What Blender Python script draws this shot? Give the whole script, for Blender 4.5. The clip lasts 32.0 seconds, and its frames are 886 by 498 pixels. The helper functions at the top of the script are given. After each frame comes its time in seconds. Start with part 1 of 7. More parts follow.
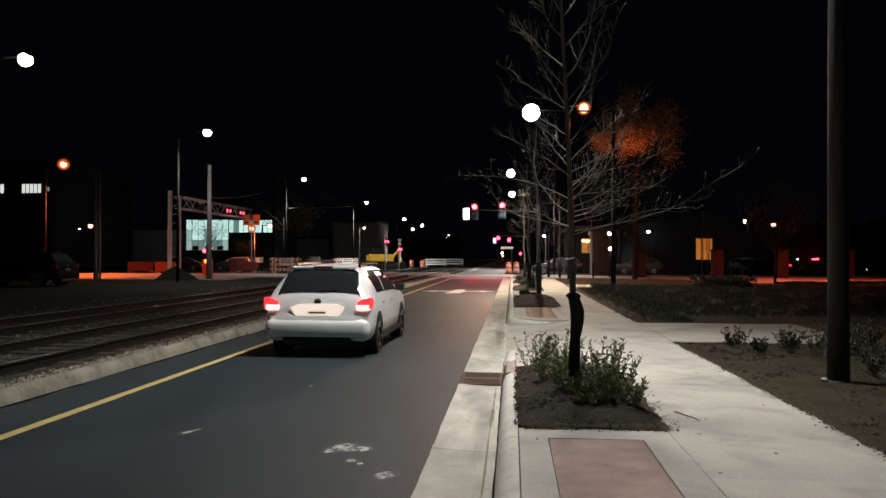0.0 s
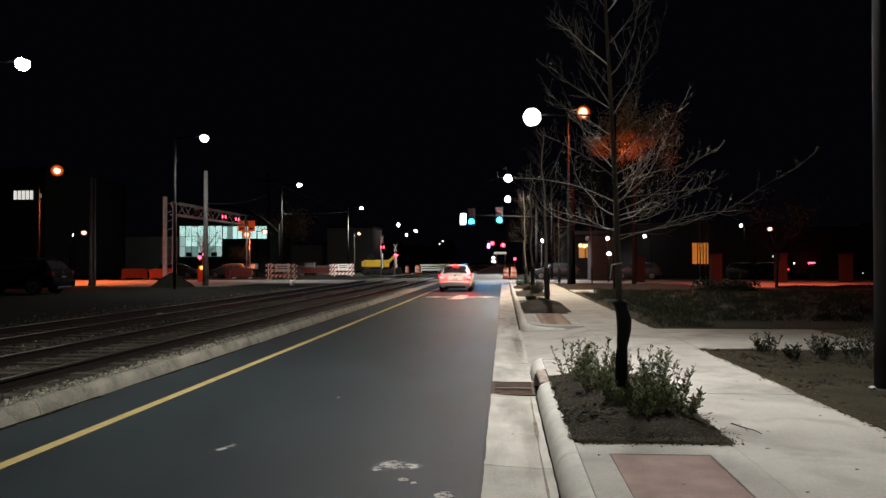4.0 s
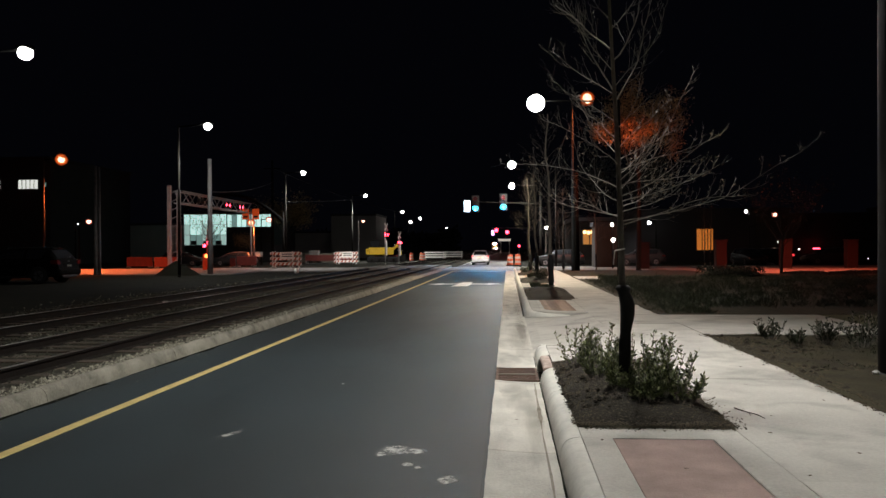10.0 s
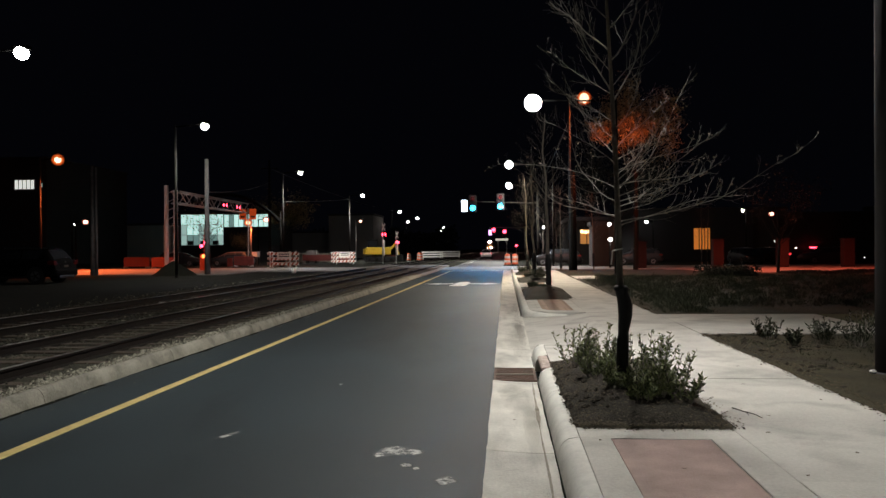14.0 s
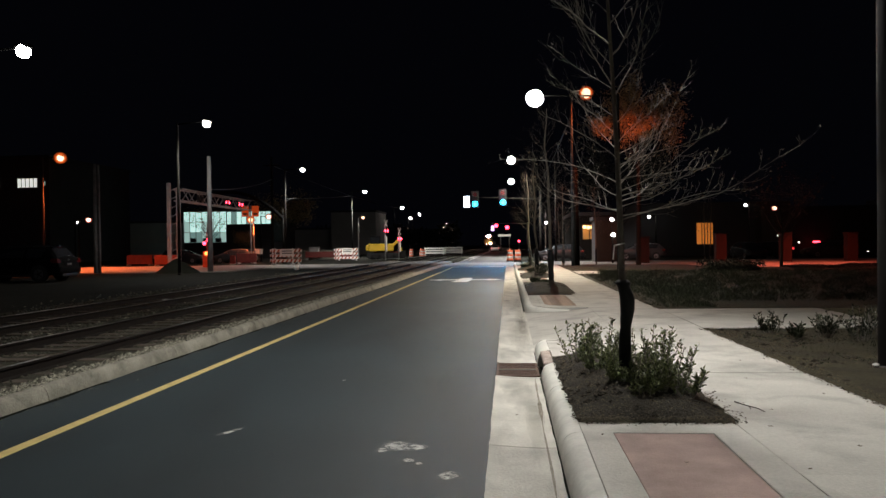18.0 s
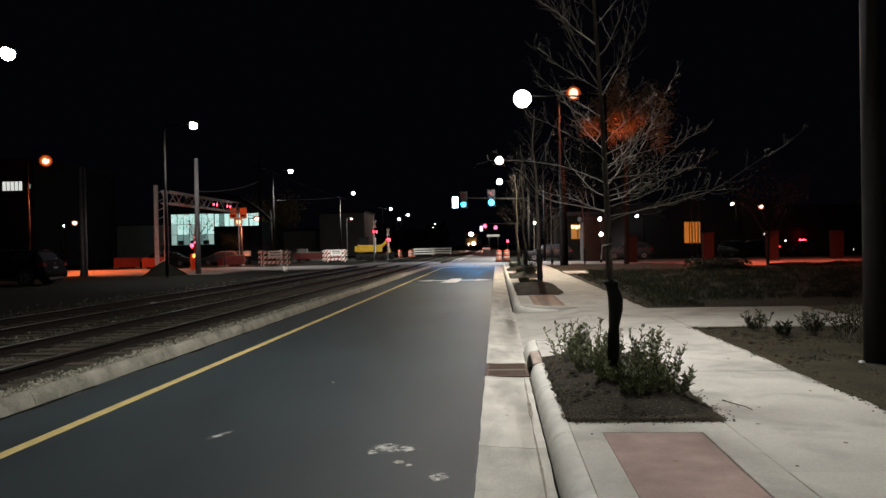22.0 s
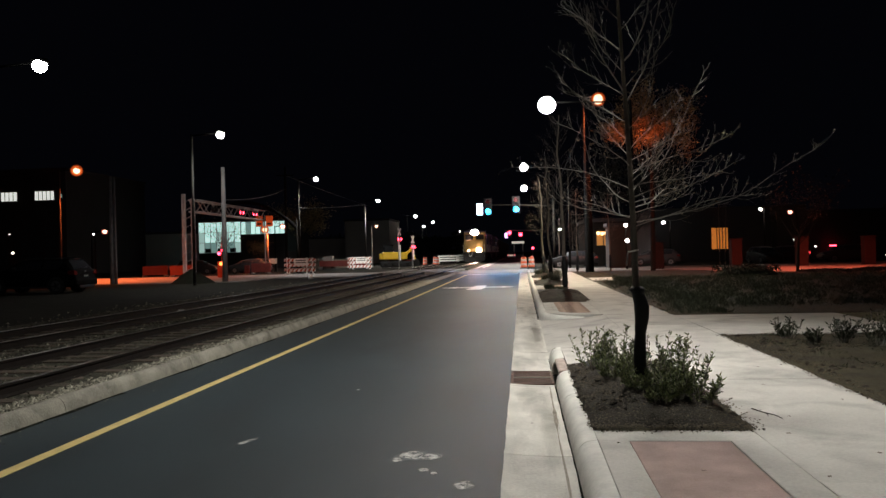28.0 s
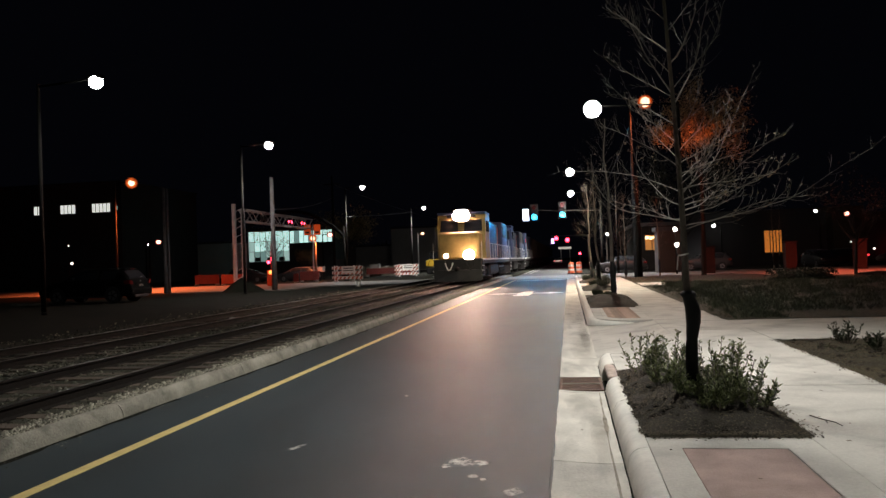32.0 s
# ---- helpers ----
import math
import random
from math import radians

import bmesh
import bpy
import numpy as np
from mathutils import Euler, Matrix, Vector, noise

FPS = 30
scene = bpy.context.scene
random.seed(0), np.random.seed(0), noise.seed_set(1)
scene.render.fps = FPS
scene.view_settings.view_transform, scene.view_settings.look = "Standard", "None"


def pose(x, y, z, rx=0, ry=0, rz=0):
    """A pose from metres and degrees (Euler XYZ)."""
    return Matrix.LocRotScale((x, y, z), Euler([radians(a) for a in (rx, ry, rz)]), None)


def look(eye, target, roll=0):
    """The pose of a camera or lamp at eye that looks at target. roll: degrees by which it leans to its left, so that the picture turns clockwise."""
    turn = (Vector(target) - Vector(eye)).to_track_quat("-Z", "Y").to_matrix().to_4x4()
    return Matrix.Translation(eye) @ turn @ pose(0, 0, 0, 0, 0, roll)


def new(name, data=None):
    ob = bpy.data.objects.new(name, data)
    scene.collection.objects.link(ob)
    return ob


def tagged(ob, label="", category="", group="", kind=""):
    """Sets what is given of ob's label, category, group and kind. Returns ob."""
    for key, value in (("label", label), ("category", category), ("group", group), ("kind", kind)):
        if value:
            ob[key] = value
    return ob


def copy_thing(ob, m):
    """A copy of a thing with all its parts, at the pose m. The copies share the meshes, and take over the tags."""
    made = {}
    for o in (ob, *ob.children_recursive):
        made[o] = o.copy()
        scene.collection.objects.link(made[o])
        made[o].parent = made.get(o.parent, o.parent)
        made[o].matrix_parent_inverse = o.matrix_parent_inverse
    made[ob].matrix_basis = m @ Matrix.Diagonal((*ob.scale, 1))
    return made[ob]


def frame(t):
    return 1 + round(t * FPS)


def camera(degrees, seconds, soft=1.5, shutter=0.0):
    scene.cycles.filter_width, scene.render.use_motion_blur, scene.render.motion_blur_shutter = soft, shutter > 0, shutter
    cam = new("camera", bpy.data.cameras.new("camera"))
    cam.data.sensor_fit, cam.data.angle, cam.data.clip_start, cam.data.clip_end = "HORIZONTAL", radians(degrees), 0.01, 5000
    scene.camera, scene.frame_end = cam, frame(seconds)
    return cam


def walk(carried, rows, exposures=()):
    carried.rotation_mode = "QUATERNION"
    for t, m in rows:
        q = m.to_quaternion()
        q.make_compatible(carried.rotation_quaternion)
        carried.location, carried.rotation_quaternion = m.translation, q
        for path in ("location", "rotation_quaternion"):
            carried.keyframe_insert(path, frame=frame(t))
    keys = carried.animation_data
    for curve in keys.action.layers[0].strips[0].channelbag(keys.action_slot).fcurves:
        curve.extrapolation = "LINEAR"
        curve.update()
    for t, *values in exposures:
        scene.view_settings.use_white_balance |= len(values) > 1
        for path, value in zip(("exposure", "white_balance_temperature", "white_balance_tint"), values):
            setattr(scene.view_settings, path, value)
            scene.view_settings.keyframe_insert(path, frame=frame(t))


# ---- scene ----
cam = camera(60.2, 32.0)
PATH = [
    (0, (0.666, 0.061, 1.566), (0.486, 2.053, 1.586), 0.1),
    (0.5, (0.581, 0.065, 1.574), (0.41, 2.058, 1.588), 0.4),
    (1, (0.476, 0.091, 1.571), (0.327, 2.085, 1.546), 0.4),
    (1.5, (0.372, 0.246, 1.56), (0.21, 2.239, 1.545), 0.7),
    (2, (0.256, 0.321, 1.556), (0.106, 2.315, 1.577), 0.4),
    (2.5, (0.172, 0.348, 1.572), (0.027, 2.342, 1.599), -0.4),
    (3, (0.166, 0.331, 1.577), (0.039, 2.327, 1.614), 0.3),
    (3.5, (0.167, 0.334, 1.574), (0.011, 2.328, 1.61), 0.0),
    (5.5, (0.193, 0.343, 1.57), (0.036, 2.337, 1.601), -0.4),
    (6, (0.196, 0.339, 1.573), (0.035, 2.333, 1.608), -0.4),
    (6.5, (0.195, 0.329, 1.575), (0.039, 2.322, 1.62), -0.5),
    (7, (0.192, 0.326, 1.575), (0.039, 2.319, 1.636), -0.7),
    (7.5, (0.192, 0.327, 1.57), (0.031, 2.321, 1.598), -1.1),
    (8, (0.186, 0.325, 1.57), (0.026, 2.318, 1.586), -0.8),
    (8.5, (0.185, 0.329, 1.568), (0.027, 2.322, 1.576), -0.4),
    (9, (0.185, 0.331, 1.569), (0.029, 2.325, 1.574), -0.5),
    (9.5, (0.186, 0.331, 1.571), (0.026, 2.325, 1.576), -0.4),
    (10, (0.181, 0.329, 1.564), (0.011, 2.322, 1.565), -0.4),
    (10.5, (0.184, 0.327, 1.571), (0.019, 2.321, 1.574), -0.4),
    (11, (0.184, 0.325, 1.57), (0.025, 2.319, 1.586), -0.3),
    (11.5, (0.182, 0.331, 1.573), (0.024, 2.324, 1.588), -0.7),
    (12, (0.189, 0.324, 1.571), (0.026, 2.317, 1.588), -0.6),
    (12.5, (0.188, 0.325, 1.571), (0.034, 2.319, 1.585), -0.6),
    (13, (0.181, 0.326, 1.573), (0.021, 2.32, 1.581), -0.5),
    (13.5, (0.18, 0.326, 1.572), (0.011, 2.319, 1.57), -0.5),
    (14, (0.176, 0.331, 1.571), (0.013, 2.325, 1.571), -0.5),
    (14.5, (0.179, 0.321, 1.569), (0.021, 2.314, 1.582), -0.7),
    (16.5, (0.186, 0.314, 1.571), (0.031, 2.308, 1.573), -0.6),
    (17, (0.188, 0.323, 1.569), (0.026, 2.316, 1.559), -0.8),
    (17.5, (0.186, 0.319, 1.573), (0.022, 2.312, 1.569), -0.8),
    (18, (0.184, 0.327, 1.566), (0.014, 2.32, 1.556), -0.8),
    (18.5, (0.175, 0.322, 1.572), (0.01, 2.316, 1.574), -0.4),
    (19, (0.176, 0.326, 1.578), (-0.027, 2.316, 1.568), -0.2),
    (19.5, (0.183, 0.321, 1.566), (0.03, 2.315, 1.56), -0.5),
    (20, (0.195, 0.32, 1.572), (0.043, 2.314, 1.546), -0.9),
    (20.5, (0.19, 0.319, 1.569), (0.051, 2.314, 1.548), -1.0),
    (21, (0.195, 0.324, 1.57), (0.046, 2.319, 1.551), -1.2),
    (21.5, (0.19, 0.321, 1.571), (0.055, 2.317, 1.567), -1.3),
    (22, (0.187, 0.32, 1.573), (0.046, 2.316, 1.564), -1.2),
    (22.5, (0.192, 0.324, 1.573), (0.042, 2.318, 1.572), -1.3),
    (23, (0.188, 0.323, 1.568), (0.036, 2.317, 1.563), -1.2),
    (23.5, (0.185, 0.319, 1.571), (0.04, 2.314, 1.57), -1.4),
    (24, (0.187, 0.318, 1.57), (0.033, 2.312, 1.561), -1.5),
    (24.5, (0.193, 0.319, 1.57), (0.032, 2.313, 1.562), -1.7),
    (25, (0.186, 0.322, 1.57), (0.019, 2.315, 1.561), -1.6),
    (25.5, (0.195, 0.322, 1.572), (0.024, 2.315, 1.567), -1.8),
    (27.5, (0.192, 0.331, 1.567), (-0.004, 2.321, 1.571), -1.2),
    (28, (0.191, 0.329, 1.573), (-0.014, 2.319, 1.584), -1.4),
    (28.5, (0.195, 0.328, 1.568), (-0.02, 2.317, 1.589), -1.7),
    (29, (0.194, 0.328, 1.566), (-0.03, 2.315, 1.583), -1.5),
    (29.5, (0.19, 0.331, 1.575), (-0.052, 2.316, 1.586), -1.6),
    (30, (0.191, 0.331, 1.569), (-0.07, 2.314, 1.595), -1.8),
    (30.5, (0.187, 0.328, 1.576), (-0.087, 2.309, 1.599), -1.8),
    (31, (0.184, 0.326, 1.571), (-0.101, 2.305, 1.594), -1.7),
    (31.5, (0.181, 0.312, 1.576), (-0.123, 2.288, 1.598), -1.7),
    (32, (0.187, 0.326, 1.567), (-0.137, 2.299, 1.599), -2.0),
]
walk(cam, [(t, look(eye, target, roll)) for t, eye, target, roll in PATH])
# ---- world and light: a dark night sky, street lamps do the lighting ----
world = bpy.data.worlds.new("night")
scene.world = world
world.use_nodes = True
world.node_tree.nodes["Background"].inputs[0].default_value = (0.30, 0.32, 0.55, 1)
world.node_tree.nodes["Background"].inputs[1].default_value = 0.0030
scene.view_settings.exposure = 0.0
WHITE_LIGHT = (1.0, 0.985, 0.93)
WARM_LIGHT = (1.0, 0.92, 0.70)
SODIUM = (1.0, 0.17, 0.05)
SODIUM_DEEP = (1.0, 0.15, 0.085)


def spot(name, x, y, z, power, colour, cone=150, radius=0.25, aim=None, blend=0.9):
    data = bpy.data.lights.new(name, "SPOT")
    data.energy, data.color, data.spot_size, data.spot_blend, data.shadow_soft_size = power, colour, radians(cone), blend, radius
    ob = new(name, data)
    ob.matrix_world = look((x, y, z), aim or (x, y + 0.01, 0))
    return ob


spot("street_light", 1.2, 10.6, 8.72, 3300, WHITE_LIGHT, 128, aim=(-1.2, 9.0, 0))
spot("street_light", 1.2, 10.7, 8.70, 2600, WHITE_LIGHT, 80, aim=(-1.0, 27.0, 0))
spot("street_light", 1.2, -15.5, 8.72, 6000, WHITE_LIGHT)
spot("street_light", 1.75, 40.2, 8.3, 4700, WARM_LIGHT)
spot("street_light", 1.75, 40.0, 8.28, 4700, WARM_LIGHT, 80, aim=(-1.5, 23.5, 0))
spot("street_light", 1.75, 40.4, 8.28, 3500, WHITE_LIGHT, 80, aim=(-1.5, 57.0, 0))
spot("street_light", 1.4, 68.2, 8.4, 9000, WHITE_LIGHT)
spot("street_light", 0.65, 91.0, 8.4, 15000, WHITE_LIGHT)
spot("street_light", -17.8, 27.2, 8.6, 420, WHITE_LIGHT)
spot("street_light", -17.6, 44.6, 8.6, 2700, WHITE_LIGHT)
# extra narrow beam added to brighten the crossing masts
spot("street_light", -17.6, 44.9, 8.55, 1800, WHITE_LIGHT, 46, aim=(-27.5, 59.0, 3.5))
spot("street_light", -19.3, 72.3, 8.6, 5500, WHITE_LIGHT)
# extra beam added to brighten the excavator and barricades
spot("street_light", -19.3, 72.6, 8.55, 5500, WHITE_LIGHT, 60, aim=(-15.0, 92.0, 0))
spot("street_light", -19.3, 103.6, 8.6, 14000, WHITE_LIGHT)
spot("sodium_light", 5.95, 49.6, 10.6, 2400, SODIUM, 178, blend=0.25)
spot("sodium_light", -34.8, 59.6, 8.6, 21000, SODIUM, 134)
spot("sodium_light", -26.4, 77.6, 4.1, 2600, SODIUM, 165)
# added light without a lamp model, to redden the side street
spot("sodium_light", 20.0, 51.0, 8.8, 9200, SODIUM_DEEP, 125)


# ---- materials ----
def mat(name, colour, rough=0.8, scale=6.0, amount=0.25, bump=0.0, metal=0.0, fine=60.0, coords="world", vary=0.0, spec=0.4, stain=0.0, stain_scale=2.0, stretch=1.0):
    """A painted, stone or metal surface: stains at one scale, grain at another, and fine relief."""
    m = bpy.data.materials.new(name)
    m.use_nodes = True
    nt = m.node_tree
    b = nt.nodes["Principled BSDF"]
    b.inputs["Roughness"].default_value, b.inputs["Metallic"].default_value = rough, metal
    b.inputs["Specular IOR Level"].default_value = spec
    if coords == "world":
        src = nt.nodes.new("ShaderNodeNewGeometry").outputs["Position"]
    else:
        src = nt.nodes.new("ShaderNodeTexCoord").outputs["Object"]
    n1, n2 = nt.nodes.new("ShaderNodeTexNoise"), nt.nodes.new("ShaderNodeTexNoise")
    n1.inputs["Scale"].default_value, n1.inputs["Detail"].default_value = scale, 4
    n2.inputs["Scale"].default_value, n2.inputs["Detail"].default_value = fine, 2
    for n in (n1, n2):
        nt.links.new(src, n.inputs["Vector"])
    add = nt.nodes.new("ShaderNodeMath")
    add.operation = "MULTIPLY_ADD"
    nt.links.new(n2.outputs["Fac"], add.inputs[0])
    add.inputs[1].default_value = 0.5
    nt.links.new(n1.outputs["Fac"], add.inputs[2])
    ramp = nt.nodes.new("ShaderNodeMapRange")
    ramp.inputs["From Min"].default_value, ramp.inputs["From Max"].default_value = 0.45, 1.05
    ramp.inputs["To Min"].default_value, ramp.inputs["To Max"].default_value = 1 - amount, 1 + amount
    nt.links.new(add.outputs[0], ramp.inputs["Value"])
    mul = nt.nodes.new("ShaderNodeVectorMath")
    mul.operation = "SCALE"
    mul.inputs[0].default_value = colour
    last = ramp.outputs["Result"]
    if vary:
        info = nt.nodes.new("ShaderNodeObjectInfo")
        v = nt.nodes.new("ShaderNodeMapRange")
        v.inputs["To Min"].default_value, v.inputs["To Max"].default_value = 1 - vary, 1 + vary
        nt.links.new(info.outputs["Random"], v.inputs["Value"])
        k = nt.nodes.new("ShaderNodeMath")
        k.operation = "MULTIPLY"
        nt.links.new(v.outputs["Result"], k.inputs[0])
        nt.links.new(last, k.inputs[1])
        last = k.outputs[0]
    if stain:
        mp, n3, r3, k3 = nt.nodes.new("ShaderNodeMapping"), nt.nodes.new("ShaderNodeTexNoise"), nt.nodes.new("ShaderNodeMapRange"), nt.nodes.new("ShaderNodeMath")
        mp.inputs["Scale"].default_value = (1.0, stretch, 1.0)
        n3.inputs["Scale"].default_value, n3.inputs["Detail"].default_value, n3.inputs["Distortion"].default_value = stain_scale, 7, 0.6
        r3.inputs["From Min"].default_value, r3.inputs["From Max"].default_value = 0.50, 0.72
        r3.inputs["To Min"].default_value, r3.inputs["To Max"].default_value = 1.0, 1 - stain
        k3.operation = "MULTIPLY"
        nt.links.new(src, mp.inputs["Vector"])
        nt.links.new(mp.outputs[0], n3.inputs["Vector"])
        nt.links.new(n3.outputs["Fac"], r3.inputs["Value"])
        nt.links.new(r3.outputs["Result"], k3.inputs[0])
        nt.links.new(last, k3.inputs[1])
        last = k3.outputs[0]
    nt.links.new(last, mul.inputs["Scale"])
    nt.links.new(mul.outputs["Vector"], b.inputs["Base Color"])
    if bump:
        bn = nt.nodes.new("ShaderNodeBump")
        bn.inputs["Strength"].default_value, bn.inputs["Distance"].default_value = bump, 0.02
        nt.links.new(n2.outputs["Fac"], bn.inputs["Height"])
        nt.links.new(bn.outputs["Normal"], b.inputs["Normal"])
    return m


def islands(name, dark, light, rough=0.8):
    """Loose pieces (leaves, stones, chips), each with a shade of its own."""
    m = bpy.data.materials.new(name)
    m.use_nodes = True
    nt = m.node_tree
    g = nt.nodes.new("ShaderNodeNewGeometry")
    r = nt.nodes.new("ShaderNodeMix")
    r.data_type = "RGBA"
    r.inputs[6].default_value, r.inputs[7].default_value = (*dark, 1), (*light, 1)
    nt.links.new(g.outputs["Random Per Island"], r.inputs[0])
    nt.links.new(r.outputs[2], nt.nodes["Principled BSDF"].inputs["Base Color"])
    nt.nodes["Principled BSDF"].inputs["Roughness"].default_value = rough
    return m


def glow(name, colour, strength):
    m = bpy.data.materials.new(name)
    m.use_nodes = True
    b = m.node_tree.nodes["Principled BSDF"]
    b.inputs["Base Color"].default_value = (*[0.5 * c for c in colour], 1)
    b.inputs["Emission Color"].default_value = (*colour, 1)
    b.inputs["Emission Strength"].default_value = strength
    return m


def glass(name, colour=(0.02, 0.022, 0.025), rough=0.06):
    m = bpy.data.materials.new(name)
    m.use_nodes = True
    b = m.node_tree.nodes["Principled BSDF"]
    b.inputs["Base Color"].default_value = (*colour, 1)
    b.inputs["Roughness"].default_value = rough
    b.inputs["Specular IOR Level"].default_value = 0.6
    return m


def halo_shell(name, colour, strength, cover):
    """Halo shell: see-through emission painting the glare around a lamp core, which shows through."""
    m = bpy.data.materials.new(name)
    m.use_nodes = True
    nt = m.node_tree
    t, g, mix = nt.nodes.new("ShaderNodeBsdfTransparent"), nt.nodes.new("ShaderNodeEmission"), nt.nodes.new("ShaderNodeMixShader")
    g.inputs[0].default_value, g.inputs[1].default_value = (*colour, 1), strength
    mix.inputs[0].default_value = cover
    nt.links.new(t.outputs[0], mix.inputs[1])
    nt.links.new(g.outputs[0], mix.inputs[2])
    nt.links.new(mix.outputs[0], nt.nodes["Material Output"].inputs["Surface"])
    return m


def lens(name, colour):
    """Clear coloured plastic that lets a lamp behind it shine through."""
    m = bpy.data.materials.new(name)
    m.use_nodes = True
    nt = m.node_tree
    t, g, mix = nt.nodes.new("ShaderNodeBsdfTransparent"), nt.nodes.new("ShaderNodeBsdfGlossy"), nt.nodes.new("ShaderNodeMixShader")
    t.inputs[0].default_value = (*colour, 1)
    g.inputs["Roughness"].default_value = 0.2
    mix.inputs[0].default_value = 0.05
    nt.links.new(t.outputs[0], mix.inputs[1])
    nt.links.new(g.outputs[0], mix.inputs[2])
    nt.links.new(mix.outputs[0], nt.nodes["Material Output"].inputs["Surface"])
    return m


ASPHALT = mat("asphalt", (0.027, 0.0395, 0.047), 0.58, 0.35, 0.30, 0.35, fine=180, spec=0.28, stain=0.35, stain_scale=0.9, stretch=0.25)
ASPHALT_GREY = mat("grey_asphalt", (0.085, 0.082, 0.080), 0.65, 0.5, 0.3, 0.35, fine=150, spec=0.28)
ASPHALT_OLD = mat("old_asphalt", (0.19, 0.175, 0.155), 0.75, 0.5, 0.35, 0.4, fine=120)
CONCRETE = mat("concrete", (0.53, 0.51, 0.465), 0.85, 1.3, 0.20, 0.2, fine=45, vary=0.06, stain=0.30, stain_scale=1.7)
GUTTER = mat("gutter_concrete", (0.55, 0.53, 0.48), 0.85, 2.0, 0.24, 0.2, fine=45, vary=0.07, stain=0.42, stain_scale=2.4, stretch=0.3)
KERB = mat("kerb_concrete", (0.72, 0.70, 0.645), 0.85, 3.5, 0.16, 0.06, fine=30, vary=0.05, stain=0.16, stain_scale=3.0)
LINTEL = mat("rust_stained_concrete", (0.46, 0.37, 0.32), 0.85, 5.0, 0.3, 0.2, fine=60, stain=0.3, stain_scale=6.0)
KERB_OLD = mat("weathered_concrete", (0.245, 0.232, 0.19), 0.9, 3.0, 0.45, 0.5, fine=45, vary=0.08, stain=0.50, stain_scale=3.2)
BRICK = mat("stamped_brick", (0.42, 0.300, 0.272), 0.85, 4.0, 0.20, 0.2, fine=80, vary=0.08, stain=0.18, stain_scale=2.5)
BRICK_BROWN = mat("stamped_brown_brick", (0.33, 0.225, 0.165), 0.85, 5.0, 0.25, 0.2, fine=80, vary=0.30, stain=0.2, stain_scale=3.0)
# brick red darkened in the colour so the piers stay dim
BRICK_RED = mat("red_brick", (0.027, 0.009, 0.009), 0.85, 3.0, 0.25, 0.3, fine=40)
YELLOW_LINE = mat("yellow_paint", (0.66, 0.52, 0.21), 0.6, 5.0, 0.18, 0.1, fine=90)
WHITE_PAPER = mat("white_paper", (0.72, 0.71, 0.68), 0.8, 9.0, 0.1)
WHITE_LINE = mat("white_paint", (0.70, 0.70, 0.68), 0.6, 3.0, 0.22, 0.1, fine=60)
SPLASH = mat("dried_splash", (0.62, 0.62, 0.60), 0.8, 14.0, 0.5)
STAIN = mat("brown_water_stain", (0.20, 0.175, 0.12), 0.9, 3.0, 0.2)
for sp_mat, sp_scale, sp_low, sp_high, sp_most in ((SPLASH, 11.0, 0.38, 0.58, 0.95), (STAIN, 1.1, 0.30, 0.80, 0.42)):
    sp_tree = sp_mat.node_tree
    sp_noise, sp_range = sp_tree.nodes.new("ShaderNodeTexNoise"), sp_tree.nodes.new("ShaderNodeMapRange")
    sp_noise.inputs["Scale"].default_value, sp_noise.inputs["Detail"].default_value, sp_noise.inputs["Roughness"].default_value = sp_scale, 8, 0.7
    sp_range.inputs["From Min"].default_value, sp_range.inputs["From Max"].default_value = sp_low, sp_high
    sp_range.inputs["To Max"].default_value = sp_most
    sp_tree.links.new(sp_tree.nodes.new("ShaderNodeNewGeometry").outputs["Position"], sp_noise.inputs["Vector"])
    sp_tree.links.new(sp_noise.outputs["Fac"], sp_range.inputs["Value"])
    sp_coord, sp_flat, sp_len, sp_fade, sp_mul = (sp_tree.nodes.new("ShaderNode" + k) for k in ("TexCoord", "VectorMath", "VectorMath", "MapRange", "Math"))
    sp_flat.operation, sp_len.operation, sp_mul.operation = "MULTIPLY_ADD", "LENGTH", "MULTIPLY"
    sp_flat.inputs[1].default_value, sp_flat.inputs[2].default_value = (2, 2, 0), (-1, -1, 0)
    sp_fade.inputs["From Min"].default_value, sp_fade.inputs["From Max"].default_value = 1.0, 0.35
    sp_tree.links.new(sp_coord.outputs["Generated"], sp_flat.inputs[0])
    sp_tree.links.new(sp_flat.outputs[0], sp_len.inputs[0])
    sp_tree.links.new(sp_len.outputs["Value"], sp_fade.inputs["Value"])
    sp_tree.links.new(sp_fade.outputs["Result"], sp_mul.inputs[0])
    sp_tree.links.new(sp_range.outputs["Result"], sp_mul.inputs[1])
    sp_tree.links.new(sp_mul.outputs[0], sp_tree.nodes["Principled BSDF"].inputs["Alpha"])
EARTH = mat("earth", (0.0105, 0.011, 0.008), 0.95, 0.6, 0.45, 0.6, fine=25, spec=0.08)
# soil darkened so that the beds' shade is in the colour
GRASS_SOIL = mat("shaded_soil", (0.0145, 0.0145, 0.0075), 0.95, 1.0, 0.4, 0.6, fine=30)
BALLAST = mat("ballast_bed", (0.040, 0.039, 0.029), 0.95, 1.2, 0.4, 0.9, fine=40, spec=0.15)
# darker than the bed mulch, with the shrubs' shade in its colour
MULCH_DARK = mat("dark_mulch", (0.025, 0.020, 0.013), 0.95, 5.0, 0.5, 1.0, fine=55)
MULCH = mat("mulch", (0.031, 0.0258, 0.0105), 0.95, 2.2, 0.55, 1.0, fine=55, stain=0.5, stain_scale=1.4)
SILT = mat("grey_brown_silt", (0.27, 0.245, 0.20), 0.95, 7.0, 0.35, 0.3, fine=60, stain=0.3, stain_scale=8.0)
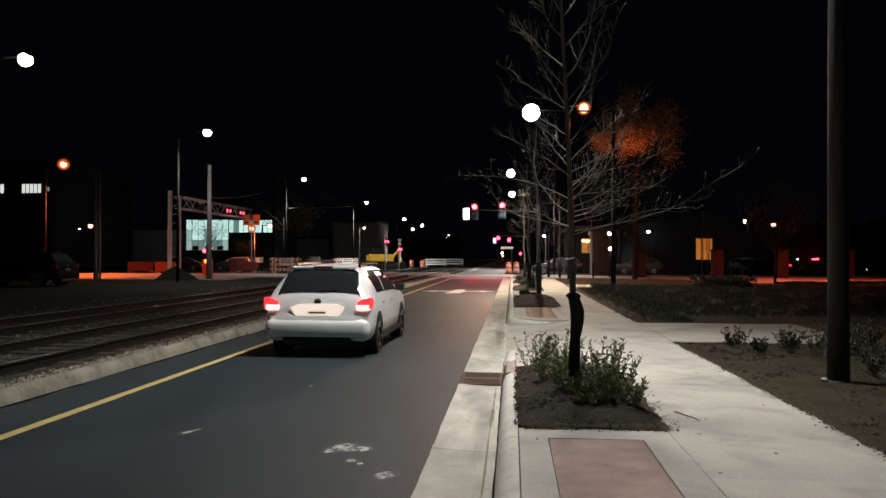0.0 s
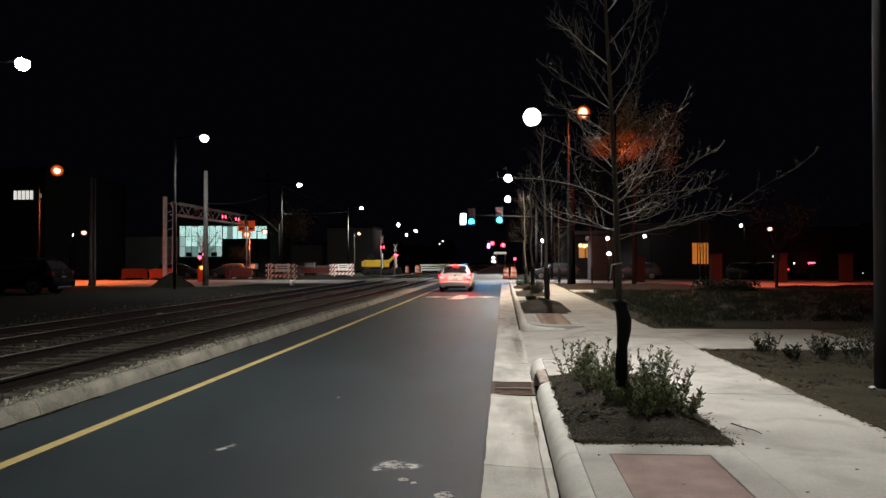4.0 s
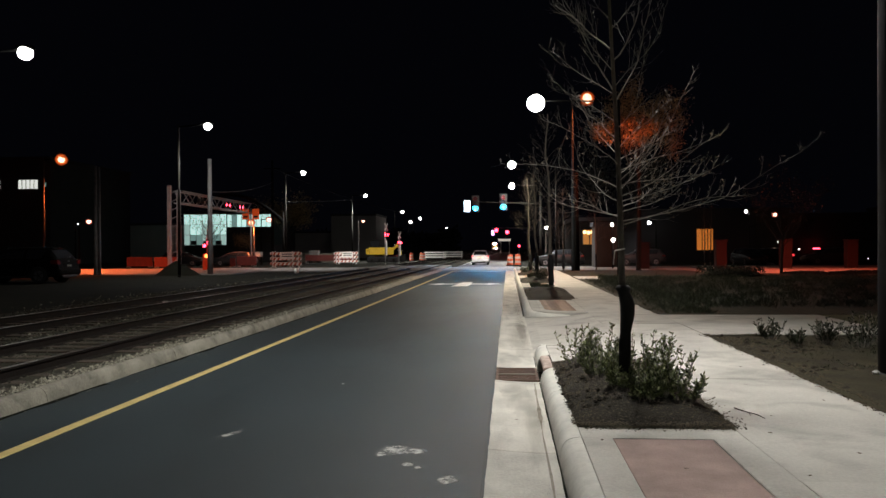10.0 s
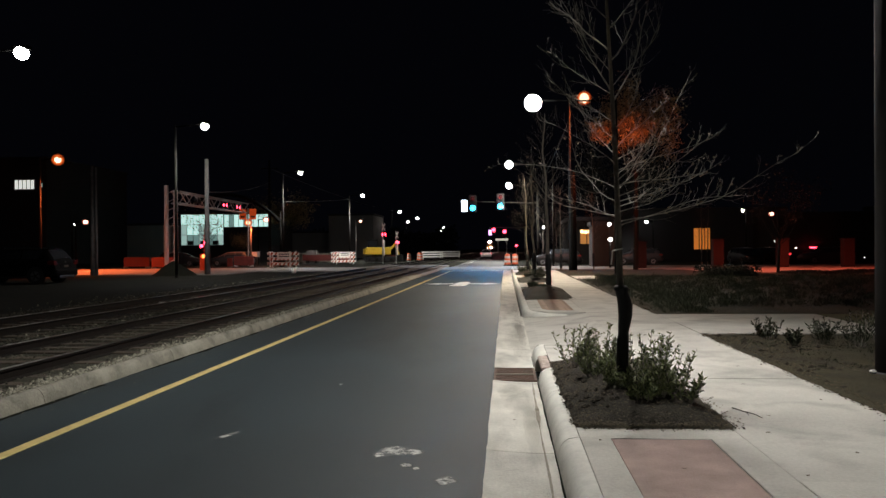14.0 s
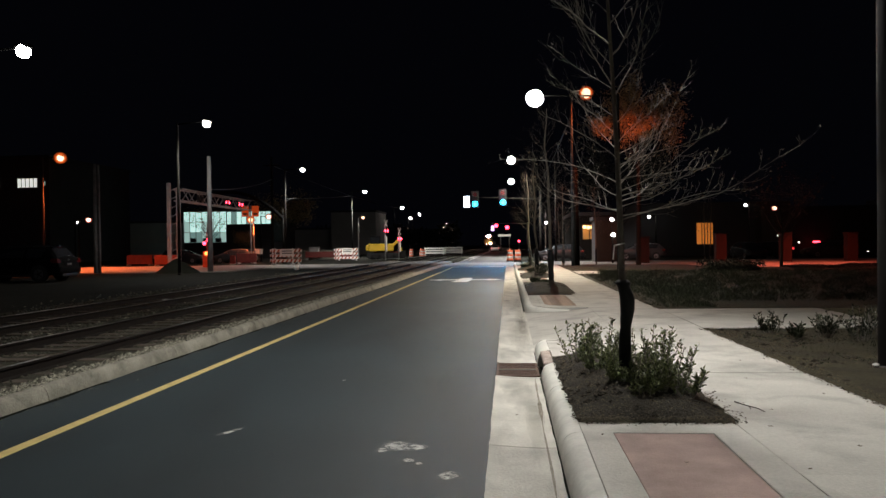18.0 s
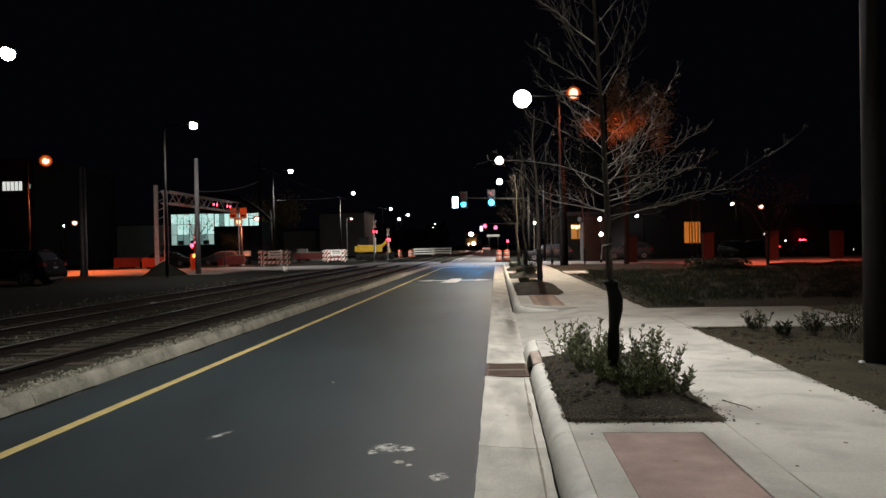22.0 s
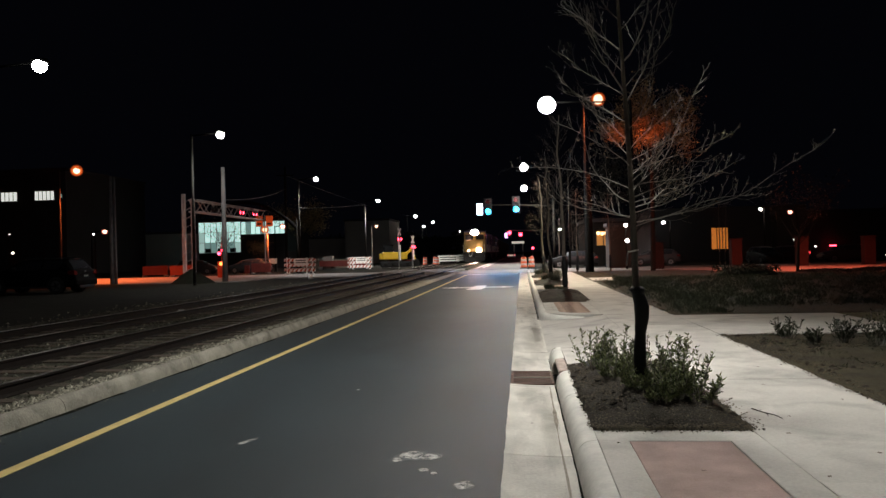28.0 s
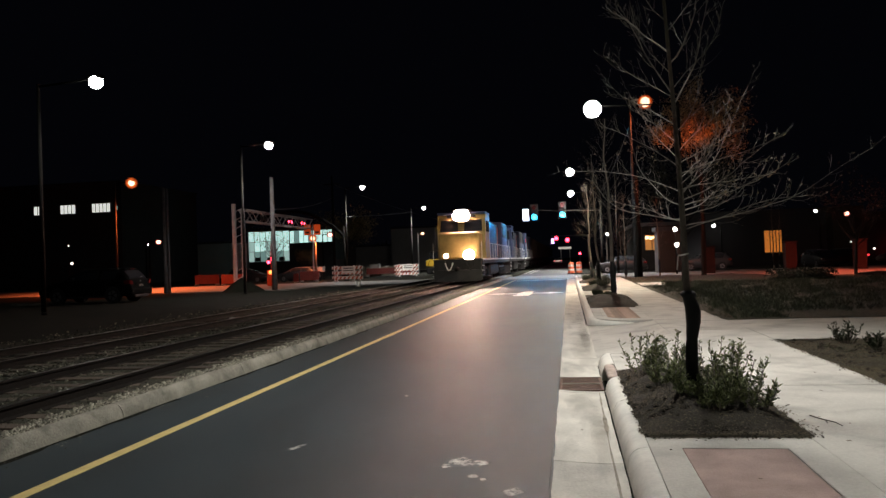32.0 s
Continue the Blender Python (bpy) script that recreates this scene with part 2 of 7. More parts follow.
TIE = mat("creosoted_timber", (0.060, 0.046, 0.035), 0.85, 4.0, 0.4, 0.4, fine=40, vary=0.3)
RAIL = mat("rusted_rail", (0.009, 0.007, 0.006), 0.8, 5.0, 0.3, 0.2, fine=40, spec=0.12)
RAIL_TOP = mat("polished_rail", (0.45, 0.43, 0.40), 0.28, 3.0, 0.15, metal=1.0)
PALE_STEEL = mat("pale_painted_steel", (0.36, 0.35, 0.35), 0.6, 4.0, 0.2)
STEEL = mat("galvanised_steel", (0.33, 0.33, 0.33), 0.5, 4.0, 0.15, metal=0.6)
DARK_STEEL = mat("dark_painted_steel", (0.014, 0.013, 0.012), 0.85, 4.0, 0.2, spec=0.15)
IRON = mat("rusty_iron", (0.10, 0.055, 0.040), 0.75, 8.0, 0.4, 0.3)
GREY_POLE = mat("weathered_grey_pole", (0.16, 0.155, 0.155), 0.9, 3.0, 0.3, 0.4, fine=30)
# darker, bluish copy of GREY_POLE offsets the orange lamp beside it
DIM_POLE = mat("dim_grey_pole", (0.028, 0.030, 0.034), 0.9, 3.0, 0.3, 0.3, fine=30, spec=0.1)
# near-black colour keeps lamplight from showing on poles and arms
BLACK_POLE = mat("black_pole", (0.004, 0.004, 0.004), 0.9, 4.0, 0.2, spec=0.03)
LAMP_POLE = mat("grey_painted_pole", (0.035, 0.033, 0.037), 0.6, 2.0, 0.2, spec=0.3)
# bark darkened in the colour so lamplight hardly shows on trunks
DARK_BARK = mat("dimmed_bark", (0.007, 0.006, 0.005), 0.9, 9.0, 0.3, 0.5)
# wood darkened in the colour against the nearby sodium light
WOOD_POLE = mat("dark_wood_pole", (0.010, 0.009, 0.008), 0.9, 3.0, 0.3, 0.4, fine=30, spec=0.06)
BARK = mat("grey_bark", (0.13, 0.115, 0.095), 0.9, 9.0, 0.3, 0.5, fine=60)
TWIG = mat("twig_bark", (0.32, 0.295, 0.26), 0.9, 9.0, 0.3)
VERGE = mat("thin_verge", (0.026, 0.023, 0.0105), 0.95, 3.0, 0.5, 0.8, fine=45, stain=0.4, stain_scale=1.2)
LAWN = mat("thin_grass", (0.085, 0.088, 0.034), 0.95, 3.0, 0.4, 0.6, fine=40)
# darker copy of TWIG that keeps the farther trees dim
TWIG_DARK = mat("dimmed_twig_bark", (0.11, 0.092, 0.076), 0.9, 9.0, 0.3)
BAG = mat("black_bag", (0.006, 0.006, 0.007), 0.75, 5.0, 0.3, 0.4, fine=15)
SHRUB_LEAF = islands("shrub_leaf", (0.035, 0.05, 0.018), (0.30, 0.34, 0.15), 0.55)
# leaf colours darkened to stand for the unlit bed
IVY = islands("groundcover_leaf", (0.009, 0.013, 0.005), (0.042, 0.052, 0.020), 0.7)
# darker copy of SHRUB_LEAF with the shade put into its colour
BED_LEAF = islands("shaded_shrub_leaf", (0.012, 0.017, 0.006), (0.055, 0.065, 0.028), 0.6)
DRY_LEAF = islands("dry_leaf", (0.16, 0.10, 0.05), (0.42, 0.33, 0.22), 0.8)
TREE_LEAF = islands("tree_leaf", (0.12, 0.08, 0.03), (0.36, 0.24, 0.11), 0.7)
CHIPS = islands("mulch_chip", (0.018, 0.013, 0.008), (0.130, 0.102, 0.066), 0.95)
STONES = islands("ballast_stone", (0.04, 0.038, 0.029), (0.44, 0.42, 0.33), 0.9)
STONES_DARK = islands("dark_ballast_stone", (0.02, 0.019, 0.014), (0.13, 0.125, 0.095), 0.95)
WHITE_CAR = mat("white_car_paint", (0.82, 0.83, 0.84), 0.25, 1.0, 0.04, coords="object", spec=0.5)
DARK_CAR = mat("dark_car_paint", (0.010, 0.011, 0.013), 0.3, 1.0, 0.05, coords="object")
# dull black stands for the shadow around the parked car
SHADE_CAR = mat("shade_black_car_paint", (0.004, 0.004, 0.004), 0.85, 1.0, 0.2, coords="object", spec=0.05)
GREY_CAR = mat("grey_car_paint", (0.03, 0.031, 0.034), 0.3, 1.0, 0.05, coords="object")
RUBBER = mat("tyre_rubber", (0.018, 0.018, 0.018), 0.85, 10.0, 0.2)
RIM = mat("alloy_rim", (0.25, 0.25, 0.26), 0.4, 5.0, 0.1, metal=0.8)
TRIM = mat("black_plastic", (0.015, 0.015, 0.016), 0.6, 8.0, 0.2)
CHROME = mat("chrome", (0.6, 0.6, 0.6), 0.2, 5.0, 0.05, metal=1.0)
CAR_GLASS = glass("car_glass")
TAIL_RED = glow("tail_lamp_red", (1.0, 0.035, 0.05), 1.3)
TAIL_OFF = mat("unlit_tail_lamp", (0.10, 0.008, 0.008), 0.25, 4.0, 0.1, coords="object")
TAIL_PALE = glow("bright_lower_tail_lamp", (1.0, 0.42, 0.40), 2.2)
TAIL_DIM = glow("dim_tail_lamp", (1.0, 0.05, 0.06), 1.2)
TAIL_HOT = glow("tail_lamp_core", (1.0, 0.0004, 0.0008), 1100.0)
# emission on plate and recess paints the light of plate lamps
PLATE = glow("glowing_number_plate", (1.0, 0.80, 0.66), 0.75)
RECESS = glow("glowing_plate_recess", (1.0, 0.82, 0.70), 0.85)
LOCO_YELLOW = mat("locomotive_yellow", (0.27, 0.185, 0.06), 0.55, 1.2, 0.4, coords="object")
LOCO_BLUE = mat("locomotive_blue", (0.035, 0.05, 0.10), 0.5, 1.5, 0.25, coords="object")
LOCO_GREY = mat("locomotive_grey", (0.40, 0.42, 0.45), 0.5, 1.5, 0.2, coords="object")
LOCO_BLACK = mat("sooty_black", (0.022, 0.020, 0.019), 0.7, 2.0, 0.35, 0.2, coords="object")
LOCO_RED = mat("faded_red", (0.42, 0.08, 0.07), 0.6, 2.0, 0.2, coords="object")
HEADLIGHT = glow("headlight_glass", (1.0, 0.60, 0.48), 1650.0)
DITCH = glow("ditch_light_glass", (1.0, 0.66, 0.46), 110.0)
DITCH_DIM = glow("ditch_light_dim", (1.0, 0.62, 0.35), 40.0)
LAMP_WHITE = glow("street_lamp_glow", (1.0, 0.97, 0.90), 30.0)
# see-through glowing shells that paint lamp glare as halos
LAMP_SODIUM = halo_shell("sodium_lamp_halo", (1.0, 0.17, 0.03), 1.3, 0.6)
SODIUM_HALO = halo_shell("sodium_outer_halo", (1.0, 0.13, 0.02), 0.35, 0.45)
LAMP_PINK = halo_shell("pinkish_lamp_halo", (1.0, 0.22, 0.18), 0.8, 0.5)
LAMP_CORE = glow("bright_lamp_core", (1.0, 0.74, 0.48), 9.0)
LAMP_WARM = glow("warm_bulb", (1.0, 0.70, 0.34), 3.0)
RED_BULB = glow("red_signal_lamp", (1.0, 0.03, 0.06), 14.0)
SIGNAL_BULB = glow("signal_lamp", (1.0, 1.0, 1.0), 1300.0)
SIGN_WHITE = glow("lit_sign_face", (0.70, 0.84, 1.0), 6.0)
# emission for painted glints, not for a real lamp
SPECK = glow("speck_glow", (1.0, 0.90, 0.82), 3.0)
SIGN_LILAC = glow("lit_lilac_sign_face", (0.85, 0.45, 1.0), 3.0)
RED_LENS = lens("red_lens", (1.0, 0.030, 0.038))
GREEN_LENS = lens("green_lens", (0.016, 0.50, 0.79))
GLASS_HALL = glow("lit_glass_wall", (0.62, 0.95, 0.88), 0.95)
GLASS_MID = glow("half_lit_glass_wall", (0.55, 0.80, 0.74), 0.50)
GLASS_DIM = glow("dim_glass_wall", (0.45, 0.75, 0.70), 0.28)
WINDOW_WHITE = glow("lit_office_window", (0.95, 0.97, 0.90), 0.75)
WINDOW_AMBER = glow("lit_amber_window", (1.0, 0.30, 0.05), 0.42)
SHOP_AMBER = glow("lit_shop_wall", (1.0, 0.45, 0.10), 0.06)
CANOPY = glow("lit_canopy", (0.95, 0.85, 0.75), 0.5)
WALL_GREY = mat("grey_wall", (0.28, 0.27, 0.26), 0.9, 0.4, 0.15)
WALL_DARK = mat("dark_wall", (0.03, 0.028, 0.030), 0.9, 0.4, 0.2)
# near-black colour stands for an unlit shop wall
WALL_UNLIT = mat("unlit_brown_wall", (0.011, 0.009, 0.008), 0.95, 0.6, 0.3, spec=0.03)
# tan darkened in the colour to stand for dim light
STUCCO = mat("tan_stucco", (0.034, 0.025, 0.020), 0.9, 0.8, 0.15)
# dull red puts the dim red light into the panels' colour
PANEL_RED = mat("red_lit_panel", (0.15, 0.03, 0.025), 0.7, 3.0, 0.25)
ORANGE = mat("safety_orange", (0.45, 0.08, 0.03), 0.6, 4.0, 0.15)
SIGN_ORANGE = glow("orange_lit_sign", (1.0, 0.12, 0.02), 0.20)
REFLECT_WHITE = mat("reflective_white", (0.80, 0.78, 0.74), 0.5, 4.0, 0.1)
# white darkened in the colour so the drums look dimly lit
DULL_WHITE = mat("dimmed_white_band", (0.30, 0.27, 0.25), 0.7, 4.0, 0.2)
EXC_YELLOW = mat("excavator_yellow", (0.85, 0.55, 0.04), 0.5, 1.0, 0.2)
# near-black leaf colours stand for unlit silhouettes
HEDGE = islands("unlit_leaf", (0.005, 0.006, 0.003), (0.016, 0.018, 0.009), 0.7)
WIRE = mat("black_wire", (0.05, 0.05, 0.05), 0.7)


# ---- small building kit ----
def part(name, bm, material, parent=None, label="", smooth=False):
    me = bpy.data.meshes.new(name)
    bm.to_mesh(me)
    bm.free()
    me.materials.append(material)
    if smooth:
        me.shade_smooth()
    ob = new(name, me)
    if parent is not None:
        ob.parent = parent
    return tagged(ob, label)


def thing(name, label, category, m=None, group="", kind=""):
    ob = new(name)
    if m is not None:
        ob.matrix_world = m
    return tagged(ob, label, category, group, kind)


def box(bm, x0, y0, z0, x1, y1, z1, bevel=0.0):
    vs = [bm.verts.new(p) for p in ((x0, y0, z0), (x1, y0, z0), (x1, y1, z0), (x0, y1, z0), (x0, y0, z1), (x1, y0, z1), (x1, y1, z1), (x0, y1, z1))]
    fs = [bm.faces.new([vs[i] for i in f]) for f in ((3, 2, 1, 0), (4, 5, 6, 7), (0, 1, 5, 4), (1, 2, 6, 5), (2, 3, 7, 6), (3, 0, 4, 7))]
    if bevel:
        bmesh.ops.bevel(bm, geom=list({e for f in fs for e in f.edges}), offset=bevel, segments=2, affect="EDGES", profile=0.5)
    return bm


def bar(bm, a, b, r0, r1=None, seg=8, caps=True):
    """A round bar from a to b."""
    a, b = Vector(a), Vector(b)
    r1 = r0 if r1 is None else r1
    d = (b - a).normalized()
    u = d.orthogonal().normalized()
    v = d.cross(u)
    rings = []
    for p, r in ((a, r0), (b, r1)):
        rings.append([bm.verts.new(p + (u * math.cos(2 * math.pi * i / seg) + v * math.sin(2 * math.pi * i / seg)) * r) for i in range(seg)])
    for i in range(seg):
        j = (i + 1) % seg
        bm.faces.new((rings[0][i], rings[0][j], rings[1][j], rings[1][i]))
    if caps:
        bm.faces.new(rings[0][::-1])
        bm.faces.new(rings[1])
    return bm


def ball(bm, c, r, sx=1.0, sy=1.0, sz=1.0, u=16, v=10):
    bmesh.ops.create_uvsphere(bm, u_segments=u, v_segments=v, radius=r, matrix=Matrix.Translation(c) @ Matrix.Diagonal((sx, sy, sz, 1)))
    return bm


def B():
    return bmesh.new()


def boxp(name, dims, material, parent=None, label="", bevel=0.0):
    return part(name, box(B(), *dims, bevel), material, parent, label)


def barp(name, a, b, r0, material, parent=None, r1=None, seg=10, label=""):
    return part(name, bar(B(), a, b, r0, r1, seg), material, parent, label, smooth=seg > 8)


def extrude_y(name, profile, y0, y1, material, parent=None, step=None, wobble=0.0, label=""):
    """A profile in x and z drawn out along y, with small unevenness."""
    bm = B()
    n = max(1, int(round((y1 - y0) / (step or (y1 - y0)))))
    rows = []
    for i in range(n + 1):
        y = y0 + (y1 - y0) * i / n
        rows.append([bm.verts.new((x + wobble * noise.noise((x * 5, y * 1.7, z * 5)), y, z + wobble * noise.noise((x * 5 + 9, y * 1.7, z * 5)))) for x, z in profile])
    for a, b in zip(rows, rows[1:]):
        for i in range(len(profile) - 1):
            bm.faces.new((a[i], b[i], b[i + 1], a[i + 1]))
    bm.faces.new(rows[0])
    bm.faces.new(rows[-1][::-1])
    bmesh.ops.recalc_face_normals(bm, faces=bm.faces)
    ob = part(name, bm, material, parent, label, smooth=wobble > 0.0 or step == 0.5)
    if wobble > 0.0 or step == 0.5:
        ob.data.set_sharp_from_angle(angle=radians(50))
    return ob


def scatter(name, spots, size, material, label, category, flat=0.6, lift=0.0, seed=1, parent=None):
    """Many small loose pieces: uneven five-sided lumps at the given spots."""
    rng = np.random.default_rng(seed)
    verts, faces = [], []
    base = np.array(((0, 0, 1), (1, 0, 0.1), (0.3, 0.95, 0), (-0.8, 0.6, 0.15), (-0.8, -0.6, 0), (0.3, -0.95, 0.1), (0, 0, -0.8)))
    tri = [(0, i, i % 5 + 1) for i in range(1, 6)] + [(6, i % 5 + 1, i) for i in range(1, 6)]
    for x, y, z in spots:
        s = size * rng.uniform(0.5, 1.4)
        a = rng.uniform(0, 6.28)
        c, sn = math.cos(a), math.sin(a)
        p = base * rng.uniform(0.7, 1.3, (7, 3)) * s * np.array((1, rng.uniform(0.5, 1.0), flat))
        o = len(verts)
        verts += [(x + q[0] * c - q[1] * sn, y + q[0] * sn + q[1] * c, z + q[2] + lift) for q in p]
        faces += [tuple(o + i for i in f) for f in tri]
    me = bpy.data.meshes.new(name)
    me.from_pydata(verts, [], faces)
    me.materials.append(material)
    ob = new(name, me)
    if parent is not None:
        ob.parent = parent
        return tagged(ob, label, kind="stuff")
    return tagged(ob, label, category, kind="stuff")


def leaf_mesh(name, spots, length, width, material, seed=1, up=0.4):
    """Many small folded leaves at the given spots (x, y, z), pointing outwards and up."""
    rng = np.random.default_rng(seed)
    verts, faces = [], []
    for x, y, z in spots:
        d = Vector(rng.normal(0, 1, 3))
        d.z = abs(d.z) * up + up * 0.5
        d.normalize()
        s = d.cross(Vector(rng.normal(0, 1, 3))).normalized()
        n = d.cross(s)
        l, w = length * rng.uniform(0.6, 1.3), width * rng.uniform(0.7, 1.2)
        p = Vector((x, y, z))
        o = len(verts)
        verts += [tuple(p), tuple(p + d * l * 0.45 + s * w + n * w * 0.4), tuple(p + d * l), tuple(p + d * l * 0.45 - s * w + n * w * 0.4)]
        faces += [(o, o + 1, o + 2), (o, o + 2, o + 3)]
    me = bpy.data.meshes.new(name)
    me.from_pydata(verts, [], faces)
    me.materials.append(material)
    return me


def tube(bm, points, r, seg=6):
    """A round cord through the points, in one piece."""
    rings = []
    for i, p in enumerate(points):
        p = Vector(p)
        d = (Vector(points[min(i + 1, len(points) - 1)]) - Vector(points[max(i - 1, 0)])).normalized()
        u = d.cross(Vector((0.31, 0.17, 0.93))).normalized()
        v = d.cross(u)
        rings.append([bm.verts.new(p + (u * math.cos(2 * math.pi * k / seg) + v * math.sin(2 * math.pi * k / seg)) * r) for k in range(seg)])
    for a, b in zip(rings, rings[1:]):
        for k in range(seg):
            bm.faces.new((a[k], a[(k + 1) % seg], b[(k + 1) % seg], b[k]))
    return bm


def slab(name, x0, y0, x1, y1, z0, z1, material, parent=None, label="", cut=0.0):
    return boxp(name, (x0, y0, z0, x1, y1, z1), material, parent, label, cut)


# ---- the ground, the roads and the pavements ----
tagged(slab("ground", -900, -400, 900, 1600, -0.5, -0.06, EARTH), "dark bare earth and rough grass at night", "ground", kind="structure")
road = tagged(slab("road", -4.60, -40, 0.0, 57.0, -0.4, 0.0, ASPHALT), "smooth dark asphalt lane beside the railway", "road", kind="structure")
road_2 = tagged(slab("road_2", -4.46, 68.0, 0.6, 420.0, -0.4, 0.0, ASPHALT_GREY), "asphalt road running on past the crossing", "road", kind="structure")
cross = tagged(slab("road_3", -140, 57.0, 140, 68.0, -0.4, -0.004, ASPHALT_OLD), "worn cross street under orange street lamps", "road", kind="structure")

tagged(slab("road_4", 11.5, 43.61, 60.0, 56.99, -0.4, -0.008, ASPHALT_OLD), "worn side street lit red by sodium lamps", "road", kind="structure")
tagged(slab("road_5", -140, 50.5, -18.6, 56.99, -0.4, -0.008, ASPHALT_OLD), "worn street apron lit red by sodium lamps", "road", kind="structure")
tagged(slab("yellow_line", -3.775, -40, -3.66, 54.2, 0.0, 0.004, YELLOW_LINE), "solid yellow edge line painted on the asphalt", "road marking", kind="structure")
tagged(slab("stop_line", -3.66, 54.4, -0.1, 54.75, 0.0, 0.004, WHITE_LINE), "faded white stop line across the lane", "road marking", kind="structure")
tagged(slab("lane_line", -3.8, 78.0, -3.68, 300, 0.0, 0.004, WHITE_LINE), "white line along the far road", "road marking", kind="structure")
tagged(slab("lane_line", -4.40, 78.0, -4.28, 300, 0.0, 0.004, WHITE_LINE), "white line along the far road", "road marking", kind="structure")


def outline(name, points, z, material, label, category, thick=0.004):
    """A flat painted shape from its corners."""
    bm = B()
    top = [bm.verts.new((x, y, z + thick)) for x, y in points]
    low = [bm.verts.new((x, y, z)) for x, y in points]
    bm.faces.new(top)
    for i in range(len(points)):
        j = (i + 1) % len(points)
        bm.faces.new((low[i], low[j], top[j], top[i]))
    bmesh.ops.recalc_face_normals(bm, faces=bm.faces)
    return tagged(part(name, bm, material), label, category, kind="structure")


# a combined left and right turn arrow, head to both sides
outline("turn_arrow", [(-3.45, 34.6), (-2.75, 33.9), (-2.75, 34.35), (-2.05, 34.35), (-2.25, 32.6), (-1.55, 32.6), (-1.45, 34.35), (-0.75, 34.35), (-0.75, 33.9), (-0.12, 34.6),
                       (-0.75, 35.4), (-0.75, 34.95), (-1.5, 34.95), (-1.5, 36.4), (-1.95, 36.4), (-2.1, 34.95), (-2.75, 34.95), (-2.75, 35.4)], 0.0, WHITE_LINE, "white double turn arrow painted on the lane", "road marking")

random.seed(4)
SPLASHES = ((-0.69, 6.24, 0.13), (-0.55, 6.20, 0.09), (-0.80, 6.10, 0.07), (-0.56, 5.84, 0.06), (-0.47, 5.76, 0.035), (-0.24, 5.48, 0.085), (-1.75, 9.12, 0.035))
for cx, cy, r in SPLASHES:
    pts = [(cx + r * random.uniform(0.55, 1.25) * math.cos(a * math.pi / 9), cy + 1.5 * r * random.uniform(0.55, 1.25) * math.sin(a * math.pi / 9)) for a in range(18)]
    outline("splash_mark", pts, 0.003, SPLASH, "pale dried splash mark on the asphalt", "stain", 0.0008)

outline("splash_mark", [(-2.31, 6.46), (-2.26, 6.47), (-2.17, 6.62), (-2.10, 6.80), (-2.13, 6.86), (-2.19, 6.74), (-2.25, 6.60)], 0.003, SPLASH, "faint pale streak dried on the asphalt", "stain", 0.0008)
for cx, cy, rx, ry in ((0.36, 13.9, 0.24, 2.6), (0.44, 16.4, 0.16, 2.2), (0.40, 20.2, 0.13, 2.4), (0.46, 15.0, 0.12, 2.6), (0.40, 7.4, 0.10, 1.5), (0.44, 4.2, 0.08, 1.4), (0.25, 8.7, 0.2, 0.6)):
    pts = [(min(cx + rx * random.uniform(0.7, 1.15) * math.cos(a * math.pi / 12), 0.55), cy + ry * random.uniform(0.7, 1.15) * math.sin(a * math.pi / 12)) for a in range(24)]
    outline("water_stain", pts, 0.0048, STAIN, "brown stain left by water in the gutter", "stain", 0.0008)

# the asphalt's uneven lip over the edge of the gutter
lip_rows = []
bm = B()
for i in range(420):
    yy = 2.0 + 0.06 * i
    over = 0.014 + 0.014 * noise.noise((yy * 1.3, 4.0, 0)) + 0.007 * noise.noise((yy * 7.0, 1.0, 0))
    lip_rows.append([bm.verts.new((x, yy, z)) for x, z in ((-0.006, 0.0005), (-0.004, 0.0052), (max(0.006, over), 0.0056), (max(0.006, over) + 0.004, -0.006))])
for a, b in zip(lip_rows, lip_rows[1:]):
    for k in range(3):
        bm.faces.new((a[k], a[k + 1], b[k + 1], b[k]))
tagged(part("asphalt_lip", bm, ASPHALT), "uneven rolled edge of the asphalt along the gutter", "road", kind="structure")

# gutter and kerb on the near side, cast in lengths
gutter = tagged(new("gutter"), "pale concrete gutter along the lane", "gutter", kind="structure")
y = -12.0
while y < 56.4:
    a, b = y, min(y + 3.05, 56.5)
    cuts = [(a, min(b, 9.48)), (max(a, 10.47), b)] if a < 10.47 and b > 9.48 else [(a, b)]
    for c, d in cuts:
        if d - c > 0.1:
            extrude_y("gutter_slab", [(0.004, -0.1), (0.004, 0.004), (0.20, -0.012), (0.42, -0.022), (0.56, -0.02), (0.56, -0.1)], c + 0.006, d - 0.006, GUTTER, gutter, 0.5, 0.0015)
    y = b
kerb = tagged(new("kerb"), "worn rounded concrete kerb along the pavement", "kerb", kind="structure")
PROFILE = [(0.548, -0.1), (0.548, -0.018), (0.556, 0.025), (0.567, 0.066), (0.583, 0.100), (0.606, 0.127), (0.636, 0.144), (0.670, 0.152), (0.695, 0.155), (0.715, 0.155), (0.715, -0.1)]
for a, b in ((-12, -9), (-9, -6), (-6, -3), (-3, 0), (0, 3.05), (3.05, 6.1), (6.1, 8.0), (8.0, 9.45), (10.51, 11.6)):
    extrude_y("kerb_stone", PROFILE, a + 0.005, b - 0.005, KERB, kerb, 0.5, 0.0)
for i in range(13):
    extrude_y("kerb_stone", PROFILE, 18.3 + 2.93 * i + 0.005, 18.3 + 2.93 * (i + 1) - 0.005, KERB, kerb, 0.5, 0.010)


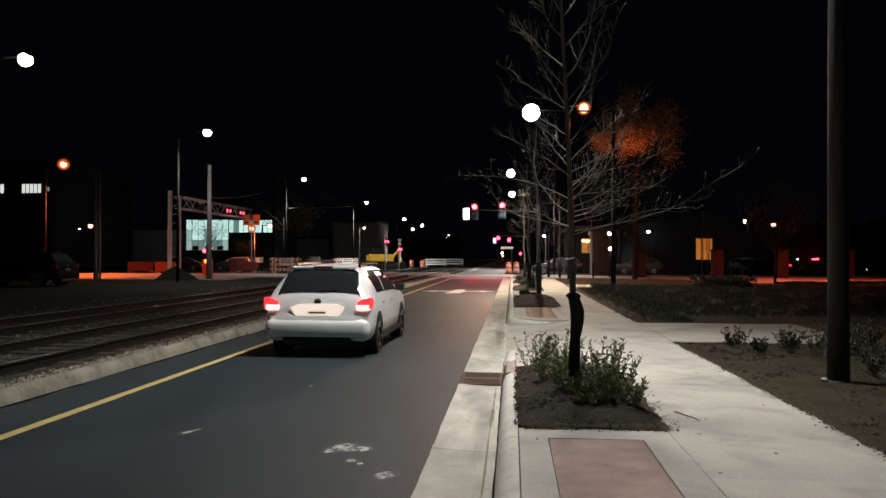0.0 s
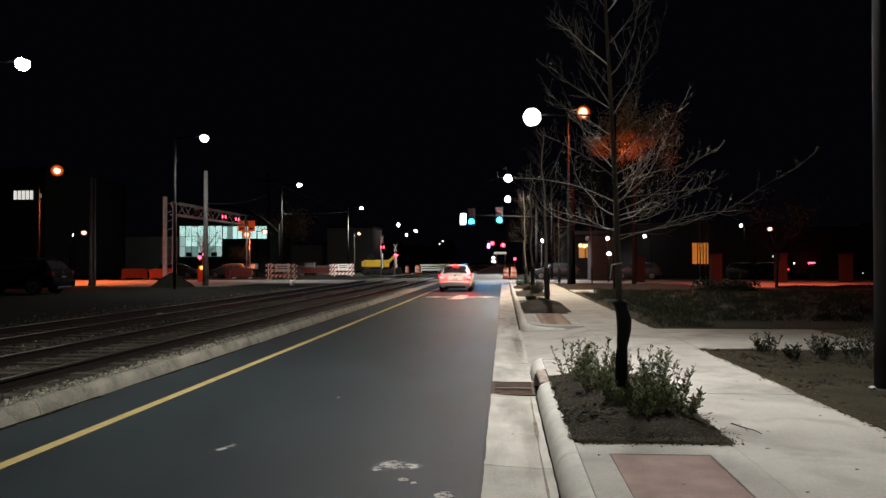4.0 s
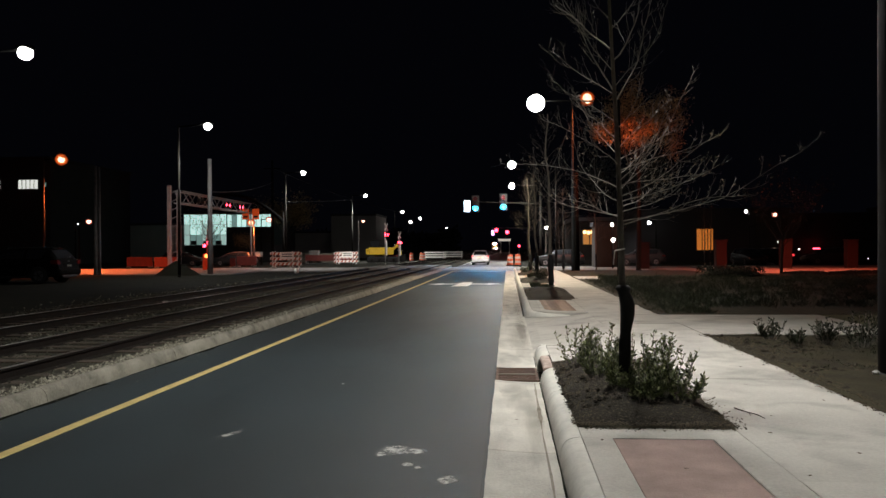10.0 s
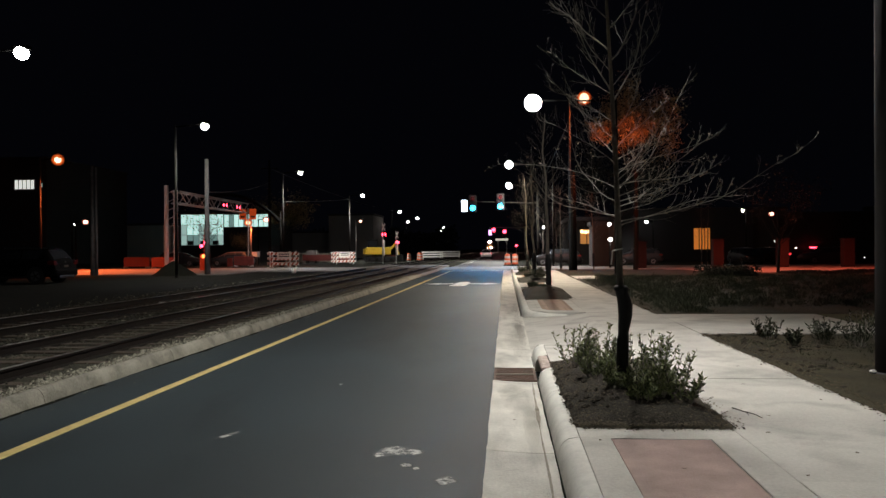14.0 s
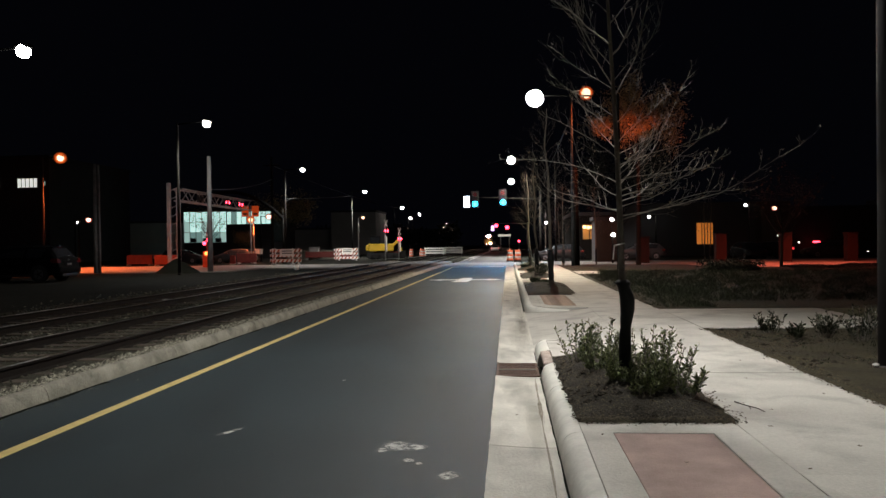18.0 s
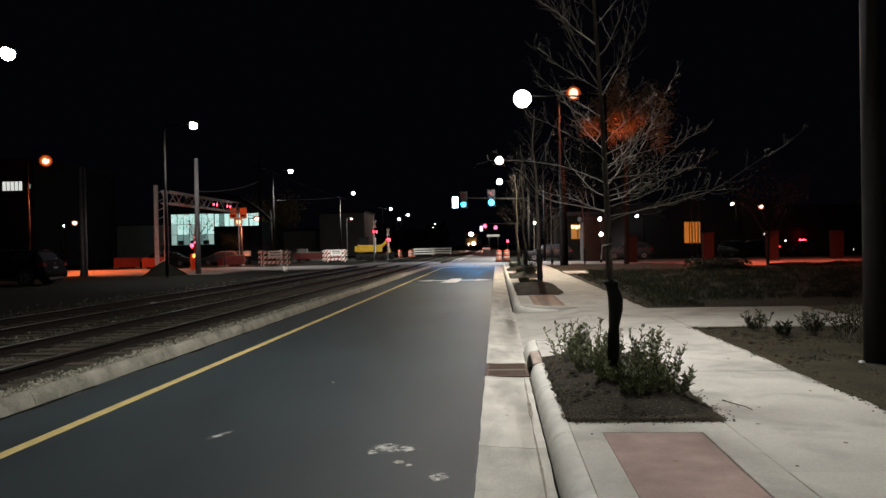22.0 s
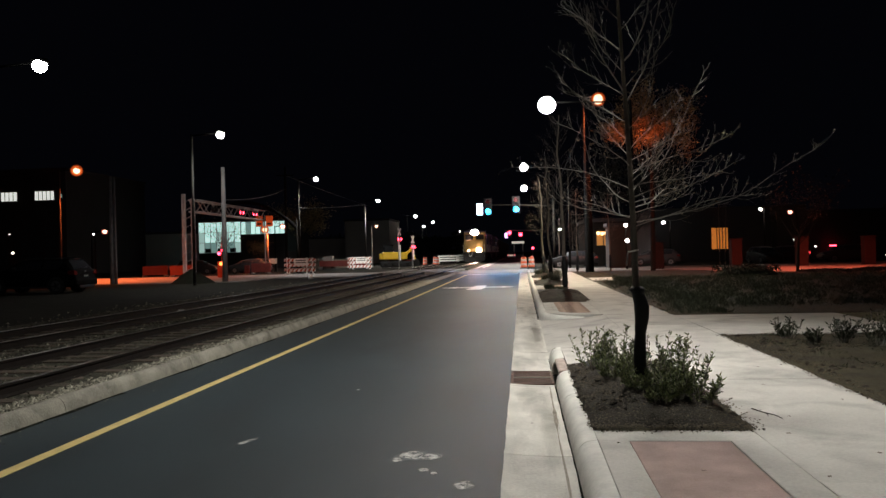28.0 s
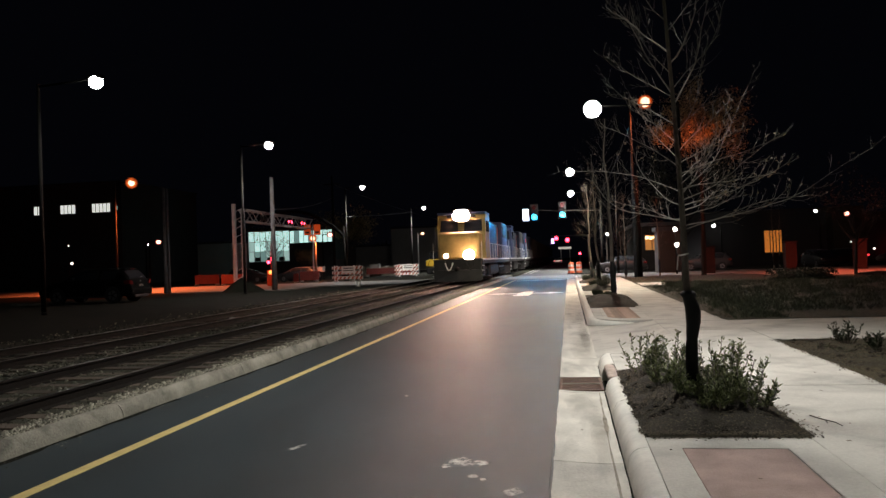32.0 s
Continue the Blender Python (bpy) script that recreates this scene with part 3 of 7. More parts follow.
def bend(name, cx, cy, r, a0, a1, parent):
    """A kerb length that turns round a centre."""
    bm = B()
    prof = [(0.0, -0.1), (0.0, -0.01), (0.025, 0.09), (0.05, 0.13), (0.09, 0.15), (0.165, 0.153), (0.165, -0.1)]
    rows = []
    for i in range(11):
        f = i / 10
        a = radians(a0 + (a1 - a0) * f)
        rows.append([bm.verts.new((cx + (r - p) * math.cos(a), cy + (r - p) * math.sin(a), z * (1 - 0.35 * f) if z > 0 else z)) for p, z in prof])
    for u, v in zip(rows, rows[1:]):
        for i in range(len(prof) - 1):
            bm.faces.new((u[i], v[i], v[i + 1], u[i + 1]))
    bm.faces.new(rows[0])
    bm.faces.new(rows[-1])
    bmesh.ops.recalc_face_normals(bm, faces=bm.faces)
    return part(name, bm, KERB, parent)


bend("kerb_stone", 1.10, 11.61, 0.55, 180, 100, kerb)
bend("kerb_stone", 1.65, 18.3, 1.10, 180, 262, kerb)

# storm drain: an iron grate in the gutter and an opening under the kerb
drain = thing("storm_drain", "rusty iron storm drain grate set in the gutter", "drain", pose(0, 0, 0))
G0, G1 = 9.49, 10.46
boxp("pit", (0.02, G0, -0.5, 0.54, G1, -0.30), DARK_STEEL, drain)
for k in range(2):
    boxp("grate_frame", (0.02 + 0.49 * k, G0, -0.30, 0.05 + 0.49 * k, G1, -0.004), IRON, drain)
boxp("grate_frame", (0.05, G0, -0.30, 0.51, G0 + 0.03, -0.004), IRON, drain)
boxp("grate_frame", (0.05, G1 - 0.03, -0.30, 0.51, G1, -0.004), IRON, drain)
boxp("grate_frame", (0.05, 9.955, -0.05, 0.51, 9.995, -0.004), KERB_OLD, drain)
for i in range(13):
    yy = G0 + 0.065 + 0.07 * i
    if abs(yy - 9.975) > 0.04:
        boxp("grate_bar", (0.05, yy - 0.020, -0.05, 0.51, yy + 0.020, -0.008), IRON, drain)
boxp("kerb_hood", (0.585, G0 - 0.03, 0.10, 0.715, G1 + 0.04, 0.155), LINTEL, drain, "rust-stained concrete lintel over the inlet", 0.03)

# pavement: concrete slabs, stamped panels, tree pits
pavement = tagged(new("pavement"), "broad pale concrete pavement with scored joints", "pavement", kind="structure")


def slabs(x0, x1, y0, y1, step, material=CONCRETE, name="pavement_slab", z=0.15):
    n = max(1, round((y1 - y0) / step))
    for i in range(n):
        a, b = y0 + (y1 - y0) * i / n, y0 + (y1 - y0) * (i + 1) / n
        boxp(name, (x0 + 0.0018, a + 0.0018, 0.0, x1 - 0.0018, b - 0.0018, z + 0.003 * ((i * 7) % 3 - 1)), material, pavement, "", 0.006)


slabs(1.93, 3.37, -6.0, 12.5, 3.7)
slabs(1.93, 3.37, 17.4, 50.4, 2.75)
slabs(3.37, 6.6, 13.1, 16.9, 3.8)
tagged(slab("lawn", 6.605, 13.095, 12.0, 16.905, -0.05, 0.142, LAWN), "dim strip of thin grass at the end of the walkway", "lawn", kind="structure")
slabs(0.72, 1.93, -6.0, 2.2, 1.6)
slabs(0.72, 0.95, 2.2, 6.12, 1.96)
slabs(1.68, 1.93, 2.2, 6.12, 1.96)
slabs(0.72, 1.93, 6.12, 6.46, 1)
slabs(0.95, 1.68, 2.2, 6.12, 3.92, BRICK, "stamped_panel", 0.147)
slabs(0.72, 1.93, 10.04, 11.6, 1.56)
slabs(1.12, 1.93, 11.6, 12.1, 0.5)
for a in (17.6, 28.2, 37.4):
    slabs(0.72, 0.92, a + 0.7, a + 3.9, 1.6)
    slabs(1.70, 1.93, a + 0.7, a + 3.9, 1.6)
    slabs(0.92, 1.70, a + 0.7, a + 3.9, 1.6)
slabs(0.72, 1.93, 44.5, 50.4, 1.9)
# the dropped crossing between the kerb returns: a ramp up from the gutter, then flat
ramp = B()
prof = [(0.556, -0.0192), (0.72, 0.012), (1.5, 0.09), (1.93, 0.146)]
lo, hi = [ramp.verts.new((x, 11.62 + (0.0 if x < 1 else 0.45), z)) for x, z in prof], [ramp.verts.new((x, 18.3 - (0.0 if x < 1 else 1.05), z)) for x, z in prof]
for i in range(3):
    ramp.faces.new((lo[i], lo[i + 1], hi[i + 1], hi[i]))
part("driveway_ramp", ramp, CONCRETE, pavement, "smooth concrete ramp of a dropped kerb")
slabs(1.93, 3.37, 12.5, 17.4, 2.45, z=0.148)



def plate(points, z0, z1, material, parent, name="pavement_slab"):
    bm = B()
    low, top = [bm.verts.new((x, y, z0)) for x, y in points], [bm.verts.new((x, y, z1)) for x, y in points]
    bm.faces.new(top)
    for i in range(len(points)):
        j = (i + 1) % len(points)
        bm.faces.new((low[i], low[j], top[j], top[i]))
    bmesh.ops.recalc_face_normals(bm, faces=bm.faces)
    return part(name, bm, material, parent)


plate([(0.722, 11.61)] + [(1.10 + 0.38 * math.cos(radians(a)), 11.61 + 0.38 * math.sin(radians(a))) for a in (165, 150, 135, 120, 105)] + [(1.11, 11.99), (1.11, 11.61)], 0.0, 0.148, CONCRETE, pavement)
# the farther stamped panels: long brown strips laid side by side, cut to the curve of the kerb
for a in (17.6, 28.2, 37.4):
    panel = part("stamped_panel", B(), BRICK_BROWN, pavement)
    for i in range(9):
        xa, xb = 1.02 + 0.078 * i, 1.02 + 0.078 * (i + 1) - 0.004
        ya, yb = a + 0.72 - 0.42 * min(1, i / 4) ** 0.6, a + 0.72 - 0.42 * min(1, (i + 1) / 4) ** 0.6
        plate([(xa, ya), (xb, yb), (xb, a + 3.92), (xa, a + 3.92)], 0.150, 0.1555 + 0.0006 * (i * 5 % 3), BRICK_BROWN, panel, "stamped_strip")
plate([(0.722, 18.28)] + [(1.65 + 0.93 * math.cos(radians(a)), 18.3 + 0.93 * math.sin(radians(a))) for a in (195, 210, 225, 240, 255, 262)] + [(1.925, 17.40), (1.925, 18.28)], 0.0, 0.15, CONCRETE, pavement)

# dark line along the foot of the kerb, silt with the kerb's shade painted in, and a crack in the gutter
rs = random.Random(6)
for x0, w, a, b in ((0.545, 0.010, -6.0, 9.4), (0.545, 0.010, 10.6, 11.6), (0.535, 0.02, 18.4, 44.0)):
    n = int((b - a) / 0.22)
    right = [(x0 + w * rs.uniform(0.2, 1.0), a + (b - a) * i / n) for i in range(n + 1)]
    left = [(x0 - w * rs.uniform(0.5, 1.3), a + (b - a) * i / n) for i in range(n + 1)]
    bm = B()
    l, q = [bm.verts.new((x, y, -0.016)) for x, y in left], [bm.verts.new((x, y, -0.014)) for x, y in right]
    for i in range(n):
        bm.faces.new((l[i], q[i], q[i + 1], l[i + 1]))
    tagged(part("gutter_silt_shade", bm, EARTH), "thin dark line of silt and painted kerb shade", "dirt", kind="structure")
bm = B()
l, q = [], []
for i in range(31):
    f = i / 30
    a = radians(176 + 92 * min(1, f / 0.72))
    w = 0.030 + 0.022 * noise.noise((f * 9, 3, 0)) + 0.05 * max(0.0, 0.25 - f)
    for side, r in ((l, 1.105 + w), (q, 1.095)):
        x = 1.65 + r * math.cos(a) + max(0.0, f - 0.72) * 2.6
        side.append(bm.verts.new((x, 18.3 + r * math.sin(a), 0.005 + np.interp(x, (0.5, 0.57, 0.72, 1.5, 1.93), (-0.02, -0.012, 0.012, 0.090, 0.148)))))
for i in range(30):
    bm.faces.new((l[i], l[i + 1], q[i + 1], q[i]))
tagged(part("gutter_silt_shade", bm, SILT), "grey-brown silt along the foot of the kerb", "dirt", kind="structure")
n = 60
bm = B()
l, q = [], []
for i in range(n + 1):
    yy = 2.0 + 7.4 * i / n
    mid = 0.462 + 0.003 * (yy - 5) + 0.010 * noise.noise((yy * 0.8, 2, 0))
    w = max(0.002, 0.009 + 0.020 * noise.noise((yy * 1.1, 8, 0)) + 0.010 * noise.noise((yy * 5, 3, 0)))
    l.append(bm.verts.new((mid - w, yy, -0.0165)))
    q.append(bm.verts.new((mid + w, yy, -0.0165)))
for i in range(n):
    bm.faces.new((l[i], q[i], q[i + 1], l[i + 1]))
tagged(part("gutter_silt_shade", bm, SILT), "grey-brown band of silt drying in the gutter", "dirt", kind="structure")

# mulch beds
def bed_mesh(name, x0, y0, x1, y1, z, material, nx, ny, label, low=-0.05):
    """A planting bed with an uneven top, level with the pavement along its edges."""
    bm = B()
    grid = []
    for i in range(nx + 1):
        row = []
        for j in range(ny + 1):
            x, y = x0 + (x1 - x0) * i / nx, y0 + (y1 - y0) * j / ny
            rim = min(1.0, min(x - x0, x1 - x, y - y0, y1 - y) / 0.35)
            row.append(bm.verts.new((x, y, z + rim * (0.030 * noise.noise((x * 0.9, y * 0.9, 1)) + 0.018 * noise.noise((x * 3.1, y * 3.1, 4)) + 0.015))))
        grid.append(row)
    for i in range(nx):
        for j in range(ny):
            bm.faces.new((grid[i][j], grid[i + 1][j], grid[i + 1][j + 1], grid[i][j + 1]))
    ring = [r[0] for r in grid] + grid[-1][1:] + [r[-1] for r in grid[-2::-1]] + grid[0][-2:0:-1]
    foot = [bm.verts.new((v.co.x, v.co.y, low)) for v in ring]
    for i in range(len(ring)):
        j = (i + 1) % len(ring)
        bm.faces.new((foot[i], foot[j], ring[j], ring[i]))
    bmesh.ops.recalc_face_normals(bm, faces=bm.faces)
    ob = part(name, bm, material, None, "", True)
    ob.data.set_sharp_from_angle(angle=radians(60))
    return tagged(ob, label, "planting bed", kind="structure")


bed = bed_mesh("planting_bed", 3.375, -6, 14.0, 13.09, 0.138, MULCH, 90, 120, "planting bed covered with dark brown mulch")
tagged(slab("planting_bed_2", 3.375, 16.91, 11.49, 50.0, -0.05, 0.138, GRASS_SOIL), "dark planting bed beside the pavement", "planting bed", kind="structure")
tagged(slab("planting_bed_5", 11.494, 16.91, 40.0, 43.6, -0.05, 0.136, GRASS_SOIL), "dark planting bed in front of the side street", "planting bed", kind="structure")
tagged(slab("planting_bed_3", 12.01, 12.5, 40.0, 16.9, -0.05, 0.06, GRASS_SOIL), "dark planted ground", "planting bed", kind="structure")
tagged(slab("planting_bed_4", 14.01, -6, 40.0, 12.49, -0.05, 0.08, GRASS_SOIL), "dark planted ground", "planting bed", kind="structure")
tagged(slab("verge_margin", 3.38, 16.915, 4.7, 36.1, 0.1, 0.143, VERGE), "strip of thin grass and mulch along the pavement", "verge", kind="structure")
tagged(slab("verge_margin_2", 3.38, 39.61, 5.3, 49.9, 0.1, 0.143, MULCH), "strip of bare brown mulch along the pavement", "mulch", kind="structure")
slabs(3.375, 4.75, 36.11, 39.6, 1.75, z=0.148)
tagged(slab("mulch_margin_2", 4.705, 16.915, 12.0, 18.7, 0.1, 0.143, VERGE), "strip of bare brown mulch along the walkway", "mulch", kind="structure")
rng = np.random.default_rng(3)
edge = []
for i in range(12000):
    yy = rng.uniform(3.0, 13.0)
    edge.append((3.36 + abs(rng.normal(0, 1.0)), yy, 0.150))
for i in range(900):
    edge.append((3.37 + abs(rng.normal(0, 0.7)), rng.uniform(16.95, 30), 0.146))
for i in range(500):
    edge.append((rng.uniform(3.4, 7.5), 13.05 - abs(rng.normal(0, 0.25)), 0.148))
for i in range(500):
    edge.append((rng.uniform(3.4, 8.5), 16.95 + abs(rng.normal(0, 0.25)), 0.148))
for i in range(900):
    edge.append((3.37 - abs(rng.normal(0, 0.05)), rng.uniform(3.0, 13.0), 0.156))
for i in range(220):
    edge.append((1.93 + abs(rng.normal(0, 0.07)), rng.uniform(6.4, 9.5), 0.156))
for i in range(200):
    edge.append((rng.uniform(0.75, 1.95), 6.45 - abs(rng.normal(0, 0.05)), 0.156))
lumps = [(3.5 + abs(rng.normal(0, 1.6)), rng.uniform(3.5, 12.9), 0.150) for i in range(420)]
scatter("mulch_clod", lumps, 0.040, MULCH_DARK, "dark clods of mulch in the bed", "mulch", 0.45, seed=9)
scatter("mulch_litter", edge, 0.011, CHIPS, "scattered brown bark mulch chips", "mulch", 0.4)


def spill(points, normal, w, z, seed):
    """A ragged tongue of mulch lying over the edge of the concrete."""
    (xa, ya), (xb, yb) = points
    n = int(math.hypot(xb - xa, yb - ya) / 0.06)
    bm = B()
    inner, outer = [], []
    for i in range(n + 1):
        x, y = xa + (xb - xa) * i / n, ya + (yb - ya) * i / n
        d = w * max(0.05, 0.55 + 0.9 * noise.noise((i * 0.11, seed, 0)) + 0.5 * noise.noise((i * 0.45, seed, 3)))
        inner.append(bm.verts.new((x - normal[0] * 0.05, y - normal[1] * 0.05, z + 0.006)))
        outer.append(bm.verts.new((x + normal[0] * d, y + normal[1] * d, z)))
    for i in range(n):
        bm.faces.new((inner[i], outer[i], outer[i + 1], inner[i + 1]))
    bmesh.ops.recalc_face_normals(bm, faces=bm.faces)
    tagged(part("mulch_spill", bm, MULCH), "ragged edge of mulch spilled on the concrete", "mulch", kind="structure")


spill(((3.37, 2.0), (3.37, 13.1)), (-1, 0), 0.07, 0.1545, 1)
spill(((3.37, 13.09), (9.0, 13.09)), (0, 1), 0.09, 0.1545, 2)
spill(((3.37, 16.91), (6.6, 16.91)), (0, -1), 0.08, 0.1545, 3)
spill(((3.37, 16.91), (3.37, 40.0)), (-1, 0), 0.09, 0.1545, 4)
spill(((0.74, 6.46), (1.93, 6.46)), (0, -1), 0.05, 0.1545, 5)
spill(((1.93, 6.46), (1.93, 10.2)), (1, 0), 0.07, 0.1545, 6)


def tree_pit(x0, y0, x1, y1, seed, chips=1500):
    """A mound of mulch in a cut-out of the pavement."""
    pit = tagged(new("tree_pit"), "mound of dark mulch around a street tree", "tree pit", group="tree pits along the pavement")
    bm = B()
    n = 18
    grid = []
    for i in range(n + 1):
        row = []
        for j in range(n + 1):
            u, v = i / n, j / n
            h = 0.13 + 0.23 * (math.sin(math.pi * u) * math.sin(math.pi * v)) ** 0.6
            h += 0.085 * noise.noise((u * 4 + seed, v * 7, 0.3)) * min(1, 8 * u * (1 - u) * v * (1 - v) * 4)
            row.append(bm.verts.new((x0 + (x1 - x0) * u + 0.055 * noise.noise((v * 12, seed, u)), y0 + (y1 - y0) * v + 0.05 * noise.noise((u * 12, seed + 5, v)), h)))
        grid.append(row)
    for i in range(n):
        for j in range(n):
            bm.faces.new((grid[i][j], grid[i + 1][j], grid[i + 1][j + 1], grid[i][j + 1]))
    part("mulch_mound", bm, MULCH_DARK, pit, smooth=True)
    r = np.random.default_rng(seed)
    spots = []
    for k in range(chips):
        u, v = r.uniform(-0.02, 1.02), r.uniform(-0.015, 1.02)
        uu, vv = min(max(u, 0), 1), min(max(v, 0), 1)
        spots.append((x0 + (x1 - x0) * u, y0 + (y1 - y0) * v, 0.135 + 0.23 * (math.sin(math.pi * uu) * math.sin(math.pi * vv)) ** 0.6))
    for k in range(chips // 6):
        spots.append((r.uniform(x0, x1), y0 + abs(r.normal(0, 0.12)), 0.160 + 0.02 * r.uniform()))
    clods = []
    for k in range(chips // 40):
        u, v = r.uniform(0.02, 0.98), r.uniform(0.01, 0.9)
        clods.append((x0 + (x1 - x0) * u, y0 + (y1 - y0) * v, 0.12 + 0.22 * (math.sin(math.pi * u) * math.sin(math.pi * v)) ** 0.6))
    scatter("mulch_clod", clods, 0.042, MULCH_DARK, "dark clods of matted mulch", "", 0.55, seed=seed + 1, parent=pit)
    scatter("mulch_litter", spots, 0.0095, CHIPS, "loose bark chips", "", 0.3, seed=seed, parent=pit)
    return pit


tree_pit(0.68, 6.44, 1.95, 10.05, 11, 9000)
tree_pit(0.68, 21.75, 2.10, 27.2, 12)
tree_pit(0.68, 31.8, 2.05, 36.2, 13, 700)
tree_pit(0.68, 40.9, 2.05, 44.6, 14, 500)

# the old kerb along the railway
old_kerb = tagged(new("kerb_2"), "weathered chipped concrete kerb beside the railway", "kerb", kind="structure")
y, i = -10.0, 0
while y < 55.0:
    step = (5.9, 3.1, 6.4, 4.2)[i % 4] if y > 0 else 3.0
    extrude_y("kerb_stone", [(-4.60, -0.1), (-4.60, 0.0), (-4.625, 0.09), (-4.66, 0.143), (-4.70, 0.160), (-4.745, 0.154), (-4.78, 0.125), (-4.79, -0.1)], y + 0.005, min(y + step, 55.4) - 0.005, KERB_OLD, old_kerb, 0.12, 0.010)
    y += step
    i += 1

# grime washed along the foot of the old kerb
for a, b, w in ((3.0, 9.0, 0.10), (9.6, 15.0, 0.07), (15.6, 30.0, 0.05), (30.4, 52.0, 0.05)):
    n = int((b - a) / 0.18)
    bm = B()
    l = [bm.verts.new((-4.60, a + (b - a) * i / n, 0.0035)) for i in range(n + 1)]
    q = [bm.verts.new((-4.585 + w * max(0, 0.5 + noise.noise((i * 0.31, a, 1)) + 0.4 * noise.noise((i * 1.3, a, 4))), a + (b - a) * i / n, 0.003)) for i in range(n + 1)]
    for i in range(n):
        bm.faces.new((l[i], q[i], q[i + 1], l[i + 1]))
    tagged(part("gutter_silt_shade", bm, EARTH), "thin dark line of silt along the old kerb", "dirt", kind="structure")

rp = np.random.default_rng(15)
crumbs = [(-4.57 + abs(rp.normal(0, 0.14)), 3.5 + 16 * rp.uniform() ** 1.5, 0.004) for k in range(170)]
scatter("road_grit", crumbs, 0.010, STONES, "pale grit lying on the asphalt by the old kerb", "grit", 0.5, seed=5)

# ---- the railway: ballast, ties and rails of two tracks ----
ballast = B()
prof = [(-13.4, -0.075), (-12.6, -0.02), (-11.6, 0.03), (-4.80, 0.06), (-4.795, -0.3), (-13.4, -0.3)]
part_b = extrude_y("ballast_bed", prof, -40, 56.9, BALLAST, None, 2.0, 0.02)
tagged(part_b, "dark gravel ballast between the rails", "ballast", kind="structure")
tagged(extrude_y("ballast_bed_2", [(-13.5, -0.055), (-11.6, 0.03), (-4.6, 0.06), (-4.48, -0.3), (-13.5, -0.3)], 68.1, 900, BALLAST, None, 100, 0.0), "dark gravel ballast beyond the crossing", "ballast", kind="structure")
RAIL_PROFILE = [(-0.07, 0.0), (-0.07, 0.02), (-0.012, 0.04), (-0.012, 0.12), (-0.035, 0.135), (-0.035, 0.16), (0.035, 0.16), (0.035, 0.135), (0.012, 0.12), (0.012, 0.04), (0.07, 0.02), (0.07, 0.0)]
tie_mesh = box(B(), -1.25, -0.11, -0.10, 1.25, 0.11, 0.045, 0.012)
tie_data = bpy.data.meshes.new("tie")
tie_mesh.to_mesh(tie_data)
tie_mesh.free()
tie_data.materials.append(TIE)
for k, cx in enumerate((-6.44, -9.60)):
    track = tagged(new("railway_track" if k == 0 else "railway_track_2"), "railway track with worn steel rails on timber ties", "railway track", kind="structure")
    for s in (-1, 1):
        extrude_y("rail", [(cx + s * 0.72 + x, 0.045 + z) for x, z in RAIL_PROFILE], -40, 900, RAIL, track, 60)
        slab("rail_head", cx + s * 0.72 - 0.030, -40, cx + s * 0.72 + 0.030, 900, 0.206, 0.209, RAIL_TOP, track, "polished running surface")
    random.seed(k)
    for j in range(105):
        tie = new("tie", tie_data)
        tie.parent = track
        tie.matrix_basis = pose(cx + random.uniform(-0.04, 0.04), 2.0 + 0.52 * j, 0.018 + random.uniform(-0.008, 0.012), 0, 0, random.uniform(-1.2, 1.2))
# timber panels where the cross street passes over the rails
crossing = tagged(new("crossing_panel"), "worn asphalt and timber panels of a level crossing", "level crossing", kind="structure")
for cx in (-6.44, -9.60):
    for a, b in ((-0.66, 0.66), (-1.6, -0.78), (0.78, 1.6)):
        slab("panel", cx + a, 57.02, cx + b, 67.98, 0.0, 0.19 if a == -0.66 else 0.15, ASPHALT_OLD, crossing)
rng = np.random.default_rng(8)
light, dark = [], []
for i in range(15000):
    off = abs(rng.normal(0, 0.28))
    light.append((-4.78 - off, 3.0 + 40 * rng.uniform() ** 1.5, 0.11 - 0.10 * off))
for i in range(650):
    light.append((rng.normal(-8.0, 0.32), 6.0 + 34 * rng.uniform() ** 1.3, 0.07))
for i in range(300):
    light.append((-12.3 - abs(rng.normal(0, 0.5)), 12.0 + 34 * rng.uniform() ** 1.3, 0.03))
for i in range(15000):
    yy = 2.5 + 45 * rng.uniform() ** 1.6
    dark.append((rng.uniform(-12.2, -5.0), yy, 0.055))
for i in range(2500):
    dark.append((rng.normal(-8.0, 0.25), rng.uniform(5, 45), 0.075))
scatter("ballast_edge_gravel", light, 0.026, STONES, "pale crushed stones along the old kerb", "gravel", 0.8, seed=2)
scatter("ballast_gravel", dark, 0.028, STONES_DARK, "dark crushed ballast stones between the rails", "gravel", 0.8, seed=3)
random.seed(9)
bm = B()
ball(bm, (0, 0, 0.06), 0.10, 1.1, 1.0, 0.85, 10, 7)
for v in bm.verts:
    v.co += Vector((random.uniform(-0.02, 0.02), random.uniform(-0.02, 0.02), random.uniform(-0.02, 0.02)))
rock = part("white_rock", bm, REFLECT_WHITE)
rock.matrix_world = pose(-9.2, 20.6, 0.05)
tagged(rock, "pale chunk of rock lying between the tracks", "rock")


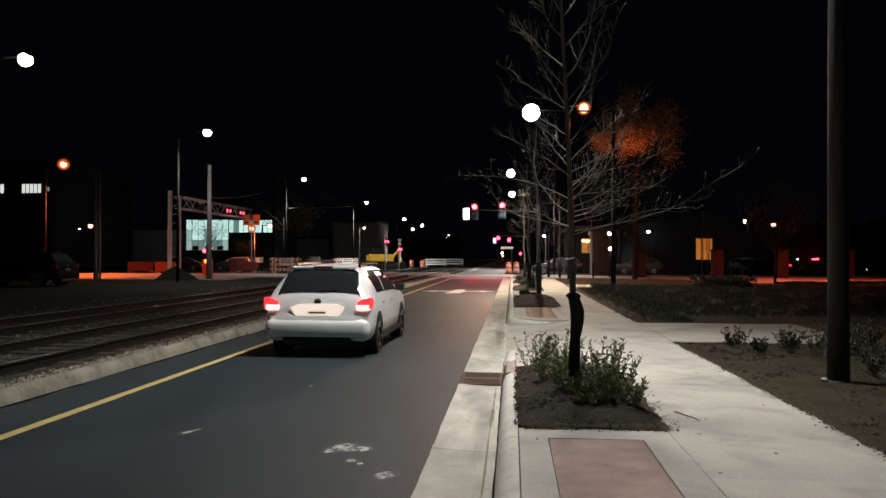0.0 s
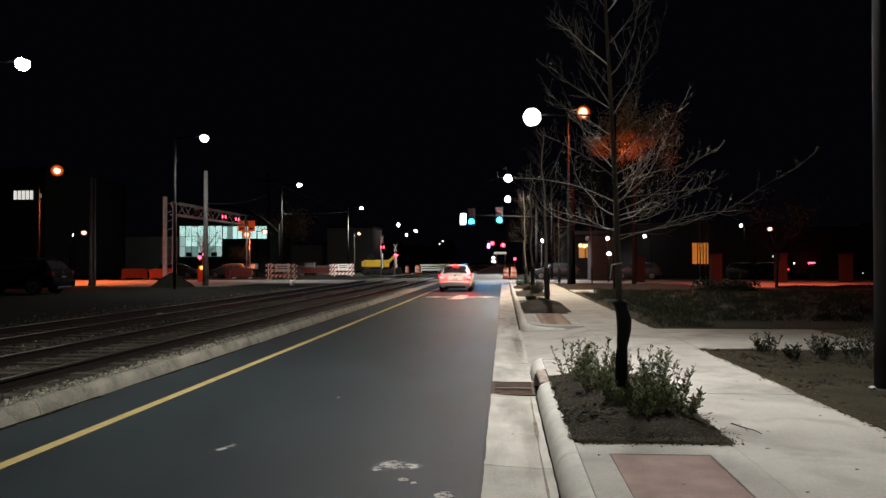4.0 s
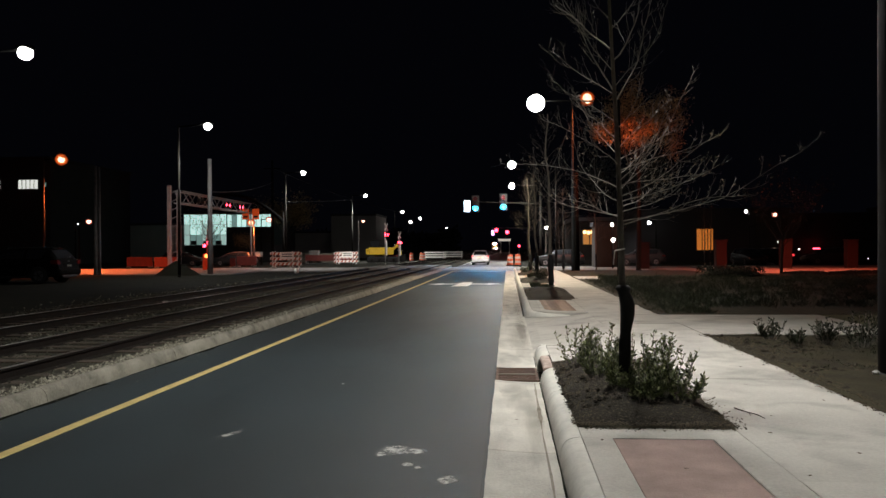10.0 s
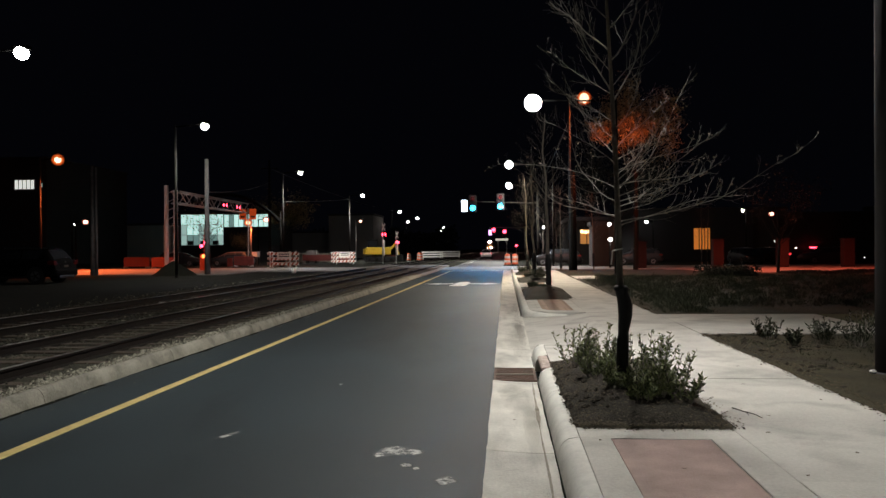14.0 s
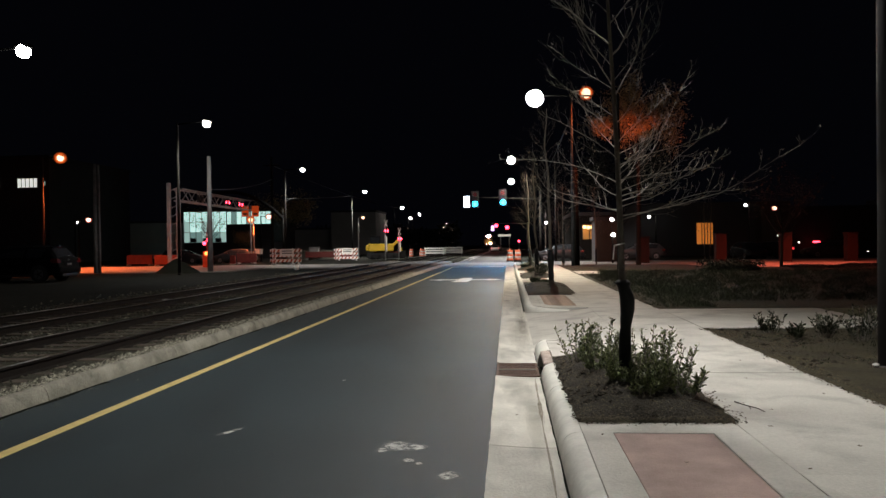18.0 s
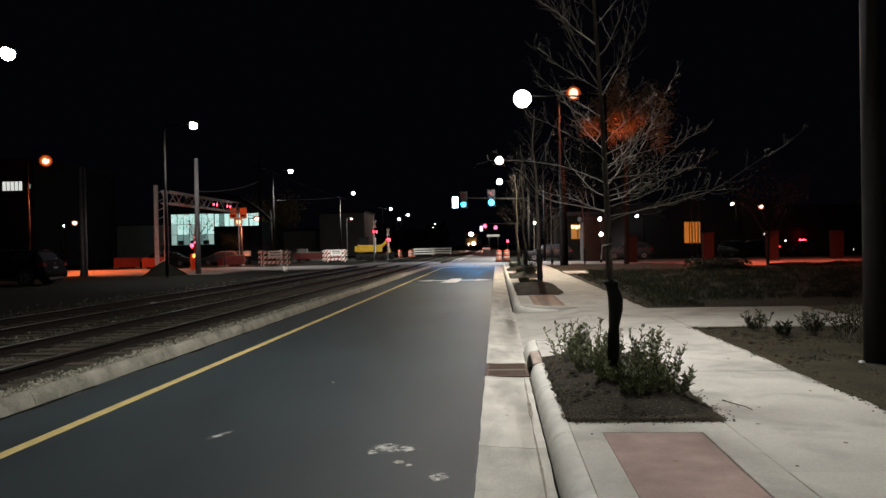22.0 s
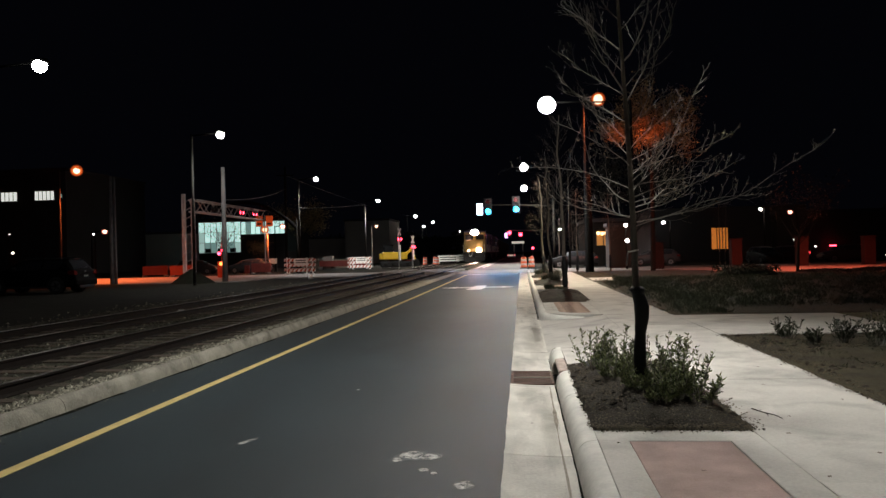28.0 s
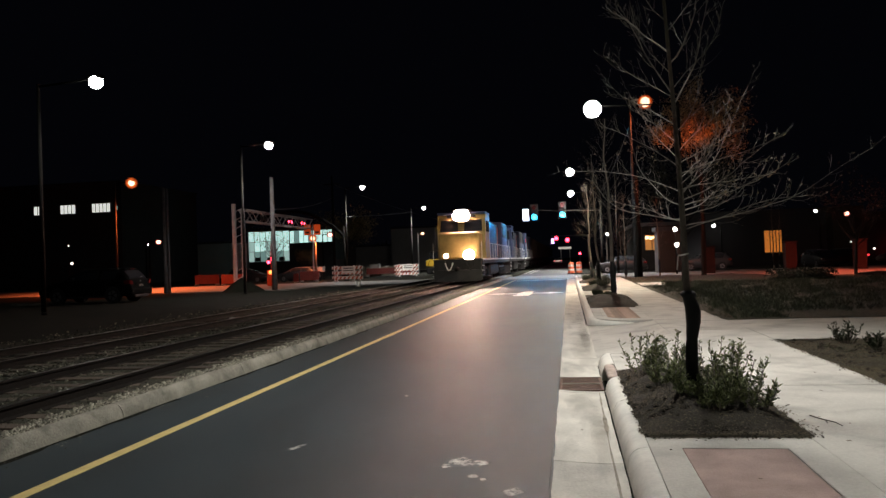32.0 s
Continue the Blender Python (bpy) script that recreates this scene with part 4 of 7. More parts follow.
# ---- trees and shrubs ----
def branch(bm, p, d, length, r, depth, rng, tips, up=0.12, spread=0.55):
    """A limb in short bent segments that sheds side limbs."""
    n = 4 if depth else 3
    for i in range(n):
        q = p + d * (length / n)
        r1 = r * (0.80 if depth else 0.7)
        bar(bm, p, q, r, r1, 6 if r > 0.012 else 4, caps=False)
        p, r = q, r1
        d = (d + Vector((rng.uniform(-0.16, 0.16), rng.uniform(-0.16, 0.16), up * rng.uniform(0.2, 1.4)))).normalized()
        if depth and i > 0:
            for k in range(rng.choice((1, 1, 2))):
                s = d.orthogonal().normalized()
                s.rotate(Matrix.Rotation(rng.uniform(0, 6.28), 3, d))
                branch(bm, p, (d + s * rng.uniform(spread * 0.7, spread * 1.5)).normalized(), length * rng.uniform(0.35, 0.6), r * 0.62, depth - 1, rng, tips, up, spread)
    tips.append(tuple(p))


def bare_tree(label, height, seed, m, group, bag=True, trunk_r=0.05, leaves=60, crown=None, low=1.75, shrink=1.0):
    """A young street tree without leaves: trunk, limbs and twigs, a few dry leaves, a black watering bag."""
    t = thing("street_tree", label, "tree", m, group)
    rng = random.Random(seed)
    bm = B()
    p, r, pts = Vector((0, 0, 0.0)), trunk_r, []
    n = 14
    for i in range(n):
        q = Vector((0.10 * noise.noise((seed, i * 0.35, 0)) - 0.010 * i, 0.10 * noise.noise((seed, i * 0.35, 5)), height * (i + 1) / n))
        r1 = trunk_r * (1 - 0.90 * ((i + 1) / n)) + 0.004
        bar(bm, p, q, r, r1, 10, caps=False)
        pts.append((p.copy(), r))
        p, r = q, r1
    part("trunk", bm, TWIG_DARK, t, smooth=True)
    tw, tips = B(), []
    for i in range(34):
        f = (low + (height * 0.97 - low) * (i / 33)) / height
        k = min(int(f * n), n - 1)
        base = pts[k][0].lerp(pts[min(k + 1, n - 1)][0], f * n - k)
        a = i * 2.4 + rng.uniform(-0.4, 0.4)
        out = 0.55 + 0.5 * f
        d = Vector((math.cos(a), math.sin(a), out)).normalized()
        branch(tw, base, d, shrink * (1.55 - 1.05 * f) * rng.uniform(0.7, 1.1), max(0.0055, pts[k][1] * 0.20), 2, rng, tips, 0.10)
    for d, length, z in crown or ():
        k = min(int(z / height * n), n - 1)
        branch(tw, Vector((pts[k][0].x, pts[k][0].y, z)), Vector(d).normalized(), length, 0.013, 2, rng, tips, 0.06, 0.5)
    tagged(part("crown", tw, TWIG_DARK, t), "bare thin twigs", kind="stuff")
    if leaves:
        spots = [q for q in rng.sample(tips, min(leaves, len(tips))) if q[2] < height * 0.68]
        ob = new("dead_foliage", leaf_mesh("dead_foliage", spots, 0.055, 0.018, DRY_LEAF, seed, 0.2))
        ob.parent = t
        tagged(ob, "few pale dry leaves", kind="stuff")
    if bag:
        bg = B()
        rings = []
        for j, (z, rr) in enumerate(((0.22, 0.075), (0.36, 0.095), (0.55, 0.085), (0.66, 0.080), (0.80, 0.098), (0.95, 0.105), (1.05, 0.088), (1.10, 0.06), (1.145, 0.085), (1.18, 0.05))):
            rings.append([bg.verts.new((rr * math.cos(2 * math.pi * i / 14) * (1 + 0.12 * noise.noise((i, j * 0.7, seed))) - 0.010 * z * 14 / 14, rr * 1.1 * math.sin(2 * math.pi * i / 14), z)) for i in range(14)])
        for a, b in zip(rings, rings[1:]):
            for i in range(14):
                bg.faces.new((a[i], a[(i + 1) % 14], b[(i + 1) % 14], b[i]))
        bg.faces.new(rings[-1])
        part("watering_bag", bg, BAG, t, "black plastic watering bag", smooth=True)
    return t


def limb(bm, p, d, length, r, rng, tips, curl=0.1, twig=0.34):
    """A slender limb in many short bent segments, set with curved side twigs that fork again."""
    n = 10
    for i in range(n):
        q = p + d * (length / n)
        bar(bm, p, q, r, r * 0.88, 5, caps=False)
        p, r = q, r * 0.88
        d = (d + Vector((rng.uniform(-0.20, 0.20), rng.uniform(-0.20, 0.20), rng.uniform(-0.16, 0.16) + curl))).normalized()
        if i > 0:
            for k in range(rng.choice((1, 2, 2))):
                s = d.orthogonal().normalized()
                s.rotate(Matrix.Rotation(rng.uniform(0, 6.28), 3, d))
                e = (d * 0.8 + s * rng.uniform(0.6, 1.1) + Vector((0, 0, 0.15))).normalized()
                w, l, rr = p.copy(), twig * rng.uniform(0.35, 1.2) * (1.3 - i / n), max(0.0021, r * 0.42)
                for m in range(5):
                    v = w + e * (l / 5)
                    bar(bm, w, v, rr, rr * 0.88, 4, caps=False)
                    w, rr = v, rr * 0.88
                    if m in (1, 2, 3) and rng.random() < 0.65:
                        s2 = e.orthogonal().normalized()
                        s2.rotate(Matrix.Rotation(rng.uniform(0, 6.28), 3, e))
                        u = w + (e + s2 * 0.9 + Vector((0, 0, 0.3))).normalized() * l * 0.34
                        bar(bm, w, u, rr * 0.8, rr * 0.6, 4, caps=False)
                        tips.append(tuple(u))
                    e = (e + Vector((rng.uniform(-0.25, 0.25), rng.uniform(-0.25, 0.25), 0.20))).normalized()
                tips.append(tuple(w))
    tips.append(tuple(p))


def specimen_tree(label, m, limbs, height, trunk_r, seed, group, leaves):
    """A young bare street tree whose limbs are given as (height, sideways, depthways, rise, curl)."""
    t = thing("street_tree", label, "tree", m, group)
    rng = random.Random(seed)
    bm, n, p, r, pts = B(), 16, Vector((0, 0, 0)), trunk_r, []
    for i in range(n):
        f = (i + 1) / n
        q = Vector((-0.11 * f ** 1.5 + 0.03 * math.sin(5 * f) - 0.065 * min(1, f / 0.22), 0.05 * math.sin(4 * f), height * f))
        r1 = trunk_r * (1 - 0.93 * f ** 0.8) + 0.004
        bar(bm, p, q, r, r1, 12, caps=False)
        pts.append((p.copy(), r))
        p, r = q, r1
    pts.append((p.copy(), r))
    part("trunk", bm, BARK, t, smooth=True)
    tw, tips = B(), []
    for z, dx, dy, dz, curl in limbs:
        f = z / height * n
        k = min(int(f), n - 1)
        base = pts[k][0].lerp(pts[k + 1][0], f - k)
        d = Vector((dx, dy, dz))
        limb(tw, base, (d.normalized() - Vector((0, 0, curl * 3))).normalized(), d.length * 1.06, 0.0085 if z in (2.80, 2.90, 3.20, 3.30) else min(0.0060, max(0.0042, pts[k][1] * 0.20)), rng, tips, curl, 0.30)
    limb(tw, pts[-4][0], Vector((0, 0, 1)), height * 0.22, 0.010, rng, tips, 0.02)
    tagged(part("crown", tw, TWIG, t), "bare thin twigs", kind="stuff")
    low = [q for q in tips if q[2] < 2.6]
    spots = [(q[0] + rng.uniform(-0.02, 0.02), q[1], q[2] - 0.02) for q in rng.sample(low, min(leaves, len(low)))]
    ob = new("dead_foliage", leaf_mesh("dead_foliage", spots, 0.027, 0.010, DRY_LEAF, seed, 0.2))
    ob.parent = t
    tagged(ob, "few pale dry leaves", kind="stuff")
    bg, rings = B(), []
    for j, (z, rr, off) in enumerate(((0.18, 0.050, 0.0), (0.30, 0.056, 0.0), (0.44, 0.058, 0.004), (0.54, 0.055, 0.008), (0.60, 0.050, 0.012), (0.66, 0.056, 0.020), (0.76, 0.066, 0.032), (0.86, 0.068, 0.034), (0.94, 0.064, 0.014), (0.99, 0.058, 0.0), (1.02, 0.078, -0.008), (1.05, 0.05, -0.010))):
        rings.append([bg.verts.new((rr * math.cos(2 * math.pi * i / 16) * (1 + 0.10 * noise.noise((i, j * 0.7, seed))) + off - 0.035, rr * 1.05 * math.sin(2 * math.pi * i / 16), z)) for i in range(16)])
    for a, b in zip(rings, rings[1:]):
        for i in range(16):
            bg.faces.new((a[i], a[(i + 1) % 16], b[(i + 1) % 16], b[i]))
    bg.faces.new(rings[-1])
    part("watering_bag", bg, BAG, t, "black plastic watering bag", smooth=True)
    return t


near_tree = specimen_tree("young bare street tree with a black watering bag", pose(1.315, 7.75, 0.16), (
    (2.80, 0.46, 0.0, 0.95, 0.05), (2.95, 0.55, -0.2, 0.80, 0.05), (3.20, 0.60, 0.1, 0.75, 0.06), (3.50, 0.55, -0.1, 0.70, 0.06), (3.80, 0.40, 0.2, 0.60, 0.05),
    (3.30, -0.52, 0.1, 0.62, 0.05), (2.90, -0.40, -0.1, 0.85, 0.06), (3.10, -0.55, -0.3, 0.70, 0.05), (3.60, -0.45, 0.1, 0.60, 0.05), (3.85, -0.34, -0.1, 0.55, 0.05),
    (2.62, -0.62, 0.1, 0.52, 0.05), (2.88, -0.62, -0.1, 0.46, 0.04), (2.35, 0.49, 0.1, 0.75, 0.05), (2.55, 0.50, -0.2, 0.55, 0.05), (2.45, -0.42, 0.3, 0.50, 0.03), (1.98, -0.98, 0.1, 0.60, 0.02), (2.15, 0.75, 0.2, 0.35, 0.03), (2.00, 0.70, -0.3, 0.30, 0.03), (1.85, 0.85, 0.4, 0.35, 0.03), (2.25, 0.55, 0.4, 0.40, 0.03),
    (1.62, 1.66, -0.1, 0.72, 0.03), (1.66, 1.10, 0.1, 0.24, 0.01), (1.90, 0.95, 0.2, 0.42, 0.02), (1.98, 1.10, 0.3, 0.95, 0.02), (1.72, -0.95, -0.2, 0.12, 0.02), (1.85, -0.75, 0.3, 0.45, 0.03),
    (2.05, 0.40, -0.6, 0.45, 0.03), (2.10, 0.35, 0.7, 0.40, 0.02), (2.20, -0.40, -0.6, 0.45, 0.03), (2.30, -0.28, 0.6, 0.5, 0.02), (1.80, 0.62, 0.5, 0.30, 0.03), (1.75, 0.55, -0.4, 0.22, 0.03), (1.95, 0.35, 0.3, 0.45, 0.04), (1.70, -0.50, 0.4, 0.25, 0.03)),
    5.0, 0.040, 5, "street trees", 240)
tie_strap = B()
bar(tie_strap, (-0.125, -0.045, 1.38), (-0.03, -0.05, 1.40), 0.007, None, 6)
bar(tie_strap, (-0.125, -0.045, 1.38), (-0.14, -0.05, 1.25), 0.006, None, 6)
part("tie_strap", tie_strap, REFLECT_WHITE, near_tree, "frayed pale tie strap")
second = bare_tree("slender bare street tree with a black watering bag", 5.6, 21, pose(1.52, 24.5, 0.2), "street trees", trunk_r=0.065, leaves=20, low=2.0)
bare_tree("slender bare street tree with a black watering bag", 5.4, 33, pose(1.42, 33.6, 0.2), "street trees", trunk_r=0.055, leaves=0, low=2.0)
bare_tree("slender bare street tree with a black watering bag", 5.2, 47, pose(1.38, 42.4, 0.2), "street trees", trunk_r=0.055, leaves=0, low=2.0)
for i, (x, y, s) in enumerate(((5.4, 79, 3), (4.6, 90, 4), (5.0, 101, 9), (4.8, 114, 6), (3.9, 52.5, 1), (6.6, 57, 2), (17.6, 70.0, 3), (18.6, 72.0, 5))):
    copy_thing(second, pose(x, y, 0.0, 0, 0, 70 * i))


def leafy_tree(label, m, height, r, seed, count, leaf=0.16, low=0.30, reach=0.42, foliage=TREE_LEAF):
    """A full-grown tree: tapered trunk, limbs, and a crown of small leaves in clumps with gaps."""
    t = thing("leafy_tree", label, "tree", m)
    rng = random.Random(seed)
    bm, tips = B(), []
    bar(bm, (0, 0, 0), (0.1, 0, height * (low + 0.1)), 0.017 * height, 0.011 * height, 10, caps=False)
    for i in range(9):
        a = i * 2.4
        branch(bm, Vector((0.1, 0, height * (low + 0.02 * i))), Vector((math.cos(a), math.sin(a), 1.1)).normalized(), height * reach, 0.0055 * height, 2, rng, tips, 0.15, 0.6)
    part("trunk", bm, DARK_BARK, t)
    r2 = np.random.default_rng(seed)
    spots = []
    for q in tips:
        for k in range(max(1, count // len(tips))):
            spots.append((q[0] + r2.normal(0, r), q[1] + r2.normal(0, r), q[2] + r2.normal(0, r * 0.8)))
    ob = new("crown", leaf_mesh("crown", spots, leaf, leaf * 0.34, foliage, seed, 0.3))
    ob.parent = t
    tagged(ob, "sparse brown autumn leaves", kind="stuff")
    return t


leafy_tree("tall tree with brown leaves under a sodium lamp", pose(9.3, 55.0, 0), 11.2, 0.34, 3, 12000, 0.13, 0.58, 0.27)
# these two crowns use the near-black leaf to look unlit
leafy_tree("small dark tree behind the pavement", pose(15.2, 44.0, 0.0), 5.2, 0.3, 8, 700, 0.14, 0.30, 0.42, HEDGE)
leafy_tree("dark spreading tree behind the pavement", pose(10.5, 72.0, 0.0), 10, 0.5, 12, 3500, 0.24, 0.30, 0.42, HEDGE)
leafy_tree("small round tree lit red by a sodium lamp", pose(-29.6, 84.5, 0.0), 3.9, 0.22, 19, 1500, 0.12, 0.30, 0.30)
leafy_tree("dark tree beside the lit office block", pose(-40, 100.0, 0.0), 7, 0.5, 15, 500, 0.22)
leafy_tree("dark tree beside the lit office block", pose(-33, 112.0, 0.0), 9, 0.6, 16, 3000, 0.3)


def shrub(label, m, stems, height, spread, seed, per=26, leaf=0.055, material=SHRUB_LEAF, name="shrub", group=""):
    """Upright stems set with narrow leaves."""
    s = thing(name, label, "shrub", m, group)
    rng = random.Random(seed)
    bm, spots = B(), []
    for i in range(stems):
        a, rr = rng.uniform(0, 6.28), spread * math.sqrt(rng.uniform(0, 1))
        p = Vector((0.35 * rr * math.cos(a), 0.35 * rr * math.sin(a), 0))
        d = Vector((math.cos(a) * 0.75 * rr / max(spread, 0.01), math.sin(a) * 0.75 * rr / max(spread, 0.01), 1.25)).normalized()
        h = height * rng.uniform(0.55, 1.1)
        for k in range(5):
            q = p + d * (h / 5)
            bar(bm, p, q, 0.0045, 0.0035, 4, caps=False)
            for j in range(per // 5):
                f = rng.uniform(0, 1)
                w = p.lerp(q, f)
                if k > 0:
                    spots.append((w.x + rng.uniform(-0.02, 0.02), w.y + rng.uniform(-0.02, 0.02), w.z))
            p = q
            d = (d + Vector((rng.uniform(-0.2, 0.2), rng.uniform(-0.2, 0.2), 0.12))).normalized()
    tagged(part("woody_base", bm, TWIG, s), kind="stuff")
    ob = new("foliage", leaf_mesh("foliage", spots, leaf, leaf * 0.16, material, seed, 0.8))
    ob.parent = s
    tagged(ob, kind="stuff")
    return s


PIT_SHRUB = "green narrow-leaved shrub growing from the mulch"
for i, (x, y, z, n, h, r) in enumerate(((0.98, 8.85, 0.24, 24, 0.44, 0.42), (1.20, 8.65, 0.27, 14, 0.46, 0.32), (1.52, 7.75, 0.26, 13, 0.48, 0.28), (1.66, 7.30, 0.24, 12, 0.40, 0.26), (1.70, 7.12, 0.20, 9, 0.26, 0.22), (1.22, 7.40, 0.28, 26, 0.20, 0.34), (1.45, 7.10, 0.27, 22, 0.22, 0.30), (1.08, 7.95, 0.28, 22, 0.26, 0.32),
                                         (1.70, 8.2, 0.25, 11, 0.42, 0.28), (1.36, 7.0, 0.26, 20, 0.14, 0.34), (1.62, 7.55, 0.27, 18, 0.20, 0.34), (1.36, 8.3, 0.28, 16, 0.30, 0.30))):
    shrub(PIT_SHRUB, pose(x, y, z), n, h, r * 0.92, 101 + 3 * i, 40, 0.050, group="shrubs in the tree pit")
for i, (x, y, h, r) in enumerate(((1.30, 24.6, 0.16, 0.34), (1.45, 24.9, 0.15, 0.34), (1.55, 32.8, 0.50, 0.42), (1.75, 34.4, 0.55, 0.40), (1.15, 34.0, 0.24, 0.40), (1.1, 26.4, 0.16, 0.4), (1.1, 42.0, 0.35, 0.45), (1.6, 43.2, 0.5, 0.4))):
    shrub("dark green shrub at the foot of a street tree", pose(x, y, 0.25), 46, h, r, 20 + i, 40, 0.06, BED_LEAF, group="shrubs in the far tree pits")
for i, (x, y, h, r) in enumerate(((4.17, 12.4, 0.36, 0.22), (4.36, 11.75, 0.25, 0.2), (4.80, 11.9, 0.42, 0.26), (5.10, 11.5, 0.5, 0.28), (5.55, 11.7, 0.5, 0.28), (5.05, 9.6, 0.4, 0.25), (5.2, 8.1, 0.4, 0.25), (6.0, 12.2, 0.5, 0.3))):
    shrub("small leafy shrub in the mulched bed", pose(x, y, 0.13), 18, h, r, 40 + i, 34, 0.065, BED_LEAF, group="shrubs in the bed")

# thin weeds in the mulched bed
rng = np.random.default_rng(31)
blades = []
for i in range(260):
    wx, wy = 3.7 + abs(rng.normal(0, 1.6)), rng.uniform(3.5, 12.9)
    for k in range(int(rng.integers(4, 14))):
        blades.append((wx + rng.normal(0, 0.05), wy + rng.normal(0, 0.05), 0.148))
weeds = new("weeds", leaf_mesh("weeds", blades, 0.055, 0.005, BED_LEAF, 6, 1.0))
tagged(weeds, "thin green weeds sprouting from the mulch", "weeds", kind="stuff")

# ground cover and hedges beyond the walkway
rng = np.random.default_rng(21)
spots = []
for i in range(1500):
    yy = 18.6 + 19 * rng.uniform() ** 1.1
    xx = 4.45 + 15 * rng.uniform() ** 1.3
    size = rng.uniform(0.5, 1.2)
    for k in range(int(34 * size)):
        spots.append((xx + rng.normal(0, 0.13) * size, yy + rng.normal(0, 0.16) * size, 0.14 + abs(rng.normal(0, 0.045)) * size))
for i in range(800):
    xx, yy = 3.45 + 1.2 * rng.uniform() ** 0.7, 17.2 + 18.7 * rng.uniform() ** 1.3
    for k in range(5):
        spots.append((xx + rng.normal(0, 0.05), yy + rng.normal(0, 0.05), 0.135))
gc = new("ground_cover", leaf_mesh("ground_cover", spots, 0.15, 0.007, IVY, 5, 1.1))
tagged(gc, "low tufts of dark grassy ground cover in the bed", "plants", kind="stuff")


def hedge(x0, x1, y, h, d, seed):
    r = np.random.default_rng(seed)
    pts = []
    for i in range(int((x1 - x0) * 420)):
        x = r.uniform(x0, x1)
        top = h * (0.80 + 0.25 * noise.noise((x * 0.8, seed, 0)))
        a = r.uniform(0, math.pi)
        pts.append((x, y + d * math.cos(a) * r.uniform(0.7, 1), 0.1 + top * abs(math.sin(a)) ** 0.5 * r.uniform(0.6, 1)))
    hg = thing("hedge", "rounded dark clipped hedge", "hedge")
    bm = B()
    ball(bm, ((x0 + x1) / 2, y, 0.1), 1.0, (x1 - x0) / 2, d * 0.85, h * 0.72, 18, 10)
    part("hedge_core", bm, GRASS_SOIL, hg)
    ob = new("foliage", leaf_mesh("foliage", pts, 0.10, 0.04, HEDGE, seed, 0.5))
    ob.parent = hg
    tagged(ob, kind="stuff")


hedge(9.4, 12.4, 38.5, 0.72, 0.8, 1)
hedge(14.6, 18.0, 41.5, 0.20, 0.8, 2)
hedge(18.2, 24.5, 42.5, 0.22, 0.9, 3)


# ---- lamps and poles ----
def street_lamp(x, y, h, head_x, material=LAMP_WHITE, r=0.34, pole=DARK_STEEL, base_r=0.10, z0=0.0, label="tall street lamp with a bright white head on an arm", dy=0.0):
    t = thing("street_lamp", label, "street lamp", pose(x, y, z0), "street lamps")
    barp("pole", (0, 0, 0), (0, 0, h + 0.1), base_r, pole, t, base_r * 0.6, 12)
    barp("base", (0, 0, 0), (0, 0, 0.12), base_r * 1.08, pole, t, base_r * 1.05, 12)
    dx = head_x - x
    barp("arm", (0, 0, h), (dx * 0.9, dy * 0.9, h + 0.12), 0.045, BLACK_POLE, t)
    boxp("lamp_head", (min(dx - 0.32, dx + 0.32), dy - 0.16, h + 0.12, max(dx - 0.32, dx + 0.32), dy + 0.16, h + 0.26), BLACK_POLE, t, "", 0.04)
    # globes are oversized and shells added around the core to paint glare
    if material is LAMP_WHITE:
        part("lamp_glare", ball(B(), (dx, dy, h), r * 0.88, 1, 1, 0.97, 28, 16), LAMP_WHITE, t, "white lamp globe enlarged by its glare", True)
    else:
        part("glare_core", ball(B(), (dx, dy, h), r * 0.54, 1, 1, 1, 24, 14), LAMP_CORE, t, "white core of the lamp glare", True)
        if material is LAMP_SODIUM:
            part("outer_halo", ball(B(), (dx, dy, h), r * 1.0, 1, 1, 0.97, 24, 14), SODIUM_HALO, t, "dim orange halo around the lamp", True)
        part("lamp_glare", ball(B(), (dx, dy, h), r * 0.82, 1, 1, 0.97, 24, 14), material, t, "coloured halo around the lamp core", True)
    return t


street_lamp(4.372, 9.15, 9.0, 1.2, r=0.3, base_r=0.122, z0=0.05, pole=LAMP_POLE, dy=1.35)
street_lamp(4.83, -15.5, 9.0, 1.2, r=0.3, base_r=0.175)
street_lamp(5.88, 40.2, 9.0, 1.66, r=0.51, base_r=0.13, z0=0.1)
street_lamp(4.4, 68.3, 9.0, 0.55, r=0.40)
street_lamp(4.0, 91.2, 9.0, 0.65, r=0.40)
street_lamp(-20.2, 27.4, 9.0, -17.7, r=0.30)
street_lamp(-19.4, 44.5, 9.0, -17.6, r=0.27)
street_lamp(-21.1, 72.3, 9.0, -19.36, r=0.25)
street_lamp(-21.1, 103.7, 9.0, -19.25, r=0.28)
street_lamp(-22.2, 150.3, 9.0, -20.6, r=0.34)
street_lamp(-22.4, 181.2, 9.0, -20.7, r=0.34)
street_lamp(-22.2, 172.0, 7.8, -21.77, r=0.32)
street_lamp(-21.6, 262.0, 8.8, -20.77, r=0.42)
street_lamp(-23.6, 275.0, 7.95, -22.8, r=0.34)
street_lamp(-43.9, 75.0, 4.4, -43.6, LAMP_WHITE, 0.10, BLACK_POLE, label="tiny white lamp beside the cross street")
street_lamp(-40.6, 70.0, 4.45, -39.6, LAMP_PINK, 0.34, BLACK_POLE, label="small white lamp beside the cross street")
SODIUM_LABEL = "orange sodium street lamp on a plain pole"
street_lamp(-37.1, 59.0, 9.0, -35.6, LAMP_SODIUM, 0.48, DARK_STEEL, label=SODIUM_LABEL)
